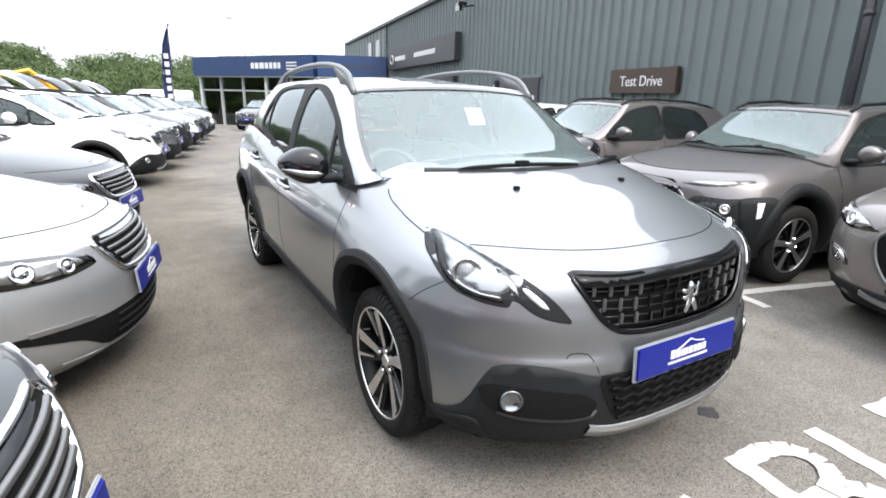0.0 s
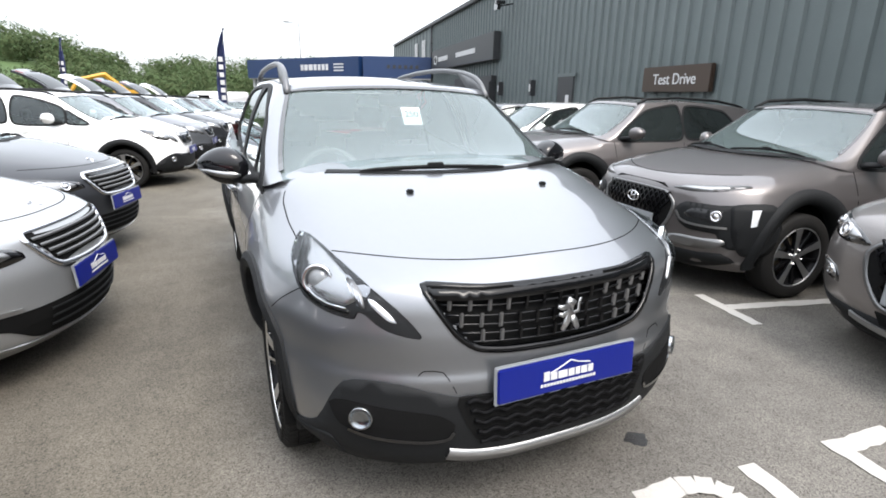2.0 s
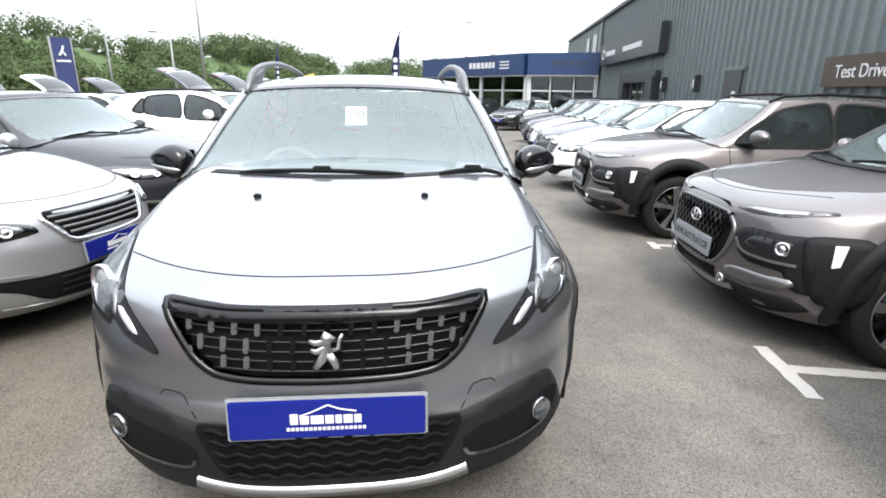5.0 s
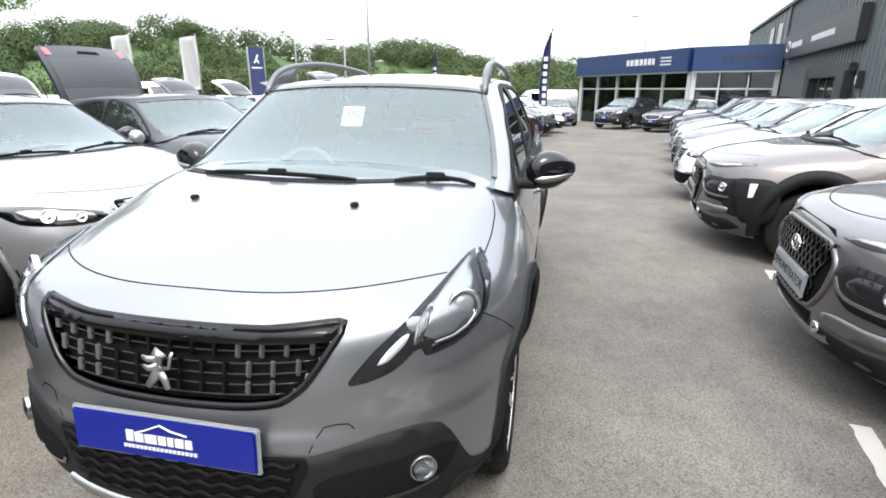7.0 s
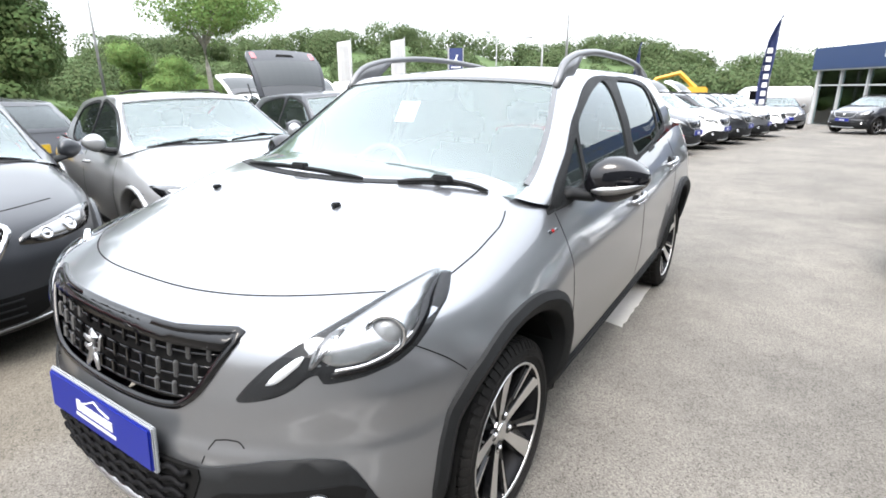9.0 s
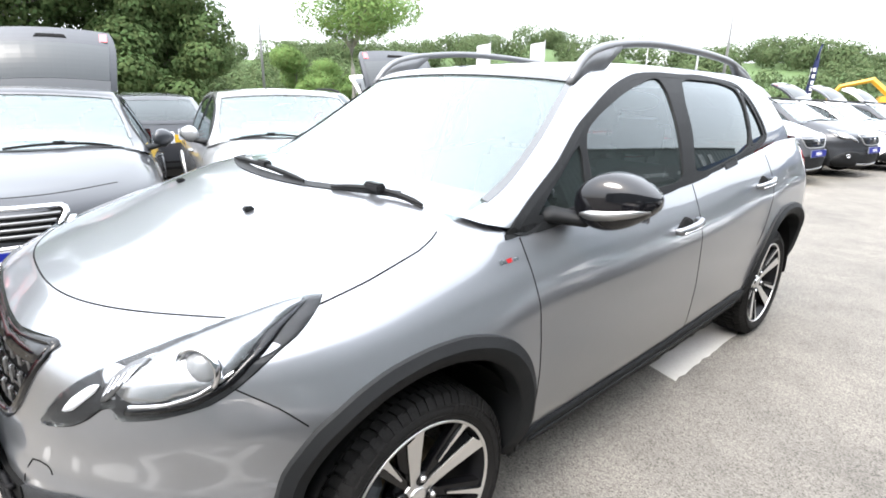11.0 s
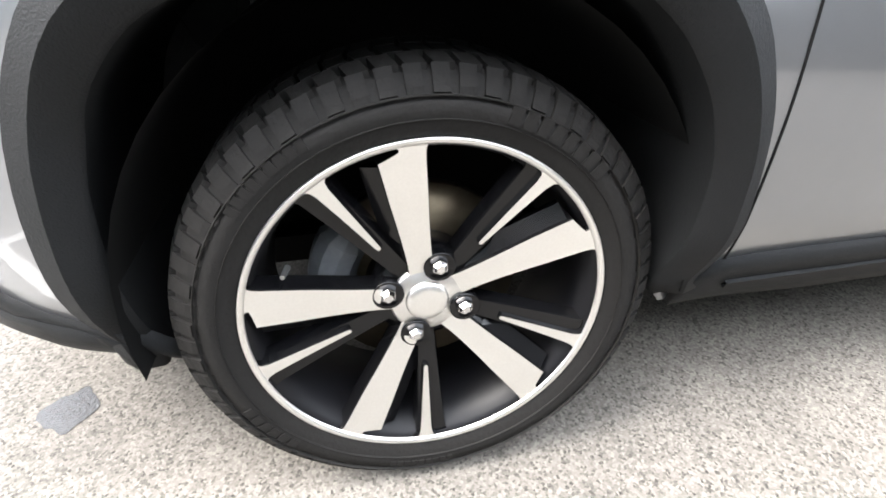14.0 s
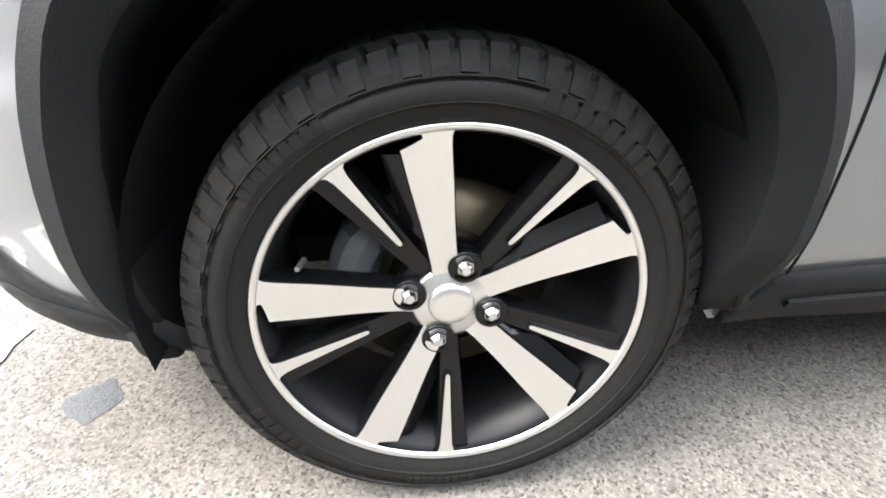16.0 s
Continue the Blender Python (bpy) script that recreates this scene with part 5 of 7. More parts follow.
WALLDIR = Vector((0.182, 0.983))
BAY = Vector((0.983, -0.182))
for k in range(-1, 6):
    o = Vector((2.27, 1.16)) + WALLDIR * 2.42 * k
    if k in (0,):
        marking("bay_marking", [stroke(o - WALLDIR * 0.30, o + WALLDIR * 0.26, 0.085), stroke(o + BAY * 0.042, o + BAY * 4.4, 0.085)], "worn white painted bay line")
    elif k > 0:
        marking("bay_marking", [stroke(o - WALLDIR * 0.14, o + WALLDIR * 0.12, 0.085), stroke(o + BAY * 0.042, o + BAY * 4.4, 0.085)], "worn white painted bay line")

# a bay line beneath the silver car, and an oil stain before it
marking("bay_marking", [[(0.60, 2.52), (0.60, 3.35), (0.76, 3.35), (0.76, 2.47)]], "white painted line under the silver car")
OIL = mat("wet_oil_stain", (0.022, 0.021, 0.020), 0.24, grain=0.5, scale=220, bump=0.5, spread=0.3, shine=0.5)
bm = bmesh.new()
ring = [bm.verts.new((0.555 + (0.05 + 0.008 * math.sin(3 * a) + 0.005 * math.sin(7 * a)) * math.cos(a), 0.235 + (0.045 + 0.006 * math.cos(4 * a)) * math.sin(a), 0.0012)) for a in [i * math.tau / 36 for i in range(36)]]
bm.faces.new(ring)
tagged(part("oil_stain", bm, OIL), "dark oil stain on the asphalt", "stain", kind="structure")

# the painted word DISABLED, of which the forecourt shows the end
def painted_letter(o, strokes, w=0.085):
    u, v = Vector((0.998, -0.05)), Vector((-0.10, -0.995))
    quads = []
    for (a, b), (c, d) in strokes:
        quads.append(stroke(o + u * a + v * b, o + u * c + v * d, w))
    marking("road_lettering", quads, "white painted letter of the word DISABLED")


def bow(cx, cy, rx, ry, a0, a1, n=7):
    p = [(cx + rx * math.cos(radians(a0 + (a1 - a0) * i / n)), cy + ry * math.sin(radians(a0 + (a1 - a0) * i / n))) for i in range(n + 1)]
    return list(zip(p, p[1:]))


H = 0.62
painted_letter(Vector((-0.24, -0.035)), [((0.0, H), (0.19, 0.0)), ((0.19, 0.0), (0.38, H)), ((0.08, 0.4), (0.3, 0.4))])
painted_letter(Vector((0.31, 0.0)), [((0.04, 0.0), (0.04, H)), ((0.0, 0.04), (0.2, 0.03)), ((0.04, 0.29), (0.22, 0.29)), ((0.0, H - 0.04), (0.2, H - 0.04))] + bow(0.19, 0.16, 0.15, 0.125, -90, 90) + bow(0.2, 0.435, 0.17, 0.145, -90, 90))
painted_letter(Vector((0.79, -0.06)), [((0.04, 0.0), (0.04, H)), ((0.08, H - 0.04), (0.36, H - 0.04))])
painted_letter(Vector((1.27, -0.085)), [((0.04, 0.0), (0.04, H)), ((0.08, 0.045), (0.40, 0.045)), ((0.08, 0.29), (0.34, 0.29)), ((0.08, H - 0.04), (0.38, H - 0.04))])
painted_letter(Vector((1.80, -0.11)), [((0.04, 0.0), (0.04, H)), ((0.0, 0.04), (0.16, 0.04)), ((0.0, H - 0.04), (0.16, H - 0.04))] + bow(0.15, 0.31, 0.2, 0.27, -90, 90))

# ---- the other cars ----
HATCH = {
    "length": 4.25, "half": 0.885, "front_axle": 0.90, "rear_axle": 3.52, "wheel": 0.315, "arch": 0.352,
    "nose": [(0, 0.12), (0.12, 0.05), (0.35, 0.03), (0.6, 0.03), (0.8, 0.06), (0.93, 0.10), (1, 0.17)],
    "nose_depth": [(0, 0.80), (0.5, 0.86), (1, 0.9)], "nose_n": [(0, 2.1), (0.6, 2.2), (1, 2.4)],
    "tail": [(0, 0.1), (0.3, 0.02), (0.6, 0.03), (1, 0.16)],
    "side": [(0, 0.91), (0.12, 0.95), (0.3, 0.985), (0.55, 1.0), (0.75, 0.985), (0.88, 0.955), (1, 0.91)],
    "slim": [(0, 1.0), (2.6, 1.0), (3.6, 0.98), (4.25, 0.94)],
    "sill": [(0, 0.17), (0.5, 0.18), (1.5, 0.20), (3, 0.21), (4.25, 0.25)],
    "edge": [(0, 0.765), (0.3, 0.782), (0.7, 0.83), (1.05, 0.872), (1.35, 0.888), (2.3, 0.91), (3.2, 0.975), (3.7, 0.99), (4.25, 0.95)],
    "crown": [(0.13, 0.0), (0.25, 0.03), (0.5, 0.075), (0.9, 0.11), (1.2, 0.115)],
    "square": [(0.13, 2.3), (0.6, 3.0), (1.1, 6.0)],
    "cowl": 1.12, "privacy": ("rear", "quarter"),
    "cabin": {
        "base": 0.98, "head": 1.80, "rear": 4.06, "rear_head": 3.55, "bow": 0.36, "rake": 0.95,
        "belt": [(0, 0.985), (1.05, 0.975), (1.25, 0.92), (1.45, 0.885), (2.3, 0.908), (3.2, 0.97), (4.25, 0.97)],
        "roof": [(1.5, 1.325), (1.8, 1.345), (2.1, 1.37), (2.5, 1.38), (3.1, 1.36), (3.6, 1.31)],
        "lean": [(0.85, 0.815), (0.92, 0.795), (1.33, 0.60), (1.40, 0.565)],
        "slim": [(0, 1.0), (2.8, 1.0), (3.5, 0.95), (4.1, 0.88)], "crown": 0.04,
        "screen": [(0.97, 0.70), (1.15, 0.645), (1.315, 0.575)],
        "back": [(1.02, 0.6), (1.30, 0.5)],
        "panes": {
            "front": [(1.42, 0.925), (2.34, 0.94), (2.36, 1.325), (2.1, 1.31), (1.82, 1.235)],
            "rear": [(2.44, 0.945), (3.2, 1.0), (3.28, 1.15), (3.1, 1.285), (2.46, 1.325)],
        },
    },
}
SUV = {
    "length": 4.165, "half": 0.885, "front_axle": 0.86, "rear_axle": 3.46, "wheel": 0.332, "arch": 0.375,
    "nose": [(0, 0.14), (0.12, 0.07), (0.35, 0.03), (0.6, 0.03), (0.8, 0.045), (0.93, 0.075), (1, 0.14)],
    "nose_depth": [(0, 0.60), (0.5, 0.64), (1, 0.68)], "nose_n": [(0, 2.5), (0.6, 2.8), (1, 2.9)],
    "tail": [(0, 0.1), (0.3, 0.02), (0.6, 0.03), (1, 0.14)],
    "side": [(0, 0.90), (0.12, 0.95), (0.3, 0.985), (0.55, 1.0), (0.72, 0.985), (0.86, 0.95), (1, 0.90)],
    "slim": [(0, 1.0), (2.6, 1.0), (3.6, 0.98), (4.2, 0.94)],
    "sill": [(0, 0.20), (0.5, 0.21), (1.5, 0.23), (3, 0.24), (4.2, 0.28)],
    "edge": [(0, 0.85), (0.3, 0.87), (0.65, 0.905), (1.0, 0.935), (1.3, 0.95), (2.3, 0.97), (3.2, 1.05), (4.2, 1.03)],
    "crown": [(0.13, 0.0), (0.25, 0.025), (0.5, 0.055), (0.85, 0.08), (1.2, 0.085)],
    "square": [(0.13, 2.6), (0.6, 4.0), (1.0, 7.0)],
    "cowl": 1.02, "privacy": ("rear", "quarter"),
    "cabin": {
        "base": 0.93, "head": 1.62, "rear": 3.98, "rear_head": 3.55, "bow": 0.33, "rake": 0.95,
        "belt": [(0, 1.03), (0.98, 1.025), (1.15, 0.98), (1.35, 0.945), (2.3, 0.968), (3.2, 1.04), (4.2, 1.03)],
        "roof": [(1.4, 1.375), (1.65, 1.395), (1.9, 1.42), (2.4, 1.44), (3.0, 1.425), (3.6, 1.375)],
        "lean": [(0.9, 0.81), (0.97, 0.79), (1.39, 0.60), (1.45, 0.57)],
        "slim": [(0, 1.0), (2.8, 1.0), (3.5, 0.95), (4.1, 0.88)], "crown": 0.035,
        "screen": [(1.02, 0.69), (1.2, 0.64), (1.37, 0.575)],
        "back": [(1.1, 0.6), (1.36, 0.5)],
        "panes": {
            "front": [(1.36, 0.985), (2.25, 1.0), (2.27, 1.385), (2.0, 1.37), (1.75, 1.30)],
            "rear": [(2.36, 1.01), (3.05, 1.075), (3.12, 1.2), (2.95, 1.355), (2.38, 1.385)],
        },
    },
}
CROSS = {k: v for k, v in HERO.items()}
CROSS["front_cuts"] = {}


def recolour(root, m, mirrors=True):
    for o in root.children_recursive:
        if o.type == "MESH" and o.material_slots and o.material_slots[0].link == "OBJECT":
            o.material_slots[0].material = m


def own(ob, m):
    ob.material_slots[0].link = "OBJECT"
    ob.material_slots[0].material = m
    return ob


def tailgate(root, s, m, lift=60, size=0.76):
    """A raised tailgate hinged at the back of the roof, with its window, lamps, wiper base and inner lining."""
    g = s["cabin"]
    y, z = g["rear_head"] - 0.05, soft(g["rear_head"] - 0.05, g["roof"]) + 0.03
    rise, long = radians(lift), size

    def panel(u0, u1, w0, w1, lift, thick, n=8):
        bm = bmesh.new()
        rows = []
        for i in range(n + 1):
            t = u0 + (u1 - u0) * i / n
            row = []
            for k in range(n + 1):
                f = 2 * k / n - 1
                w = (w0 + (w1 - w0) * i / n) * f * (1 - 0.16 * max(0.0, t) ** 4)
                bow = 0.07 * (1 - (w / 0.6) ** 2) + 0.09 * math.sin(math.pi * t)
                yy, zz = t * long, bow + lift
                for d in (0, -thick):
                    row.append(bm.verts.new((w, y + yy * math.cos(rise) - (zz + d) * math.sin(rise), z + yy * math.sin(rise) + (zz + d) * math.cos(rise))))
            rows.append(row)
        for a, b in zip(rows, rows[1:]):
            for k in range(n):
                bm.faces.new((a[2 * k], a[2 * k + 2], b[2 * k + 2], b[2 * k]))
                bm.faces.new((a[2 * k + 1], b[2 * k + 1], b[2 * k + 3], a[2 * k + 3]))
            bm.faces.new((a[0], b[0], b[1], a[1]))
            bm.faces.new((a[-2], a[-1], b[-1], b[-2]))
        for r in (rows[0], rows[-1]):
            for k in range(n):
                bm.faces.new((r[2 * k], r[2 * k + 1], r[2 * k + 3], r[2 * k + 2]))
        return bm
    gate = own(part("open_tailgate", panel(0, 1.0, 0.53, 0.62, 0.0, 0.05, 14), m, root, "raised tailgate"), m)
    part("spoiler", panel(-0.02, 0.16, 0.47, 0.49, 0.016, 0.03), GLOSS, gate, "black roof spoiler")
    part("tailgate_window", panel(0.17, 0.70, 0.48, 0.53, 0.008, 0.02), GATEGLASS, gate, "dark tailgate window")
    # Black base of the rear wiper, below the window
    part("handle_slot", panel(0.80, 0.86, 0.15, 0.13, 0.006, 0.01), DARK, gate, "black handle slot")
    for sg in (1, -1):
        lamp = part("tail_lamp", panel(0.78, 0.95, 0.05, 0.05, -0.036, 0.02), REDLENS, gate, "red tail lamp")
        lamp.matrix_basis = pose(sg * 0.455, 0, 0)
    part("tailgate_lining", panel(0.06, 0.95, 0.50, 0.54, -0.052, 0.02), TRIM, gate, "grey tailgate lining")
    for sg in (1, -1):
        bm = rod(bmesh.new(), (sg * 0.52, y + 0.1, z - 0.35), (sg * 0.5, y + 0.5, z + 0.2), 0.01)
        part("gas_strut", bm, PLASTIC, gate)


def lamp_unit(root, sh, poly, name="head_lamp", ring=None, dark=GLOSS, label="clear head lamp", inside_mat=SATIN):
    for sg in (1, -1):
        out = curve2([(sg * a, b) for a, b in poly], 0.03)
        lamp = part(name, sh.patch("front", out, 0.003, 0.02, 0.04), dark, root, label, True)
        cx = sum(a for a, _ in poly) / len(poly)
        cz = sum(b for _, b in poly) / len(poly)
        inner = [(sg * (cx + (a - cx) * 0.72), cz + (b - cz) * 0.62) for a, b in poly]
        part("lamp_reflector", sh.patch("front", curve2(inner, 0.03), 0.006, 0.01, 0.03), inside_mat, lamp, "lamp reflector", True)
        for rx, rz, rr in ring or ():
            p, n = sh.drop("front", sg * rx, rz)
            q = n.to_track_quat("X", "Z").to_matrix().to_4x4()
            part("lamp_projector", lathe([(0.0, rr), (0.012, rr * 0.95), (0.014, rr * 0.75), (0.008, rr * 0.7), (0.016, rr * 0.4), (0.018, 0.001)], 24), CHROME, lamp, "chrome projector", True, Matrix.Translation(p + n * 0.002) @ q)


def common(root, s, sh, m, wheels, cap, arches=True, rails=False, handles=True):
    cabin_fittings(root, s, 0.03)
    for sg in (1, -1):
        lr = "left" if sg > 0 else "right"
        if arches:
            for ya in (s["front_axle"], s["rear_axle"]):
                bm = bmesh.new()
                rows = []
                for (y0, z0), (y1, z1) in zip(arch(ya, s["wheel"] + 0.02, s["arch"] - 0.018, 1.06, -14, 194, 30), arch(ya, s["wheel"] + 0.02, s["arch"] + arches, 1.06, -14, 194, 30)):
                    p1, _ = sh.drop(lr, y1, max(z1, 0.26))
                    x1 = max(abs(p1.x), s["half"] * 0.9)
                    ym, zm = (y0 + y1) / 2, (z0 + z1) / 2
                    pm, _ = sh.drop(lr, ym, max(zm, 0.28))
                    xm = max(abs(pm.x), x1 - 0.03)
                    rows.append([bm.verts.new(v) for v in ((sg * (s["half"] - 0.1), y0, z0), (sg * (xm + 0.008), y0, z0), (sg * (xm + 0.022), ym, zm), (sg * (x1 + 0.012), y1, z1), (sg * (x1 - 0.01), y1, z1))])
                for a, b in zip(rows, rows[1:]):
                    for k in range(4):
                        bm.faces.new((a[k], a[k + 1], b[k + 1], b[k]))
                p = part("arch_cladding" if arches > 0.03 else "wing_lip", bm, PLASTIC if arches > 0.03 else m, root, "black plastic wheel arch trim" if arches > 0.03 else "", True)
                if arches <= 0.03:
                    own(p, m)
            part("sill_cladding", sh.patch(lr, [(s["front_axle"] + 0.42, 0.33), (s["rear_axle"] - 0.42, 0.36), (s["rear_axle"] - 0.42, 0.25), (s["front_axle"] + 0.42, 0.235)], 0.008, 0.02, 0.08), PLASTIC, root, "black sill trim")
        ws = s["cabin"]["panes"]["front"]
        y0 = ws[0][0] - 0.06
        yb = ws[1][0] + 0.04
        zb = ws[0][1]
        for line in ([(y0, zb - 0.03), (y0 + 0.02, zb - 0.3), (y0 + 0.06, 0.36)], [(yb, zb - 0.02), (yb - 0.02, zb - 0.3), (yb + 0.02, 0.37)]):
            part("panel_gap", sh.ribbon(lr, curve2(line, 0.05, False), 0.007, 0.001), SEAM, root)
        if handles:
            for yy, zz in ((yb - 0.13, zb - 0.11), (yb + 0.68, zb - 0.04)):
                p, n = sh.drop(lr, yy, zz)
                own(part("door_handle", tube(bmesh.new(), [p + Vector((sg * dx, dy, 0)) for dx, dy in ((0.0, -0.09), (0.03, -0.06), (0.034, 0.05), (0.0, 0.09))], 0.012, 8), m, root, "", True), m)
        part("tail_lamp", sh.patch(lr, curve2([(s["length"] - 0.42, 0.95), (s["length"] - 0.12, 0.93), (s["length"] - 0.1, 0.78), (s["length"] - 0.35, 0.84)], 0.04), 0.006, 0.02, 0.05), REDLENS, root, "red tail lamp", True)
        for ya in (s["front_axle"], s["rear_axle"]):
            wheel(root, sg * (s["half"] - 0.125), ya, s["wheel"], wheels, radius=s["wheel"], rim=0.225, style="pair", tread=False, lod=0.45, face=SATIN)
        if rails:
            pts = []
            for yy, up in ((1.72, 0.0), (1.85, 0.04), (2.3, 0.05), (2.9, 0.045), (3.25, 0.02), (3.35, 0.0)):
                w = soft(soft(yy, s["cabin"]["roof"]), s["cabin"]["lean"]) * soft(yy, s["cabin"]["slim"])
                p, n = sh.drop("top", sg * (w - 0.04), yy)
                pts.append(p + Vector((0, 0, up)))
            part("roof_rail", tube(bmesh.new(), pts, 0.016, 8), rails, root, "", True)
    g = s["cabin"]
    yb = g["base"]
    wiper(root, sh, (-0.02, yb + 0.03), (0.58, yb + 0.14))
    wiper(root, sh, (-0.58, yb + 0.12), (-0.06, yb + 0.02))
    wl = soft(soft(yb, g["belt"]), g["lean"])
    part("scuttle", sh.ribbon("top", [(x, yb + 0.0 + 0.19 * (abs(x) / 0.66) ** 2.4) for x in [-0.64 + 1.28 * i / 20 for i in range(21)]], 0.05, 0.004), PLASTIC, root)
    lip_y = s["nose"][-1][1] + 0.02
    part("bonnet_gap", sh.ribbon("top", [(x, lip_y + 0.33 * (abs(x) / 0.66) ** 2.3) for x in [-0.62 + 1.24 * i / 24 for i in range(25)]], 0.007, 0.001), SEAM, root)
    ym = g["panes"]["front"][0][0]
    zm = g["panes"]["front"][0][1]
    xm = soft(zm, g["lean"]) + 0.02
    n0 = len(root.children)
    mirror_pair(root, cap, ym + 0.14, zm + 0.075, xm, 0.17, 0.92, (ym + 0.04, zm + 0.005), False)
    for o in root.children:
        if o.name.startswith("door_mirror") and cap is m:
            own(o, m)
    # rear bumper and plate
    part("rear_bumper", sh.patch("back", [(-0.68, 0.48), (0.68, 0.48), (0.72, 0.29), (-0.72, 0.29)], 0.006, 0.02, 0.12), PLASTIC, root, "black rear bumper")


def hatchback(m, open_gate=False, label="", plate=PLATE):
    root = tagged(new("hatchback_car"), label, "car")
    s = HATCH
    sh = car_body(root, s, m, 1.0)
    common(root, s, sh, m, "hatch", m, 0.012)
    gr = [(-0.36, 0.735), (0.36, 0.735), (0.385, 0.705), (0.27, 0.555), (-0.27, 0.555), (-0.385, 0.705)]
    part("grille_back", sh.patch("front", gr, 0.004, 0.02, 0.06), DARK, root, "black grille")
    part("grille_frame", sh.ribbon("front", curve2(gr, 0.03), 0.026, 0.012, True), CHROME, root, "chrome grille frame", True)
    for zc, hw in ((0.70, 0.355), (0.667, 0.335), (0.634, 0.31), (0.601, 0.285)):
        part("grille_bar", sh.ribbon("front", [(-hw + 2 * hw * i / 14, zc) for i in range(15)], 0.016, 0.014), DIMSILVER, root, "", True)
    lamp_unit(root, sh, [(0.42, 0.635), (0.58, 0.615), (0.76, 0.64), (0.815, 0.735), (0.72, 0.745), (0.56, 0.715), (0.44, 0.68)], "head_lamp", ((0.66, 0.678, 0.046), (0.54, 0.662, 0.036)))
    low = [(-0.42, 0.39), (0.42, 0.39), (0.60, 0.40), (0.74, 0.425), (0.73, 0.395), (0.55, 0.32), (0.42, 0.24), (-0.42, 0.24), (-0.55, 0.32), (-0.73, 0.395), (-0.74, 0.425), (-0.60, 0.40)]
    part("lower_grille", sh.patch("front", curve2(low, 0.04), 0.004, 0.02, 0.06), DARK, root, "black lower air intake")
    for zc in (0.28, 0.32, 0.36):
        part("grille_slat", sh.ribbon("front", [(-0.38 + 0.76 * i / 12, zc) for i in range(13)], 0.009, 0.012), PLASTIC, root)
    for sg in (1, -1):
        part("running_light", sh.ribbon("front", [(sg * x, 0.405 + (x - 0.5) * 0.1) for x in (0.5, 0.55, 0.6, 0.65, 0.7)], 0.02, 0.008), SATIN, root, "running light strip")
    part("chin_strip", sh.ribbon("front", [(-0.6 + 1.2 * i / 20, 0.205 + 0.03 * (i / 10 - 1) ** 2) for i in range(21)], 0.02, 0.006), SATIN, root, "silver chin strip")
    number_board(root, (0, 0.008, 0.475), -3, face=plate)
    bm = bmesh.new()
    for pts, r in (([(-0.01, 0, 0.03), (0.01, 0, 0.02), (0.0, 0, 0.0), (-0.025, 0, -0.035)], [0.008, 0.012, 0.011, 0.006]), ([(0, 0, 0), (0.022, 0, -0.035)], [0.011, 0.006]), ([(0, 0, 0.012), (-0.035, 0, 0.016)], [0.007, 0.004]), ([(0.008, 0, 0), (0.03, 0, 0.026)], [0.005, 0.004])):
        tube(bm, pts, r, 6)
    p, n = sh.drop("top", 0, 0.26)
    part("bonnet_emblem", bm, CHROME, root, "chrome emblem", True, Matrix.Translation(p) @ pose(0, 0, 0, -68, 0, 0))
    if open_gate:
        tailgate(root, s, m)
    return root


def honeycomb(root, sh, top, bottom, half_t, half_b, step=0.055):
    """A mesh of crossing diagonal bars over the grille."""
    bm = bmesh.new()
    for sgn in (1, -1):
        for k in range(-16, 17):
            line = []
            for i in range(13):
                z = bottom + (top - bottom) * i / 12
                x = k * step + sgn * (z - bottom) * 0.75
                if abs(x) < half_b + (half_t - half_b) * i / 12:
                    line.append((x, z))
            if len(line) > 2:
                sh.ribbon("front", line, 0.012, 0.016, False, bm)
    part("grille_mesh", bm, GRILLE_BLACK, root, "dark grille mesh")


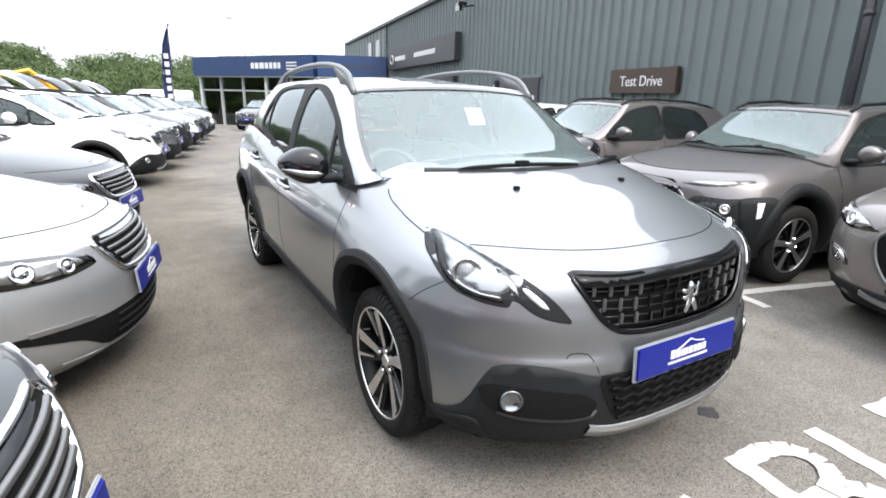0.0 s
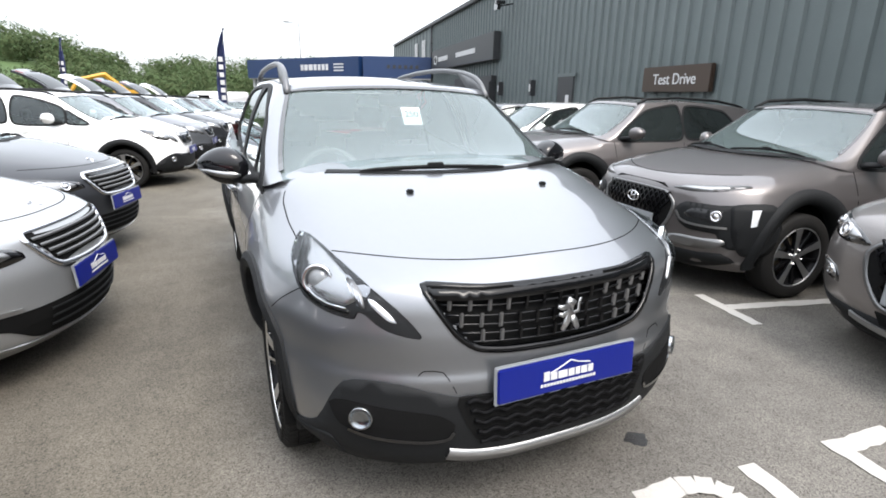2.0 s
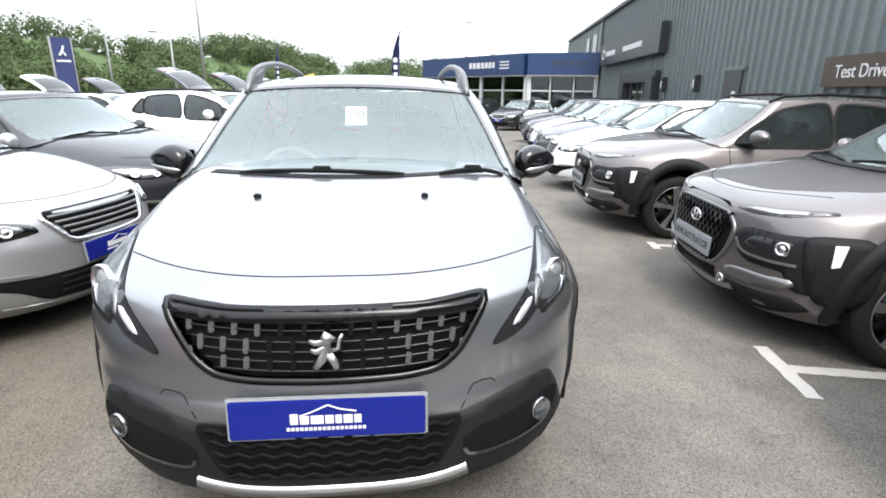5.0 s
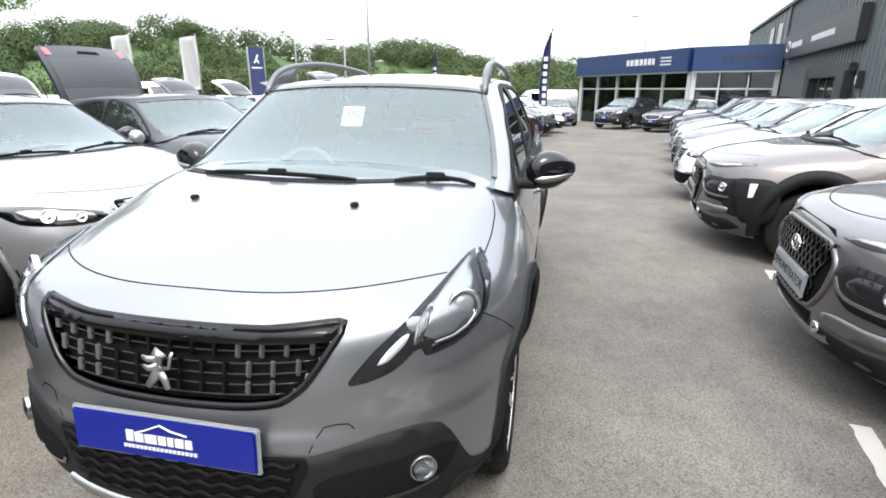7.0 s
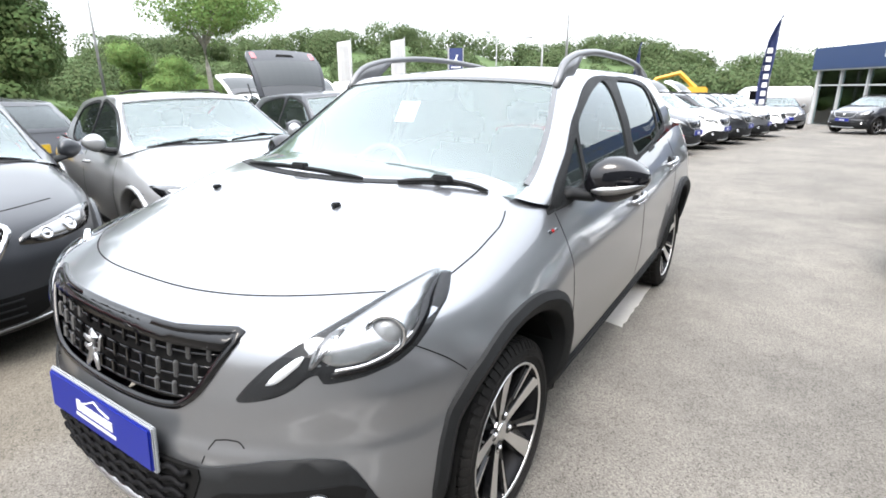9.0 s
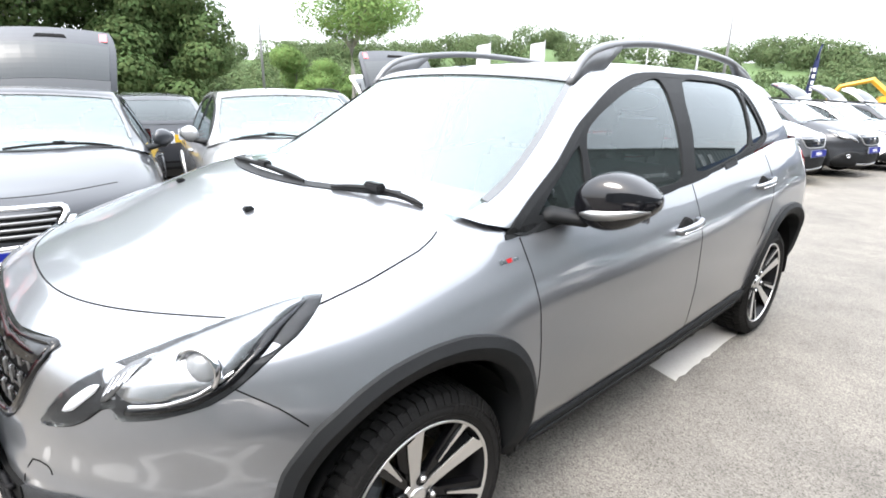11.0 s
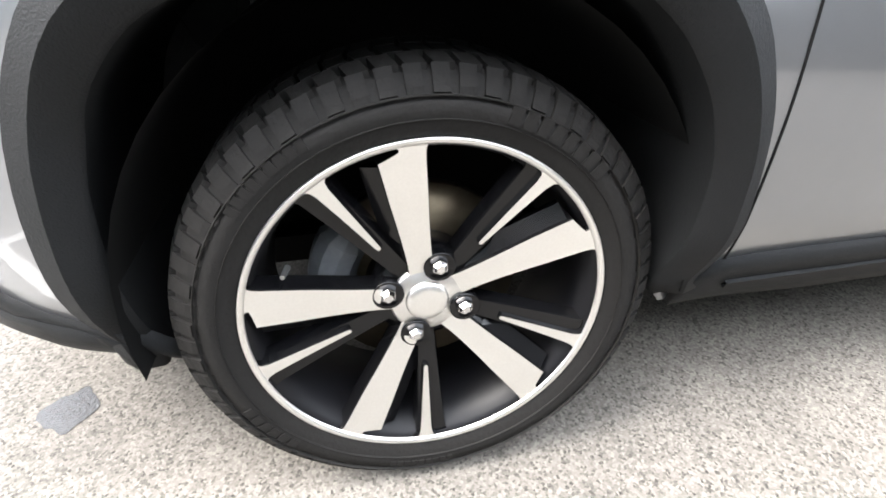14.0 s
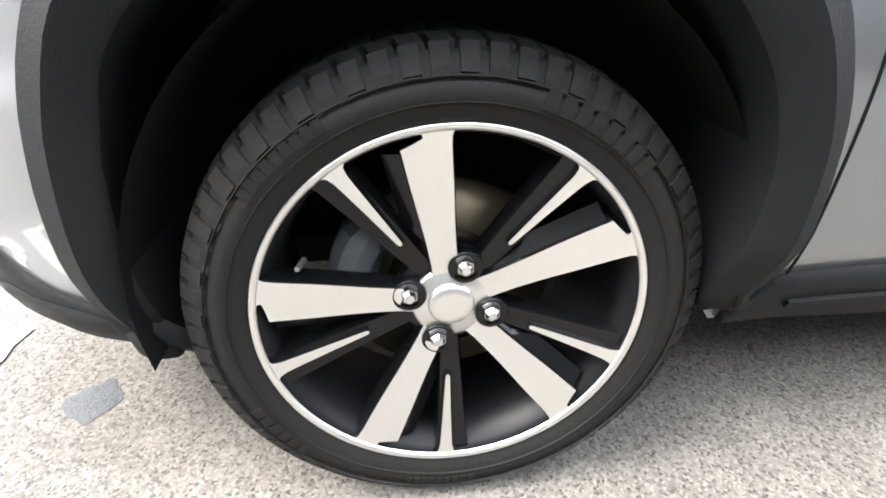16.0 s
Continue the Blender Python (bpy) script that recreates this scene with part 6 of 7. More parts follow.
def compact_suv(m, plate=GREYPL, label="", word="", big=False):
    root = tagged(new("compact_suv"), label, "car")
    s = SUV
    sh = car_body(root, s, m, 1.0)
    common(root, s, sh, m, "suv", m, 0.085, PLASTIC)
    gr = [(-0.31, 0.745), (0.31, 0.745), (0.415, 0.665), (0.385, 0.53), (0.27, 0.41), (-0.27, 0.41), (-0.385, 0.53), (-0.415, 0.665)]
    part("grille_back", sh.patch("front", gr, 0.004, 0.02, 0.06), DARK, root, "black grille")
    honeycomb(root, sh, 0.745, 0.41, 0.40, 0.27)
    part("grille_frame", sh.ribbon("front", curve2(gr, 0.03), 0.020, 0.012, True), DIMSILVER, root, "dark silver grille frame", True)
    part("bonnet_slot", sh.patch("front", [(-0.27, 0.80), (0.27, 0.80), (0.32, 0.775), (-0.32, 0.775)], 0.003, 0.01, 0.05), DARK, root, "black slot under the bonnet")
    p, n = sh.drop("front", 0, 0.655)
    bm = tube(bmesh.new(), [(0.066 * math.cos(a), 0, 0.038 * math.sin(a)) for a in [i * math.tau / 24 for i in range(25)]], 0.006, 6)
    rod(bm, (-0.027, 0, -0.028), (-0.019, 0, 0.028), 0.006, seg=6)
    rod(bm, (0.019, 0, -0.028), (0.027, 0, 0.028), 0.006, seg=6)
    rod(bm, (-0.02, 0, -0.006), (0.02, 0, 0.006), 0.006, seg=6)
    part("grille_emblem", bm, CHROME, root, "oval chrome emblem", True, Matrix.Translation(p + n * 0.02))
    if big:
        lamp_unit(root, sh, [(0.42, 0.70), (0.60, 0.68), (0.76, 0.72), (0.80, 0.84), (0.72, 0.82), (0.52, 0.76)], "head_lamp", ((0.62, 0.735, 0.045), (0.72, 0.765, 0.035)))
        lamp_unit(root, sh, [(0.56, 0.45), (0.70, 0.47), (0.74, 0.55), (0.60, 0.53)], "fog_lamp", ((0.64, 0.50, 0.03),))
    else:
        lamp_unit(root, sh, [(0.36, 0.785), (0.50, 0.777), (0.66, 0.795), (0.765, 0.835), (0.74, 0.848), (0.58, 0.828), (0.42, 0.808)], "running_light", (), DIMSILVER, "slim upper light strip")
        for sg in (1, -1):
            lr = "left" if sg > 0 else "right"
            blk = [(sg * a, b) for a, b in ((0.44, 0.64), (0.50, 0.70), (0.70, 0.705), (0.80, 0.715), (0.82, 0.62), (0.81, 0.50), (0.80, 0.40), (0.74, 0.42), (0.72, 0.50), (0.55, 0.51), (0.47, 0.56))]
            clad = part("corner_cladding", sh.patch("front", curve2(blk, 0.03), 0.006, 0.02, 0.04), PLASTIC, root, "black corner cladding", True)
            part("cladding_flare", sh.patch(lr, curve2([(0.26, 0.705), (0.42, 0.735), (0.54, 0.72), (0.60, 0.56), (0.56, 0.38), (0.36, 0.36), (0.27, 0.50)], 0.04), 0.007, 0.02, 0.05), PLASTIC, root, "black side cladding", True)
            part("side_vent", sh.patch(lr, [(0.37, 0.69), (0.425, 0.695), (0.40, 0.585), (0.365, 0.575)], 0.013, 0.012, 0.03), LAMPGREY, root, "silver air curtain trim")
            part("lamp_frame", sh.ribbon("front", [(sg * a, b) for a, b in curve2([(0.45, 0.625), (0.485, 0.575), (0.54, 0.553), (0.66, 0.548), (0.765, 0.553)], 0.02, False)], 0.014, 0.013), SATIN, clad, "satin silver lamp frame")
            # Body-coloured blade, its bright reflection painted on as dim silver
            part("bumper_blade", sh.patch("front", curve2([(sg * a, b) for a, b in ((0.40, 0.43), (0.50, 0.455), (0.66, 0.458), (0.745, 0.468), (0.765, 0.44), (0.70, 0.39), (0.50, 0.37), (0.40, 0.375))], 0.03), 0.010, 0.02, 0.04), DIMSILVER, root, "satin lower bumper blade", True)
            part("fog_lamp", lathe([(0.0, 0.03), (0.018, 0.03), (0.010, 0.02), (0.004, 0.001)], 18), CHROME, root, "", True, Matrix.Translation(sh.drop("front", sg * 0.36, 0.335)[0] + Vector((0, -0.004, 0))) @ pose(0, 0, 0, 0, 0, -90))
        lamp_unit(root, sh, [(0.465, 0.61), (0.52, 0.572), (0.70, 0.562), (0.765, 0.57), (0.772, 0.69), (0.66, 0.694), (0.53, 0.684)], "head_lamp", ((0.705, 0.628, 0.040),), SATIN, "clear head lamp in a silver frame", SMOKE)
    chin = [(-0.62, 0.345), (0.62, 0.345), (0.74, 0.36), (0.78, 0.30), (0.68, 0.255), (0.5, 0.215), (-0.5, 0.215), (-0.68, 0.255), (-0.78, 0.30), (-0.74, 0.36)]
    part("lower_bumper", sh.patch("front", curve2(chin, 0.05), 0.006, 0.02, 0.06), PLASTIC, root, "black lower bumper", True)
    part("lower_grille", sh.patch("front", [(-0.30, 0.385), (0.30, 0.385), (0.27, 0.32), (-0.27, 0.32)], 0.009, 0.02, 0.06), DARK, root)
    part("skid_plate", sh.ribbon("front", [(-0.45 + 0.9 * i / 20, 0.285 + 0.03 * (i / 10 - 1) ** 4) for i in range(21)], 0.035, 0.016), SATIN, root, "silver skid strip")
    b = number_board(root, (0, 0.0, 0.50), -3, face=plate, marks=not word, dark=PLASTIC if plate is GREYPL else PAPER)
    if word:
        txt = bpy.data.curves.new("plate_text", "FONT")
        txt.body, txt.size, txt.align_x, txt.align_y, txt.extrude = word, 0.066, "CENTER", "CENTER", 0.0006
        txt.materials.append(PLASTIC)
        add("plate_text", txt, b, "", pose(0, -0.001, 0, 90, 0, 0))
    return root


def small_crossover(m, open_gate=False, label=""):
    root = tagged(new("small_crossover"), label, "car")
    s = CROSS
    sh = car_body(root, s, m, 1.0)
    common(root, s, sh, m, "cross", m, 0.065, PLASTIC)
    part("grille_back", sh.patch("front", curve2(GRILLE, 0.04), 0.004, 0.02, 0.06), GLOSS, root, "black grille")
    for zc, hw in ((0.77, 0.38), (0.735, 0.36), (0.70, 0.33), (0.667, 0.30)):
        part("grille_bar", sh.ribbon("front", [(-hw + 2 * hw * i / 14, zc) for i in range(15)], 0.012, 0.012), PLASTIC, root)
    part("grille_frame", sh.ribbon("front", curve2(GRILLE, 0.03), 0.016, 0.01, True), SATIN, root, "", True)
    part("grille_emblem", boxed(-0.035, 0.035, 0.0, 0.02, -0.045, 0.045, 0.012), CHROME, root, "chrome emblem", True, pose(0, 0.055, 0.735))
    lamp_unit(root, sh, LAMP, "head_lamp", ((0.675, 0.82, 0.045),))
    mask = [(0.0, 0.50), (0.42, 0.505), (0.58, 0.53), (0.70, 0.49), (0.775, 0.40), (0.76, 0.24), (0.4, 0.225), (0.0, 0.22)]
    part("lower_bumper", sh.patch("front", curve2(mask + both(mask[1:-1])[::-1], 0.05), 0.007, 0.02, 0.05), PLASTIC, root, "black lower bumper", True)
    part("skid_plate", sh.ribbon("front", [(-0.43 + 0.86 * i / 20, 0.262 + 0.02 * (i / 10 - 1) ** 2) for i in range(21)], 0.04, 0.016), SATIN, root, "silver skid strip", True)
    for sg in (1, -1):
        p, n = sh.drop("front", sg * 0.622, 0.437)
        q = n.to_track_quat("X", "Z").to_matrix().to_4x4()
        part("fog_lamp", lathe([(0.0, 0.04), (0.02, 0.04), (0.012, 0.028), (0.006, 0.001)], 20), CHROME, root, "", True, Matrix.Translation(p + n * 0.006) @ q)
    number_board(root, (0, 0.02, 0.545), -4)
    if open_gate:
        tailgate(root, s, m, 34, 0.92)
    return root


def stand(root, nose, turn):
    """Puts a car with its nose above a spot of the ground, turned, and resting on its four wheels."""
    m = pose(0, 0, 0, 0, 0, turn)
    f = m.to_3x3() @ Vector((0, 0.88, 0))
    r = m.to_3x3() @ Vector((0, 3.45, 0))
    zf, zr = ground_z(nose[0] + f.x, nose[1] + f.y), ground_z(nose[0] + r.x, nose[1] + r.y)
    pitch = math.atan2(zr - zf, 2.57)
    return Matrix.Translation((nose[0], nose[1], zf - 0.88 * math.tan(pitch))) @ m @ Matrix.Rotation(pitch, 4, "X")


def repeat(proto, nose, turn, m=None, label="", group=""):
    ob = copy_thing(proto, stand(None, nose, turn))
    if m:
        recolour(ob, m)
    tagged(ob, label, "", group)
    return ob


LEFT = "cars facing the aisle"
# hatchbacks in the near row
PALESILVER = paint("pale_silver_paint", (0.3, 0.305, 0.31), 0.6, 0.36)
hb_open = hatchback(DARKGREY, True, "dark grey hatchback with raised tailgate and chrome grille")
hb_open.matrix_basis = stand(None, (-1.76, 0.06), 76)
tagged(hb_open, group=LEFT)
repeat(hb_open, (-1.62, 4.2), 73, DARKGREY, "charcoal hatchback with raised tailgate and blue plate", LEFT)
repeat(hb_open, (-1.78, -1.95), 76, RED, "red hatchback with raised tailgate", LEFT)
hb = hatchback(PALESILVER, False, "pale silver hatchback with chrome barred grille and blue plate")
hb.matrix_basis = stand(None, (-1.55, 2.15), 78)
tagged(hb, group=LEFT)
# crossovers further along the row
cr = small_crossover(WHITE, False, "white crossover with black arch trim")
cr.matrix_basis = stand(None, (-1.12, 8.85), 80)
tagged(cr, group=LEFT)
cr_open = small_crossover(MIDGREY, True, "grey crossover with raised tailgate and blue plate")
cr_open.matrix_basis = stand(None, (-0.72, 11.05), 80)
tagged(cr_open, group=LEFT)
for k, (m, name) in enumerate(((DARKGREY, "dark grey"), (WHITE, "white"), (DARKGREY, "dark grey"), (MIDGREY, "grey"), (WHITE, "white"))):
    repeat(cr_open, (-0.72 + 0.41 * (k + 1), 11.05 + 2.2 * (k + 1)), 80, m, name + " crossover with raised tailgate", LEFT)
# a second row behind, tails towards the aisle
REAR = "cars in the back row"
for (x, y), m, name, proto, turn in (((-10.6, 2.75), DARKGREY, "dark grey hatchback with yellow rear plate", hb, -98), ((-10.4, -0.7), BLUECAR, "dark blue hatchback in the back row", hb, -98), ((-10.2, 5.2), MIDGREY, "grey crossover in the back row", cr, -98),
                                     ((-7.4, 8.3), WHITE, "white crossover with raised tailgate", cr_open, 80), ((-7.0, 10.6), WHITE, "white crossover with raised tailgate", cr_open, 80), ((-6.6, 12.9), MIDGREY, "grey crossover with raised tailgate", cr_open, 80), ((-6.2, 15.2), WHITE, "white crossover with raised tailgate", cr_open, 80), ((-5.8, 17.5), DARKGREY, "dark grey crossover with raised tailgate", cr_open, 80)):
    ob = repeat(proto, (x, y), turn, m, name, REAR)
    if "yellow" in name:
        number_board(ob, (0, 4.262, 0.80), 0, face=YELLOW, label="yellow rear plate", dark=PLASTIC).matrix_basis = pose(0, 4.262, 0.78, 0, 0, 180)
# the row along the grey building
RIGHT = "cars along the building"
suv = compact_suv(BROWN, GREYPL, "bronze grey compact suv with black cladding and white plate", "DEMONSTRATOR")
suv.matrix_basis = stand(None, (2.17, 2.08), -97)
tagged(suv, group=RIGHT)
repeat(suv, (2.27, 4.72), -98, BROWN, "bronze grey compact suv with black cladding", RIGHT)
big = compact_suv(PALESILVER, GREYPL, "pale bronze suv with large head lamps", "", True)
recolour(big, paint("pale_bronze_paint", (0.17, 0.155, 0.147), 0.6, 0.36))
big.matrix_basis = stand(None, (1.98, -0.08), -99)
tagged(big, group=RIGHT)
for (x, y), m, name, proto in (((2.62, 7.25), WHITE, "white hatchback", hb), ((3.05, 9.65), MIDGREY, "grey hatchback", hb), ((3.5, 12.05), WHITE, "white hatchback", hb), ((3.95, 14.4), DARKGREY, "dark grey hatchback", hb), ((4.4, 16.8), DARKGREY, "dark grey suv", suv)):
    repeat(proto, (x, y), -100, m, name + " parked along the building", RIGHT)
# cars in front of the showroom, facing the aisle
FAR = "cars before the showroom"
for (x, y), m, name, proto, turn in (((1.3, 27.6), MIDGREY, "grey hatchback", hb, 12), ((-0.9, 29.5), DARKGREY, "dark grey crossover", cr, 14), ((3.1, 25.6), BLACKCAR, "black crossover", cr, -38), ((4.9, 23.6), BLACKCAR, "black hatchback", hb, -45), ((6.7, 23.2), WHITE, "white hatchback", hb, -14)):
    repeat(proto, (x, y), turn, m, name + " before the showroom", FAR)

# ---- buildings ----
CLADDING = mat("green_grey_steel_cladding", (0.092, 0.112, 0.112), 0.5, 0.1, grain=0.05, scale=40, spread=0.10)
CLADDARK = mat("dark_grey_panel", (0.02, 0.021, 0.023), 0.5, grain=0.06, scale=30, spread=0.08)
BLUE = mat("blue_fascia", (0.007, 0.026, 0.085), 0.4, grain=0.05, scale=10, spread=0.06)
BRONZE = mat("bronze_sign", (0.04, 0.025, 0.017), 0.4, 0.2, grain=0.06, scale=30, spread=0.06)
FRAMEWHITE = mat("white_frame", (0.4, 0.4, 0.4), 0.5, grain=0.03, scale=30)
CONCRETE = mat("pale_floor", (0.2, 0.19, 0.175), 0.6, grain=0.1, scale=10, spread=0.1)
SHOPGLASS = pane("shop_glass", (0.55, 0.62, 0.62))


def wall_at(y):
    return 5.8 + 0.185 * y


def clad_wall(y0, y1, z0, z1, pitch=0.33):
    """Profiled steel sheet: flat pans between raised ribs."""
    bm = bmesh.new()
    d = Vector((0.182, 0.983, 0)).normalized()
    n = Vector((-d.y, d.x, 0))
    o = Vector((wall_at(y0), y0, 0))
    length = (y1 - y0) / d.y
    prof, s = [], 0.0
    while s < length:
        prof += [(s, 0.0), (s + pitch * 0.62, 0.0), (s + pitch * 0.70, 0.045), (s + pitch * 0.92, 0.045)]
        s += pitch
    rows = []
    for s, h in prof:
        p = o + d * s + n * h
        rows.append((bm.verts.new((p.x, p.y, z0)), bm.verts.new((p.x, p.y, z1))))
    for a, b in zip(rows, rows[1:]):
        bm.faces.new((a[0], b[0], b[1], a[1]))
    back_ = [(o - n * 0.2), (o + d * length - n * 0.2)]
    q = [bm.verts.new((p.x, p.y, z)) for p in back_ for z in (z0, z1)]
    bm.faces.new((q[0], q[2], q[3], q[1]))
    bm.faces.new((rows[0][0], rows[0][1], q[1], q[0]))
    bm.faces.new((rows[-1][0], q[2], q[3], rows[-1][1]))
    return bm


def along(y, off=0.0, z=0.0, turn=0.0):
    """Pose on the long wall: local x runs along it towards the camera, local -y faces the forecourt."""
    d = Vector((0.182, 0.983, 0)).normalized()
    n = Vector((-d.y, d.x, 0))
    p = Vector((wall_at(y), y, z)) + n * off
    return Matrix.Translation(p) @ Matrix.Rotation(math.atan2(-d.x, d.y) * 1.0 - math.pi / 2, 4, "Z")


def text_on(parent, body, size, m, material, name="sign_text"):
    t = bpy.data.curves.new(name, "FONT")
    t.body, t.size, t.align_x, t.align_y, t.extrude = body, size, "CENTER", "CENTER", 0.006
    t.materials.append(material)
    return add(name, t, parent, "", m)


wall = tagged(part("wall_east", clad_wall(-14, 25.8, -0.9, 4.88), CLADDING), "green grey profiled steel wall", "wall", kind="structure")
far_wall = tagged(part("wall_east_far", clad_wall(25.95, 38.5, -0.9, 4.88, 0.9), CLADDING), "green grey panelled wall end", "wall", kind="structure")
trim = bmesh.new()
box(trim, 0, 53.6, -0.16, 0.28, 4.86, 5.02, 0.02)
eaves = part("trim", trim, CLADDARK, None, "", False, along(38.6, 0.0))
tagged(eaves, "dark eaves gutter", "gutter", kind="structure")
bm = bmesh.new()
box(bm, 0, 53.6, 0.25, 18, 4.7, 4.9)
tagged(part("roof", bm, CLADDARK, None, "", False, along(38.6, 0.0)), "grey low roof of the building", "roof", kind="structure")
bm = bmesh.new()
box(bm, 0, 0.2, 0.2, 18, -0.9, 4.8)
tagged(part("wall_gable", bm, CLADDING, None, "", False, along(38.5, 0.0)), "green grey end wall", "wall", kind="structure")
for y in (25.85, 2.3):
    bm = rod(bmesh.new(), (0, -0.10, -0.6), (0, -0.10, 4.86), 0.05)
    for z in (0.8, 2.4, 4.0):
        rod(bm, (0, -0.10, z), (0, -0.10, z + 0.06), 0.062)
    tagged(part("downpipe", bm, CLADDARK, None, "", True, along(y)), "dark round rainwater downpipe", "downpipe")
# lower smooth panels at the near end
bm = boxed(0.0, 12, -0.075, -0.02, -0.6, 4.85, 0.01)
tagged(part("wall_panel", bm, CLADDING, None, "", False, along(2.2)), "smooth grey wall panel", "wall", kind="structure")
# signs
sign = part("test_drive_sign", boxed(-0.92, 0.92, -0.14, -0.05, -0.225, 0.225, 0.012), BRONZE, None, "", False, along(6.05, 0.0, 1.735))
tagged(sign, "bronze sign with white words on the steel wall", "sign")
text_on(sign, "Test Drive", 0.27, pose(0, -0.142, -0.01, 90, 0, 0), PAPER)
sign = part("fascia_sign", boxed(0, 9.6, -0.3, -0.05, 2.6, 3.52, 0.02), CLADDARK, None, "", False, along(24.8))
tagged(sign, "long dark fascia sign with white marks", "sign")
bm = bmesh.new()
ringp = [(0.9 + 0.3 * math.cos(a), -0.31, 3.05 + 0.19 * math.sin(a)) for a in [i * math.tau / 24 for i in range(25)]]
tube(bm, ringp, 0.03, 6)
part("sign_mark", bm, PAPER, sign, "white oval mark")
x = 1.5
for w in (0.3, 0.28, 0.3, 0.26, 0.3, 0.28, 0.1):
    part("sign_bar", boxed(x, x + w - 0.06, -0.315, -0.29, 2.95, 3.15), PAPER, sign)
    x += w
x = 4.7
for w in (0.25, 0.2, 0.28, 0.2, 0.16, 0.2, 0.4, 0.25, 0.2, 0.2, 0.2, 0.2, 0.1):
    part("sign_bar", boxed(x, x + w - 0.05, -0.315, -0.29, 2.96, 3.14), PAPER, sign)
    x += w
# service entrance with dark surround
ent = part("entrance", boxed(0, 5.0, -0.22, -0.04, 1.75, 2.1, 0.02), CLADDARK, None, "", False, along(20.6))
tagged(ent, "dark framed entrance portal", "entrance")
part("side_post", boxed(0, 0.7, -0.22, -0.04, -0.6, 1.75, 0.02), CLADDARK, ent)
part("side_post", boxed(4.2, 5.0, -0.3, -0.04, -0.6, 1.9, 0.02), CLADDARK, ent)
part("door_glass", boxed(0.7, 4.2, -0.06, -0.045, -0.6, 1.75), GLOSS, ent, "dark glass doors")
for x in (1.5, 2.4, 3.3):
    part("door_frame", boxed(x - 0.03, x + 0.03, -0.09, -0.05, -0.6, 1.75), CLADDARK, ent)
door = part("door_1", boxed(0, 0.86, -0.075, -0.03, -0.4, 1.9, 0.01), CLADDARK, None, "", False, along(10.75))
tagged(door, "grey steel personnel door in the wall", "door", kind="structure")
part("door_frame", boxed(-0.07, 0.93, -0.07, -0.02, 1.9, 1.98, 0.005), CLADDING, door)
part("door_notice", boxed(0.5, 0.68, -0.082, -0.075, 1.2, 1.45), PAPER, door, "white notice")
part("door_handle", rod(bmesh.new(), (0.12, -0.1, 0.65), (0.22, -0.1, 0.65), 0.012), SATIN, door)
for y in (15.0, 12.3):
    bm = boxed(-0.07, 0.07, -0.2, -0.045, -0.22, 0.22, 0.01)
    lamp = part("wall_lamp", bm, CLADDARK, None, "", False, along(y, 0.0, 1.64))
    tagged(lamp, "dark rectangular wall lamp", "lamp", "wall lamps")
    part("lamp_glass", boxed(-0.045, 0.045, -0.206, -0.2, -0.1, 0.1), PAPER, lamp, "pale lamp glass")
fl = part("flood_light", boxed(-0.18, 0.18, -0.62, -0.5, -0.12, 0.12, 0.02), GLOSS, None, "", False, along(14.4, 0.0, 4.12))
tagged(fl, "black flood light on a bracket on the wall", "lamp")
part("bracket", rod(bmesh.new(), (0, -0.52, 0), (0, -0.04, 0.1), 0.025), GLOSS, fl)
part("camera_head", boxed(0.14, 0.3, -0.7, -0.4, 0.02, 0.13, 0.02), GLOSS, fl)
for y in (28.4, 30.5):
    w = part("window_1", boxed(0, 0.75, -0.07, -0.05, 3.45, 4.35), GLOSS, None, "", False, along(y))
    tagged(w, "dark upper window in the wall", "window", kind="structure")
    part("window_frame", boxed(-0.06, 0.81, -0.085, -0.05, 3.39, 3.45), FRAMEWHITE, w)
    part("window_frame", boxed(-0.06, 0.0, -0.085, -0.05, 3.45, 4.35), FRAMEWHITE, w)
    part("window_frame", boxed(0.75, 0.81, -0.085, -0.05, 3.45, 4.35), FRAMEWHITE, w)
    part("window_frame", boxed(0.35, 0.4, -0.085, -0.05, 3.45, 4.35), FRAMEWHITE, w)


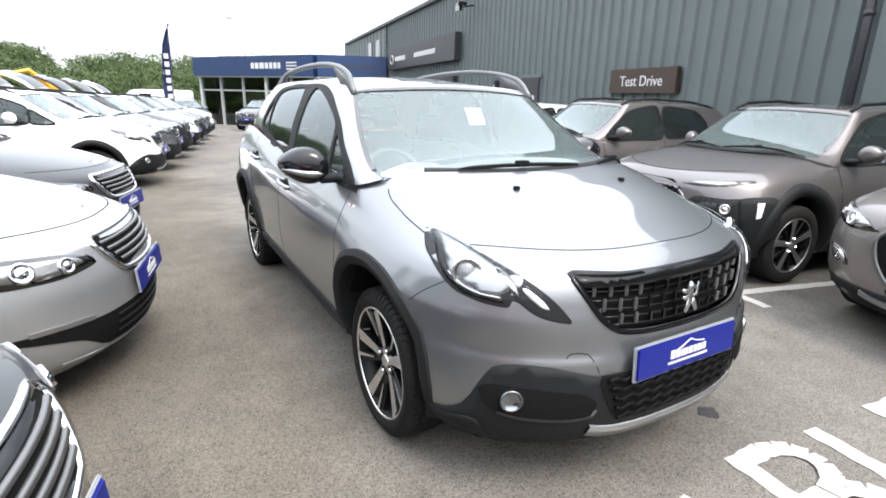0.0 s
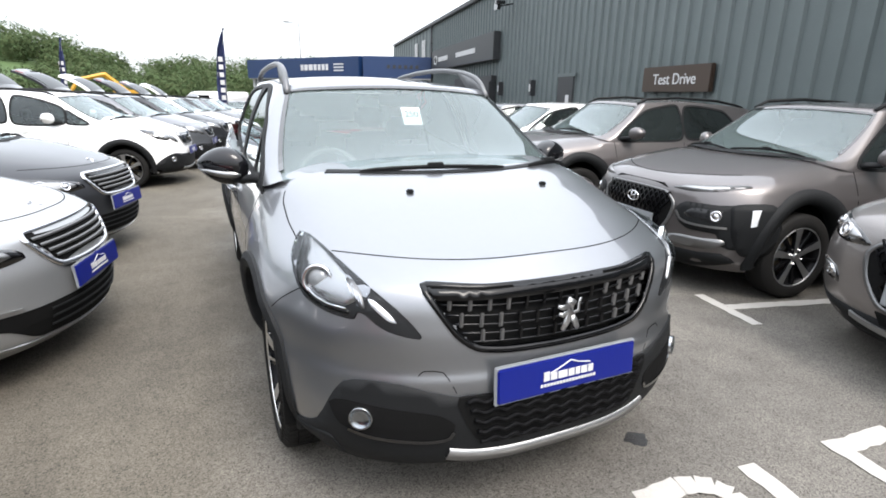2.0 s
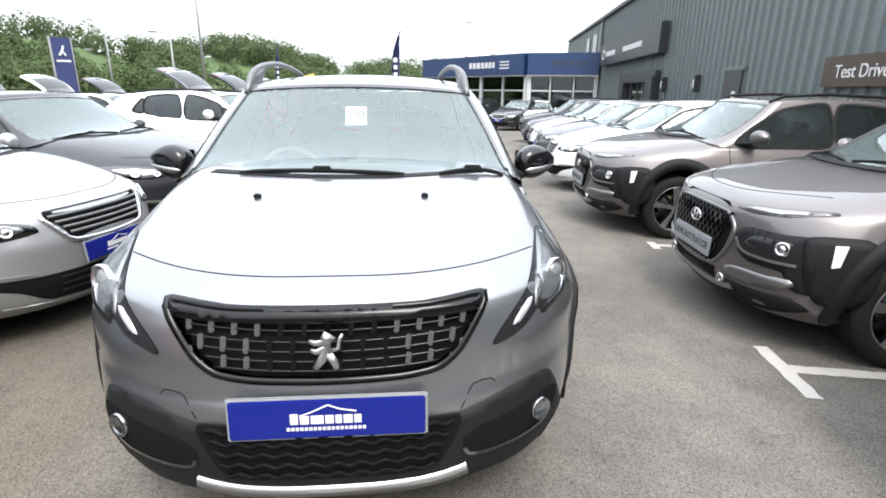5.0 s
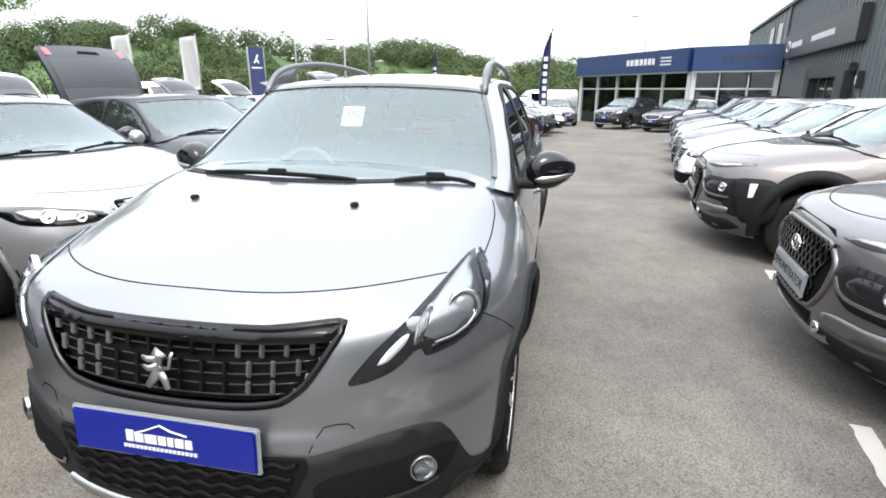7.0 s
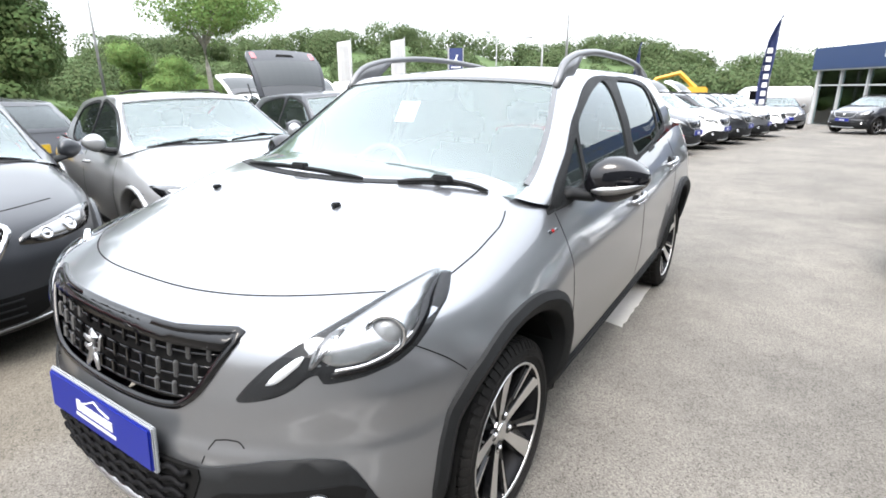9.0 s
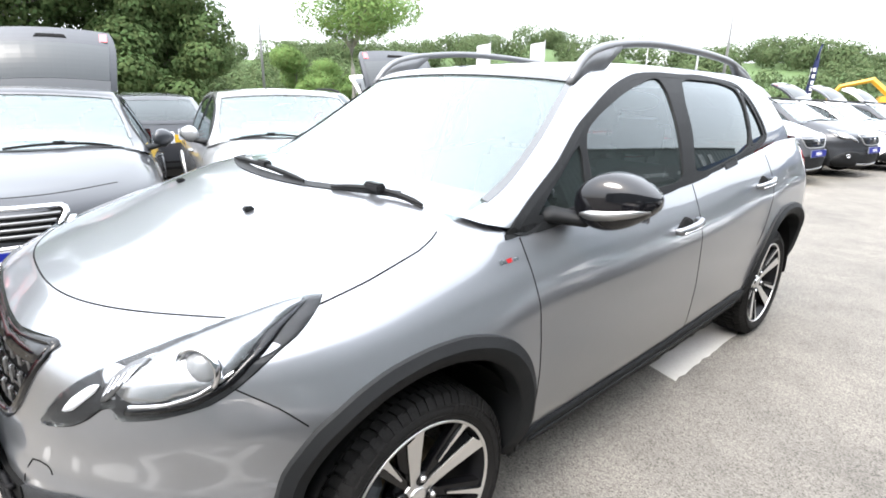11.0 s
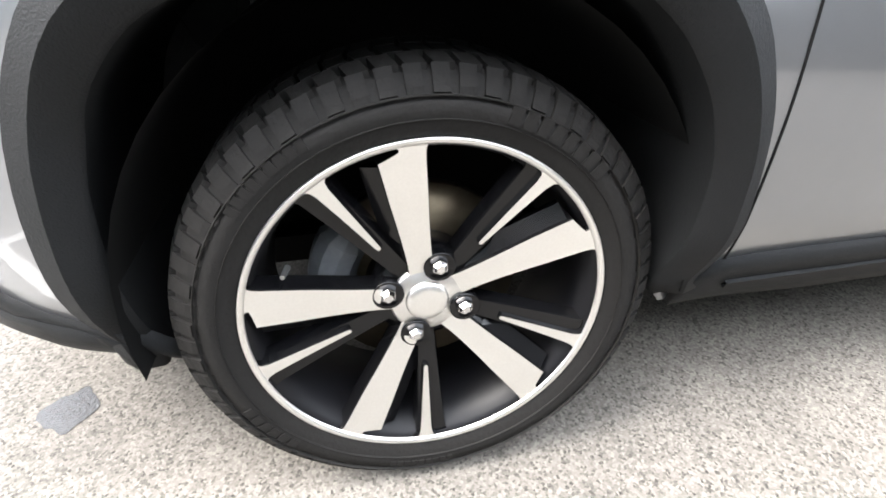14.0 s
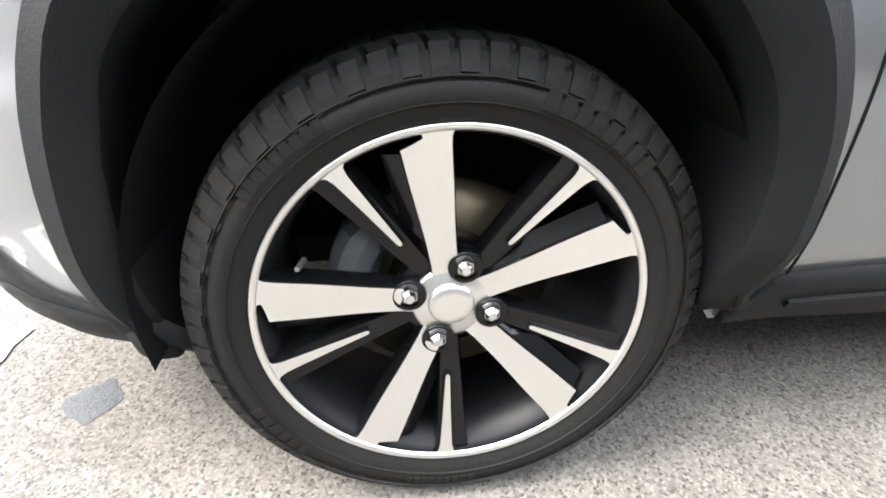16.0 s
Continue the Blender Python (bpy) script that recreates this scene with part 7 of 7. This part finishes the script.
def showroom():
    a, b, c = Vector((10.5, 25.9)), Vector((7.15, 27.2)), Vector((2.35, 35.5))
    root = tagged(new("showroom"), "low glass showroom with a dark blue fascia", "building")
    zf, zl = -0.55, 2.22

    def face(p, q):
        d = (q - p)
        ang = math.atan2(d.y, d.x)
        return Matrix.Translation((p.x, p.y, 0)) @ Matrix.Rotation(ang, 4, "Z"), d.length
    for (p, q), marks in (((c, b), True), ((b, a), False)):
        m, L = face(p, q)
        f = part("fascia", boxed(-0.12 if marks else 0.0, L, -0.35, 0.1, zl, 3.3, 0.02), BLUE, root, "dark blue fascia board", False, m)
        part("soffit_strip", boxed(0, L, -0.33, -0.2, zl - 0.06, zl - 0.002), SATIN, root, "", False, m)
        if marks:
            x = L * 0.52
            for w in (0.32, 0.36, 0.42, 0.34, 0.32, 0.32, 0.28):
                part("fascia_mark", boxed(x, x + w - 0.1, -0.37, -0.34, 2.62, 2.93), PAPER, f, "white bar of writing", False)
                x += w
            x += 0.35
            for z in (2.56, 2.72, 2.88):
                part("fascia_mark", boxed(x, x + 0.75, -0.37, -0.34, z, z + 0.07), PAPER, f, "white bar", False)
        else:
            for i in range(6):
                part("fascia_mark", boxed(L * 0.35 + i * 0.3, L * 0.35 + i * 0.3 + 0.16, -0.37, -0.34, 2.7, 2.88), CLADDARK, f, "dim bar of writing", False)
        n = 5 if marks else 3
        for i in range(n + 1):
            w = 0.2 if (i in (0, n) or (marks and i == 3)) else 0.07
            x = min(max(L * i / n, w / 2), L - w / 2)
            part("post", boxed(x - w / 2, x + w / 2, -0.1, 0.1, zf - 0.3, zl, 0.01), FRAMEWHITE, root, "white frame post", False, m)
        for i in range(n):
            g = part("shop_window", boxed(L * i / n + 0.1, L * (i + 1) / n - 0.1, -0.01, 0.01, zf - 0.3, zl), SHOPGLASS, root, "large clear shop window", False, m)
            g.visible_shadow = False
        part("transom", boxed(0, L, -0.04, 0.04, 1.4, 1.47), FRAMEWHITE, root, "", False, m)
    # roof, back walls, floor inside
    poly = [c, b, a, Vector((15.5, 33.0)), Vector((7.0, 42.0))]

    def prism(z0, z1, pts):
        bm = bmesh.new()
        lo = [bm.verts.new((p.x, p.y, z0)) for p in pts]
        hi = [bm.verts.new((p.x, p.y, z1)) for p in pts]
        bm.faces.new(lo)
        bm.faces.new(hi)
        for i in range(len(pts)):
            bm.faces.new((lo[i], lo[(i + 1) % len(pts)], hi[(i + 1) % len(pts)], hi[i]))
        return bm
    part("roof", prism(2.95, 3.15, poly), CLADDARK, root, "flat grey roof")
    part("inner_ceiling", prism(2.2, 2.25, poly), FRAMEWHITE, root, "white ceiling")
    part("inner_floor", prism(zf - 0.1, zf - 0.02, poly), CONCRETE, root, "pale floor")
    for p, q in ((poly[2], poly[3]), (poly[3], poly[4])):
        m, L = face(p, q)
        part("back_wall", boxed(0, L, -0.1, 0.1, zf - 0.3, 3.0), CONCRETE, root, "pale back wall", False, m)
    for k in range(4):
        p = Vector((6.2 + 1.3 * k, 32.5 - 0.8 * k))
        part("counter", boxed(p.x - 0.6, p.x + 0.6, p.y - 0.3, p.y + 0.3, zf - 0.02, zf + 0.9, 0.02), PAPER if k % 2 else CLADDARK, root, "reception desk")


showroom()

# ---- flags, posts, distant vehicles ----
CLOTH = mat("white_banner", (0.5, 0.5, 0.5), 0.8, grain=0.05, scale=20)
BLUECLOTH = mat("blue_banner", (0.012, 0.022, 0.09), 0.7, grain=0.08, scale=20)
POSTM = mat("galvanised_post", (0.2, 0.205, 0.205), 0.5, 0.4, grain=0.08, scale=20)


def feather_flag(x, y, height, face):
    z = ground_z(x, y)
    root = tagged(new("feather_flag"), "tall dark blue feather flag with white marks", "flag")
    root.matrix_basis = pose(x, y, z, 0, 0, face)
    part("pole", tube(bmesh.new(), [(0, 0, 0), (0, 0, height * 0.5), (0.03, 0, height * 0.85), (0.16, 0, height)], [0.025, 0.02, 0.014, 0.008], 8), POSTM, root, "", True)
    part("base", boxed(-0.4, 0.4, -0.4, 0.4, 0, 0.06, 0.02), CLADDARK, root)
    bm = bmesh.new()
    rows = []
    for i in range(25):
        t = i / 24
        w = 0.46 * min(1, 4.5 * (1 - t)) ** 0.6 * (0.75 + 0.25 * math.sin(1 + t * 2))
        zz = height * (0.10 + 0.9 * t)
        x0 = 0.02 + 0.16 * max(0, t - 0.6) ** 2 * 4
        rows.append([bm.verts.new((x0 - w * k / 5, 0.10 * math.sin(k * 1.1 + t * 7), zz - 0.08 * k / 5)) for k in range(6)])
    for a, b in zip(rows, rows[1:]):
        for k in range(5):
            bm.faces.new((a[k], a[k + 1], b[k + 1], b[k]))
    bmesh.ops.solidify(bm, geom=bm.faces[:], thickness=0.006)
    cl = part("cloth", bm, BLUECLOTH, root, "blue cloth", True)
    for i in range(7):
        zz = height * (0.22 + 0.075 * i)
        for s in (-0.11, 0.09):
            part("cloth_mark", boxed(-0.34, -0.12, s, s + 0.012, zz, zz + height * 0.045), PAPER, cl, "white bar of writing")


feather_flag(0.35, 28.6, 4.9, 25)
feather_flag(-9.2, 44.0, 5.5, 60)


def banner(x, y, h, w, material, label):
    z = ground_z(x, y)
    root = tagged(new("banner_flag"), label, "flag", "banner flags")
    root.matrix_basis = pose(x, y, z, 0, 0, 35)
    part("pole", rod(bmesh.new(), (0, 0, 0), (0, 0, h), 0.05, 0.03), POSTM, root, "", True)
    bm = bmesh.new()
    rows = [[bm.verts.new((-w * k / 6, 0.12 * math.sin(k * 1.2 + i * 0.25), h - 0.1 - (h * 0.6) * i / 10 - 0.03 * k)) for k in range(7)] for i in range(11)]
    for a, b in zip(rows, rows[1:]):
        for k in range(6):
            bm.faces.new((a[k], a[k + 1], b[k + 1], b[k]))
    bmesh.ops.solidify(bm, geom=bm.faces[:], thickness=0.01)
    part("cloth", bm, material, root, "", True)


banner(-24.2, 27.6, 5.2, 0.95, CLOTH, "white banner flag on a pole")
banner(-21.4, 29.9, 5.3, 0.95, CLOTH, "white banner flag on a pole")
pyl = tagged(new("pylon_sign"), "tall dark blue pylon sign with a white emblem", "sign")
pyl.matrix_basis = pose(-19.5, 33.5, ground_z(-19.5, 33.5), 0, 0, 30)
part("panel", boxed(-0.48, 0.48, -0.15, 0.15, 0.0, 4.75, 0.03), BLUECLOTH, pyl)
part("edge", boxed(-0.6, -0.48, -0.17, 0.17, 0.0, 4.8, 0.02), SATIN, pyl)
part("edge", boxed(0.48, 0.54, -0.17, 0.17, 0.0, 4.8, 0.02), SATIN, pyl)
bm = bmesh.new()
tube(bm, [(0.1, -0.17, 4.3), (0.0, -0.17, 4.0), (-0.15, -0.17, 3.75)], 0.07, 6)
tube(bm, [(0.0, -0.17, 4.0), (0.15, -0.17, 3.75)], 0.06, 6)
box(bm, -0.35, 0.35, -0.17, -0.15, 3.4, 3.5)
part("emblem", bm, PAPER, pyl, "white emblem")


def lamp_post(x, y, h, arm=1.0, thick=1.0):
    z = ground_z(x, y)
    root = tagged(new("street_lamp"), "tall grey steel lamp post", "street lamp", "lamp posts")
    root.matrix_basis = pose(x, y, z)
    part("pole", rod(bmesh.new(), (0, 0, 0), (0, 0, h), 0.11 * thick, 0.06 * thick), POSTM, root, "", True)
    part("arm", rod(bmesh.new(), (-0.05, 0, h - 0.05), (-arm, 0, h + 0.05), 0.035), POSTM, root)
    part("head", boxed(-arm - 0.6, -arm + 0.05, -0.15, 0.15, h - 0.02, h + 0.1, 0.03), POSTM, root, "grey lamp head")


lamp_post(-14.2, 41.5, 13.0)
lamp_post(9.3, 58.5, 9.4)
lamp_post(-17.5, 44.5, 6.3)
lamp_post(-30.0, 60.0, 9.0)
lamp_post(-23.1, 11.0, 7.5, 1.0, 0.6)
VANWHITE = paint("van_white", (0.72, 0.72, 0.72), 0.0, 0.4)


def van(x, y, turn):
    root = tagged(new("panel_van"), "white panel van parked in the distance", "van")
    root.matrix_basis = Matrix.Translation((x, y, ground_z(x, y))) @ pose(0, 0, 0, 0, 0, turn)
    bm = bmesh.new()
    prof = [(0, 0.35), (0, 0.95), (0.9, 1.25), (1.6, 1.95), (2.0, 2.05), (5.0, 2.05), (5.1, 1.9), (5.1, 0.35)]
    slab(bm, prof, -0.92, 0.92)
    bmesh.ops.bevel(bm, geom=bm.edges[:], offset=0.08, segments=3, affect="EDGES")
    part("body", bm, VANWHITE, root, "", True)
    bm = bmesh.new()
    slab(bm, [(0.98, 1.28), (1.55, 1.84), (1.56, 1.82), (1.0, 1.27)], -0.8, 0.8)
    part("windscreen", bm, GLOSS, root, "dark windscreen", False, pose(0, -0.03, 0.03))
    for sg in (1, -1):
        part("window", boxed(sg * 0.925, sg * 0.932, 1.35, 2.1, 1.25, 1.8, 0.002), GLOSS, root)
        for yy in (0.9, 4.1):
            part("wheel", rod(bmesh.new(), (sg * 0.7, yy, 0.33), (sg * 0.92, yy, 0.33), 0.33, seg=24), RUBBER, root)


van(-13.6, 18.2, 62)
van(-2.6, 39.5, -65)
dig = tagged(new("excavator"), "yellow excavator beyond the forecourt", "excavator")
dig.matrix_basis = pose(-8.0, 66, ground_z(-8, 66), 0, 0, 15)
YEL = mat("plant_yellow", (0.4, 0.22, 0.012), 0.5, grain=0.08, scale=10)
part("cab", boxed(-1.1, 1.1, -1.3, 1.3, 1.0, 2.5, 0.15), YEL, dig)
part("track", boxed(-1.5, 1.5, -1.8, 1.8, 0.0, 0.8, 0.2), CLADDARK, dig)
part("boom", tube(bmesh.new(), [(0.6, 0, 1.8), (-1.8, 0, 4.0), (-4.2, 0, 3.4), (-5.4, 0, 1.4)], [0.3, 0.3, 0.22, 0.16], 6), YEL, dig)
part("bucket", boxed(-5.9, -5.0, -0.5, 0.5, 0.7, 1.5, 0.15), YEL, dig)

# ---- trees and hills ----


def leaf_mat(name, color):
    m = mat(name, color, 0.8, shine=0.08)
    nt = m.node_tree
    b = nt.nodes["Principled BSDF"]
    geo = nt.nodes.new("ShaderNodeNewGeometry")
    hsv = nt.nodes.new("ShaderNodeHueSaturation")
    hsv.inputs["Color"].default_value = (*color, 1)
    for sock, lo, hi in (("Value", 0.82, 1.18), ("Hue", 0.475, 0.52)):
        r = nt.nodes.new("ShaderNodeMapRange")
        r.inputs["To Min"].default_value = lo
        r.inputs["To Max"].default_value = hi
        nt.links.new(geo.outputs["Random Per Island"], r.inputs["Value"])
        nt.links.new(r.outputs[0], hsv.inputs[sock])
    nt.links.new(hsv.outputs[0], b.inputs["Base Color"])
    thin = nt.nodes.new("ShaderNodeBsdfTranslucent")
    both_ways = nt.nodes.new("ShaderNodeMixShader")
    both_ways.inputs[0].default_value = 0.35
    nt.links.new(hsv.outputs[0], thin.inputs["Color"])
    nt.links.new(b.outputs[0], both_ways.inputs[1])
    nt.links.new(thin.outputs[0], both_ways.inputs[2])
    nt.links.new(both_ways.outputs[0], nt.nodes["Material Output"].inputs["Surface"])
    return m


LEAFDARK = leaf_mat("dark_leaves", (0.066, 0.1, 0.038))
LEAFFAR = leaf_mat("far_leaves", (0.07, 0.098, 0.044))
LEAFPALE = leaf_mat("pale_leaves", (0.07, 0.11, 0.03))
LEAFBIRCH = leaf_mat("birch_leaves", (0.14, 0.215, 0.07))
BIRCHBARK = mat("birch_bark", (0.24, 0.23, 0.2), 0.85, grain=0.6, scale=9, bump=0.5, spread=0.4)
BARK = mat("bark", (0.09, 0.08, 0.07), 0.9, grain=0.3, scale=14, bump=0.6, spread=0.25)


def foliage(name, centres, count, size, seed, material, squash=0.8):
    """Small leaf clumps spread over the shells of several balls of uneven outline, as one mesh of four-cornered leaves."""
    g = np.random.default_rng(seed)
    radii = np.array([r for _, r in centres])
    share = (count * radii / radii.sum()).astype(int)
    c = np.repeat(np.array([tuple(p) for p, _ in centres]), share, 0)
    r = np.repeat(radii, share)[:, None]
    m = len(c)
    d = g.normal(size=(m, 3))
    d /= np.linalg.norm(d, axis=1)[:, None]
    w = c * 0.7
    lump = 0.86 + 0.13 * np.sin(d[:, :1] * 4.1 + w[:, :1] * 3) * np.cos(d[:, 1:2] * 3.7 + w[:, 1:2] * 2) + 0.1 * np.sin(d[:, 2:] * 7.3 + d[:, :1] * 5.9 + w[:, 2:])
    p = c + d * np.array([1, 1, squash]) * r * lump * np.sqrt(g.uniform(0.5, 1.05, (m, 1)))
    n = d + g.uniform((-0.35, -0.35, -0.1), (0.35, 0.35, 0.6), (m, 3))
    n /= np.linalg.norm(n, axis=1)[:, None]
    u = np.cross(n, g.normal(size=(m, 3)))
    u /= np.linalg.norm(u, axis=1)[:, None]
    v = np.cross(n, u)
    s = size * g.uniform(0.6, 1.3, (m, 1))
    q = np.stack([p - u * s, p - v * s * 0.55 + n * s * 0.15, p + u * s, p + v * s * 0.55 + n * s * 0.15], 1).reshape(-1, 3)
    me = bpy.data.meshes.new(name)
    me.vertices.add(4 * m)
    me.vertices.foreach_set("co", q.ravel().astype(np.float32))
    me.loops.add(4 * m)
    me.loops.foreach_set("vertex_index", np.arange(4 * m, dtype=np.int32))
    me.polygons.add(m)
    me.polygons.foreach_set("loop_start", np.arange(0, 4 * m, 4, dtype=np.int32))
    me.update(calc_edges=True)
    me.materials.append(material)
    return me


def tree(x, y, h, crown_r, seed, leaf, name="tree", label="", leaves=9000, size=0.09, trunk_r=0.16, low=0.3, spread=1.0, bark=None):
    rnd = random.Random(seed)
    z = ground_z(x, y) - 0.1
    root = tagged(new(name), label, "tree")
    root.matrix_basis = pose(x, y, z)
    bm = bmesh.new()
    top = [(0.12 * math.sin(i * 1.3 + seed), 0.12 * math.cos(i * 1.7 + seed), h * 0.9 * i / 8) for i in range(9)]
    tube(bm, top, [trunk_r * (1 - 0.1 * i) for i in range(9)], 10)
    part("trunk", bm, bark or BARK, root, "", True)
    bm = bmesh.new()
    centres = []
    for i in range(int(16 * spread)):
        t = rnd.uniform(low, 0.95)
        a = i * 2.4 + rnd.uniform(-0.4, 0.4)
        reach = crown_r * (1.05 - 0.75 * max(0, t - 0.45) / 0.55) * rnd.uniform(0.55, 0.95)
        base = Vector((0, 0, h * t * 0.85))
        tip = Vector((reach * math.cos(a), reach * math.sin(a), h * min(t + 0.12, 0.97)))
        mid = base.lerp(tip, 0.5) + Vector((0, 0, 0.12 * reach))
        tube(bm, [base, mid, tip], [trunk_r * 0.4, trunk_r * 0.22, trunk_r * 0.08], 6)
        centres.append((tip, crown_r * rnd.uniform(0.32, 0.5)))
        centres.append((mid, crown_r * rnd.uniform(0.25, 0.4)))
    centres.append((Vector((0, 0, h * 0.9)), crown_r * 0.42))
    part("branch", bm, bark or BARK, root)
    add("crown", foliage("crown", centres, leaves, size, seed, leaf), root, "leafy crown")
    return root


tree(-21.5, 14.9, 8.4, 3.3, 3, LEAFBIRCH, "birch_tree", "slender birch tree in pale spring leaf", 46000, 0.06, 0.15, 0.50, 1.2, BIRCHBARK)
for x, y, h, r in ((-24.6, 13.4, 3.6, 1.9), (-25.6, 16.2, 3.2, 1.7)):
    tree(x, y, h, r, 7, LEAFBIRCH, "willow_bush", "pale green bushy willow behind the parked cars", 30000, 0.06, 0.06, 0.05)
for i, (x, y, h, r) in enumerate(((-20.3, 6.1, 6.2, 2.5), (-22.5, 4.2, 8.4, 3.6), (-21.5, 0.8, 8.0, 3.5), (-22.5, -2.8, 9.0, 3.8), (-20.5, -6.2, 7.5, 3.4), (-22.5, -10.0, 8.5, 3.7))):
    tree(x, y, h, r, 20 + i, LEAFDARK, "broadleaf_tree", "dense dark green broadleaf tree", 42000, 0.085, 0.2, 0.12, 1.3)
# hedge and scrub behind the forecourt
rnd = random.Random(9)
cs = []
for i in range(60):
    t = i / 59
    x, y = -24 + 3 * math.sin(i), -14 + 62 * t
    if i > 30:
        x = -30 + 8 * t + 2 * math.sin(i * 1.7)
    cs.append((Vector((x, y, ground_z(x, y) + 0.5)), rnd.uniform(1.2, 2.0) if y < 4 else rnd.uniform(0.7, 1.2)))
tagged(add("hedge", foliage("hedge", cs, 70000, 0.09, 9, LEAFPALE, 0.75)), "rough green hedge and scrub", "hedge", kind="stuff")

# wooded hills: a ridge of ground and a wood on it
RIDGE = [(-120, 6.0), (-95, 7.0), (-70, 9.0), (-55, 9.5), (-48, 10.5), (-40, 13.0), (-32, 11.5), (-24, 8.8), (-16, 9.5), (-10, 7.5), (-4, 5.0), (4, 5.5), (12, 6), (40, 6), (70, 6)]


def ridge(az):
    return soft(az, RIDGE)


gv, gf = [], []
cols = 80
for i in range(cols + 1):
    az = -130 + 210 * i / cols
    a = radians(az)
    for d, k in ((75, 0.0), (95, 0.35), (120, 0.9), (150, 1.0), (220, 0.7)):
        gv.append((d * math.sin(a), d * math.cos(a), -1.2 + k * ridge(az)))
for i in range(cols):
    for j in range(4):
        gf.append([i * 5 + j, i * 5 + j + 1, i * 5 + j + 6, i * 5 + j + 5])
tagged(add("hill", mesh("hill", gv, gf, GRASS, True)), "green wooded hillside in the distance", "hill", kind="structure")
rnd = random.Random(4)
cs = []
for i in range(760):
    az = rnd.uniform(-128, 45)
    d = rnd.choice((84, 96, 108, 120, 128)) + rnd.uniform(-6, 6)
    k = soft(d, [(75, 0.0), (95, 0.25), (120, 0.9), (150, 1.0)])
    a = radians(az)
    r = rnd.uniform(2.2, 4.2)
    top = -1.2 + k * ridge(az)
    cs.append((Vector((d * math.sin(a), d * math.cos(a), top + r * 0.55)), r))
tagged(add("wood", foliage("wood", cs, 520000, 0.26, 4, LEAFFAR, 0.85)), "mixed green woodland on the hills", "woodland", kind="stuff")
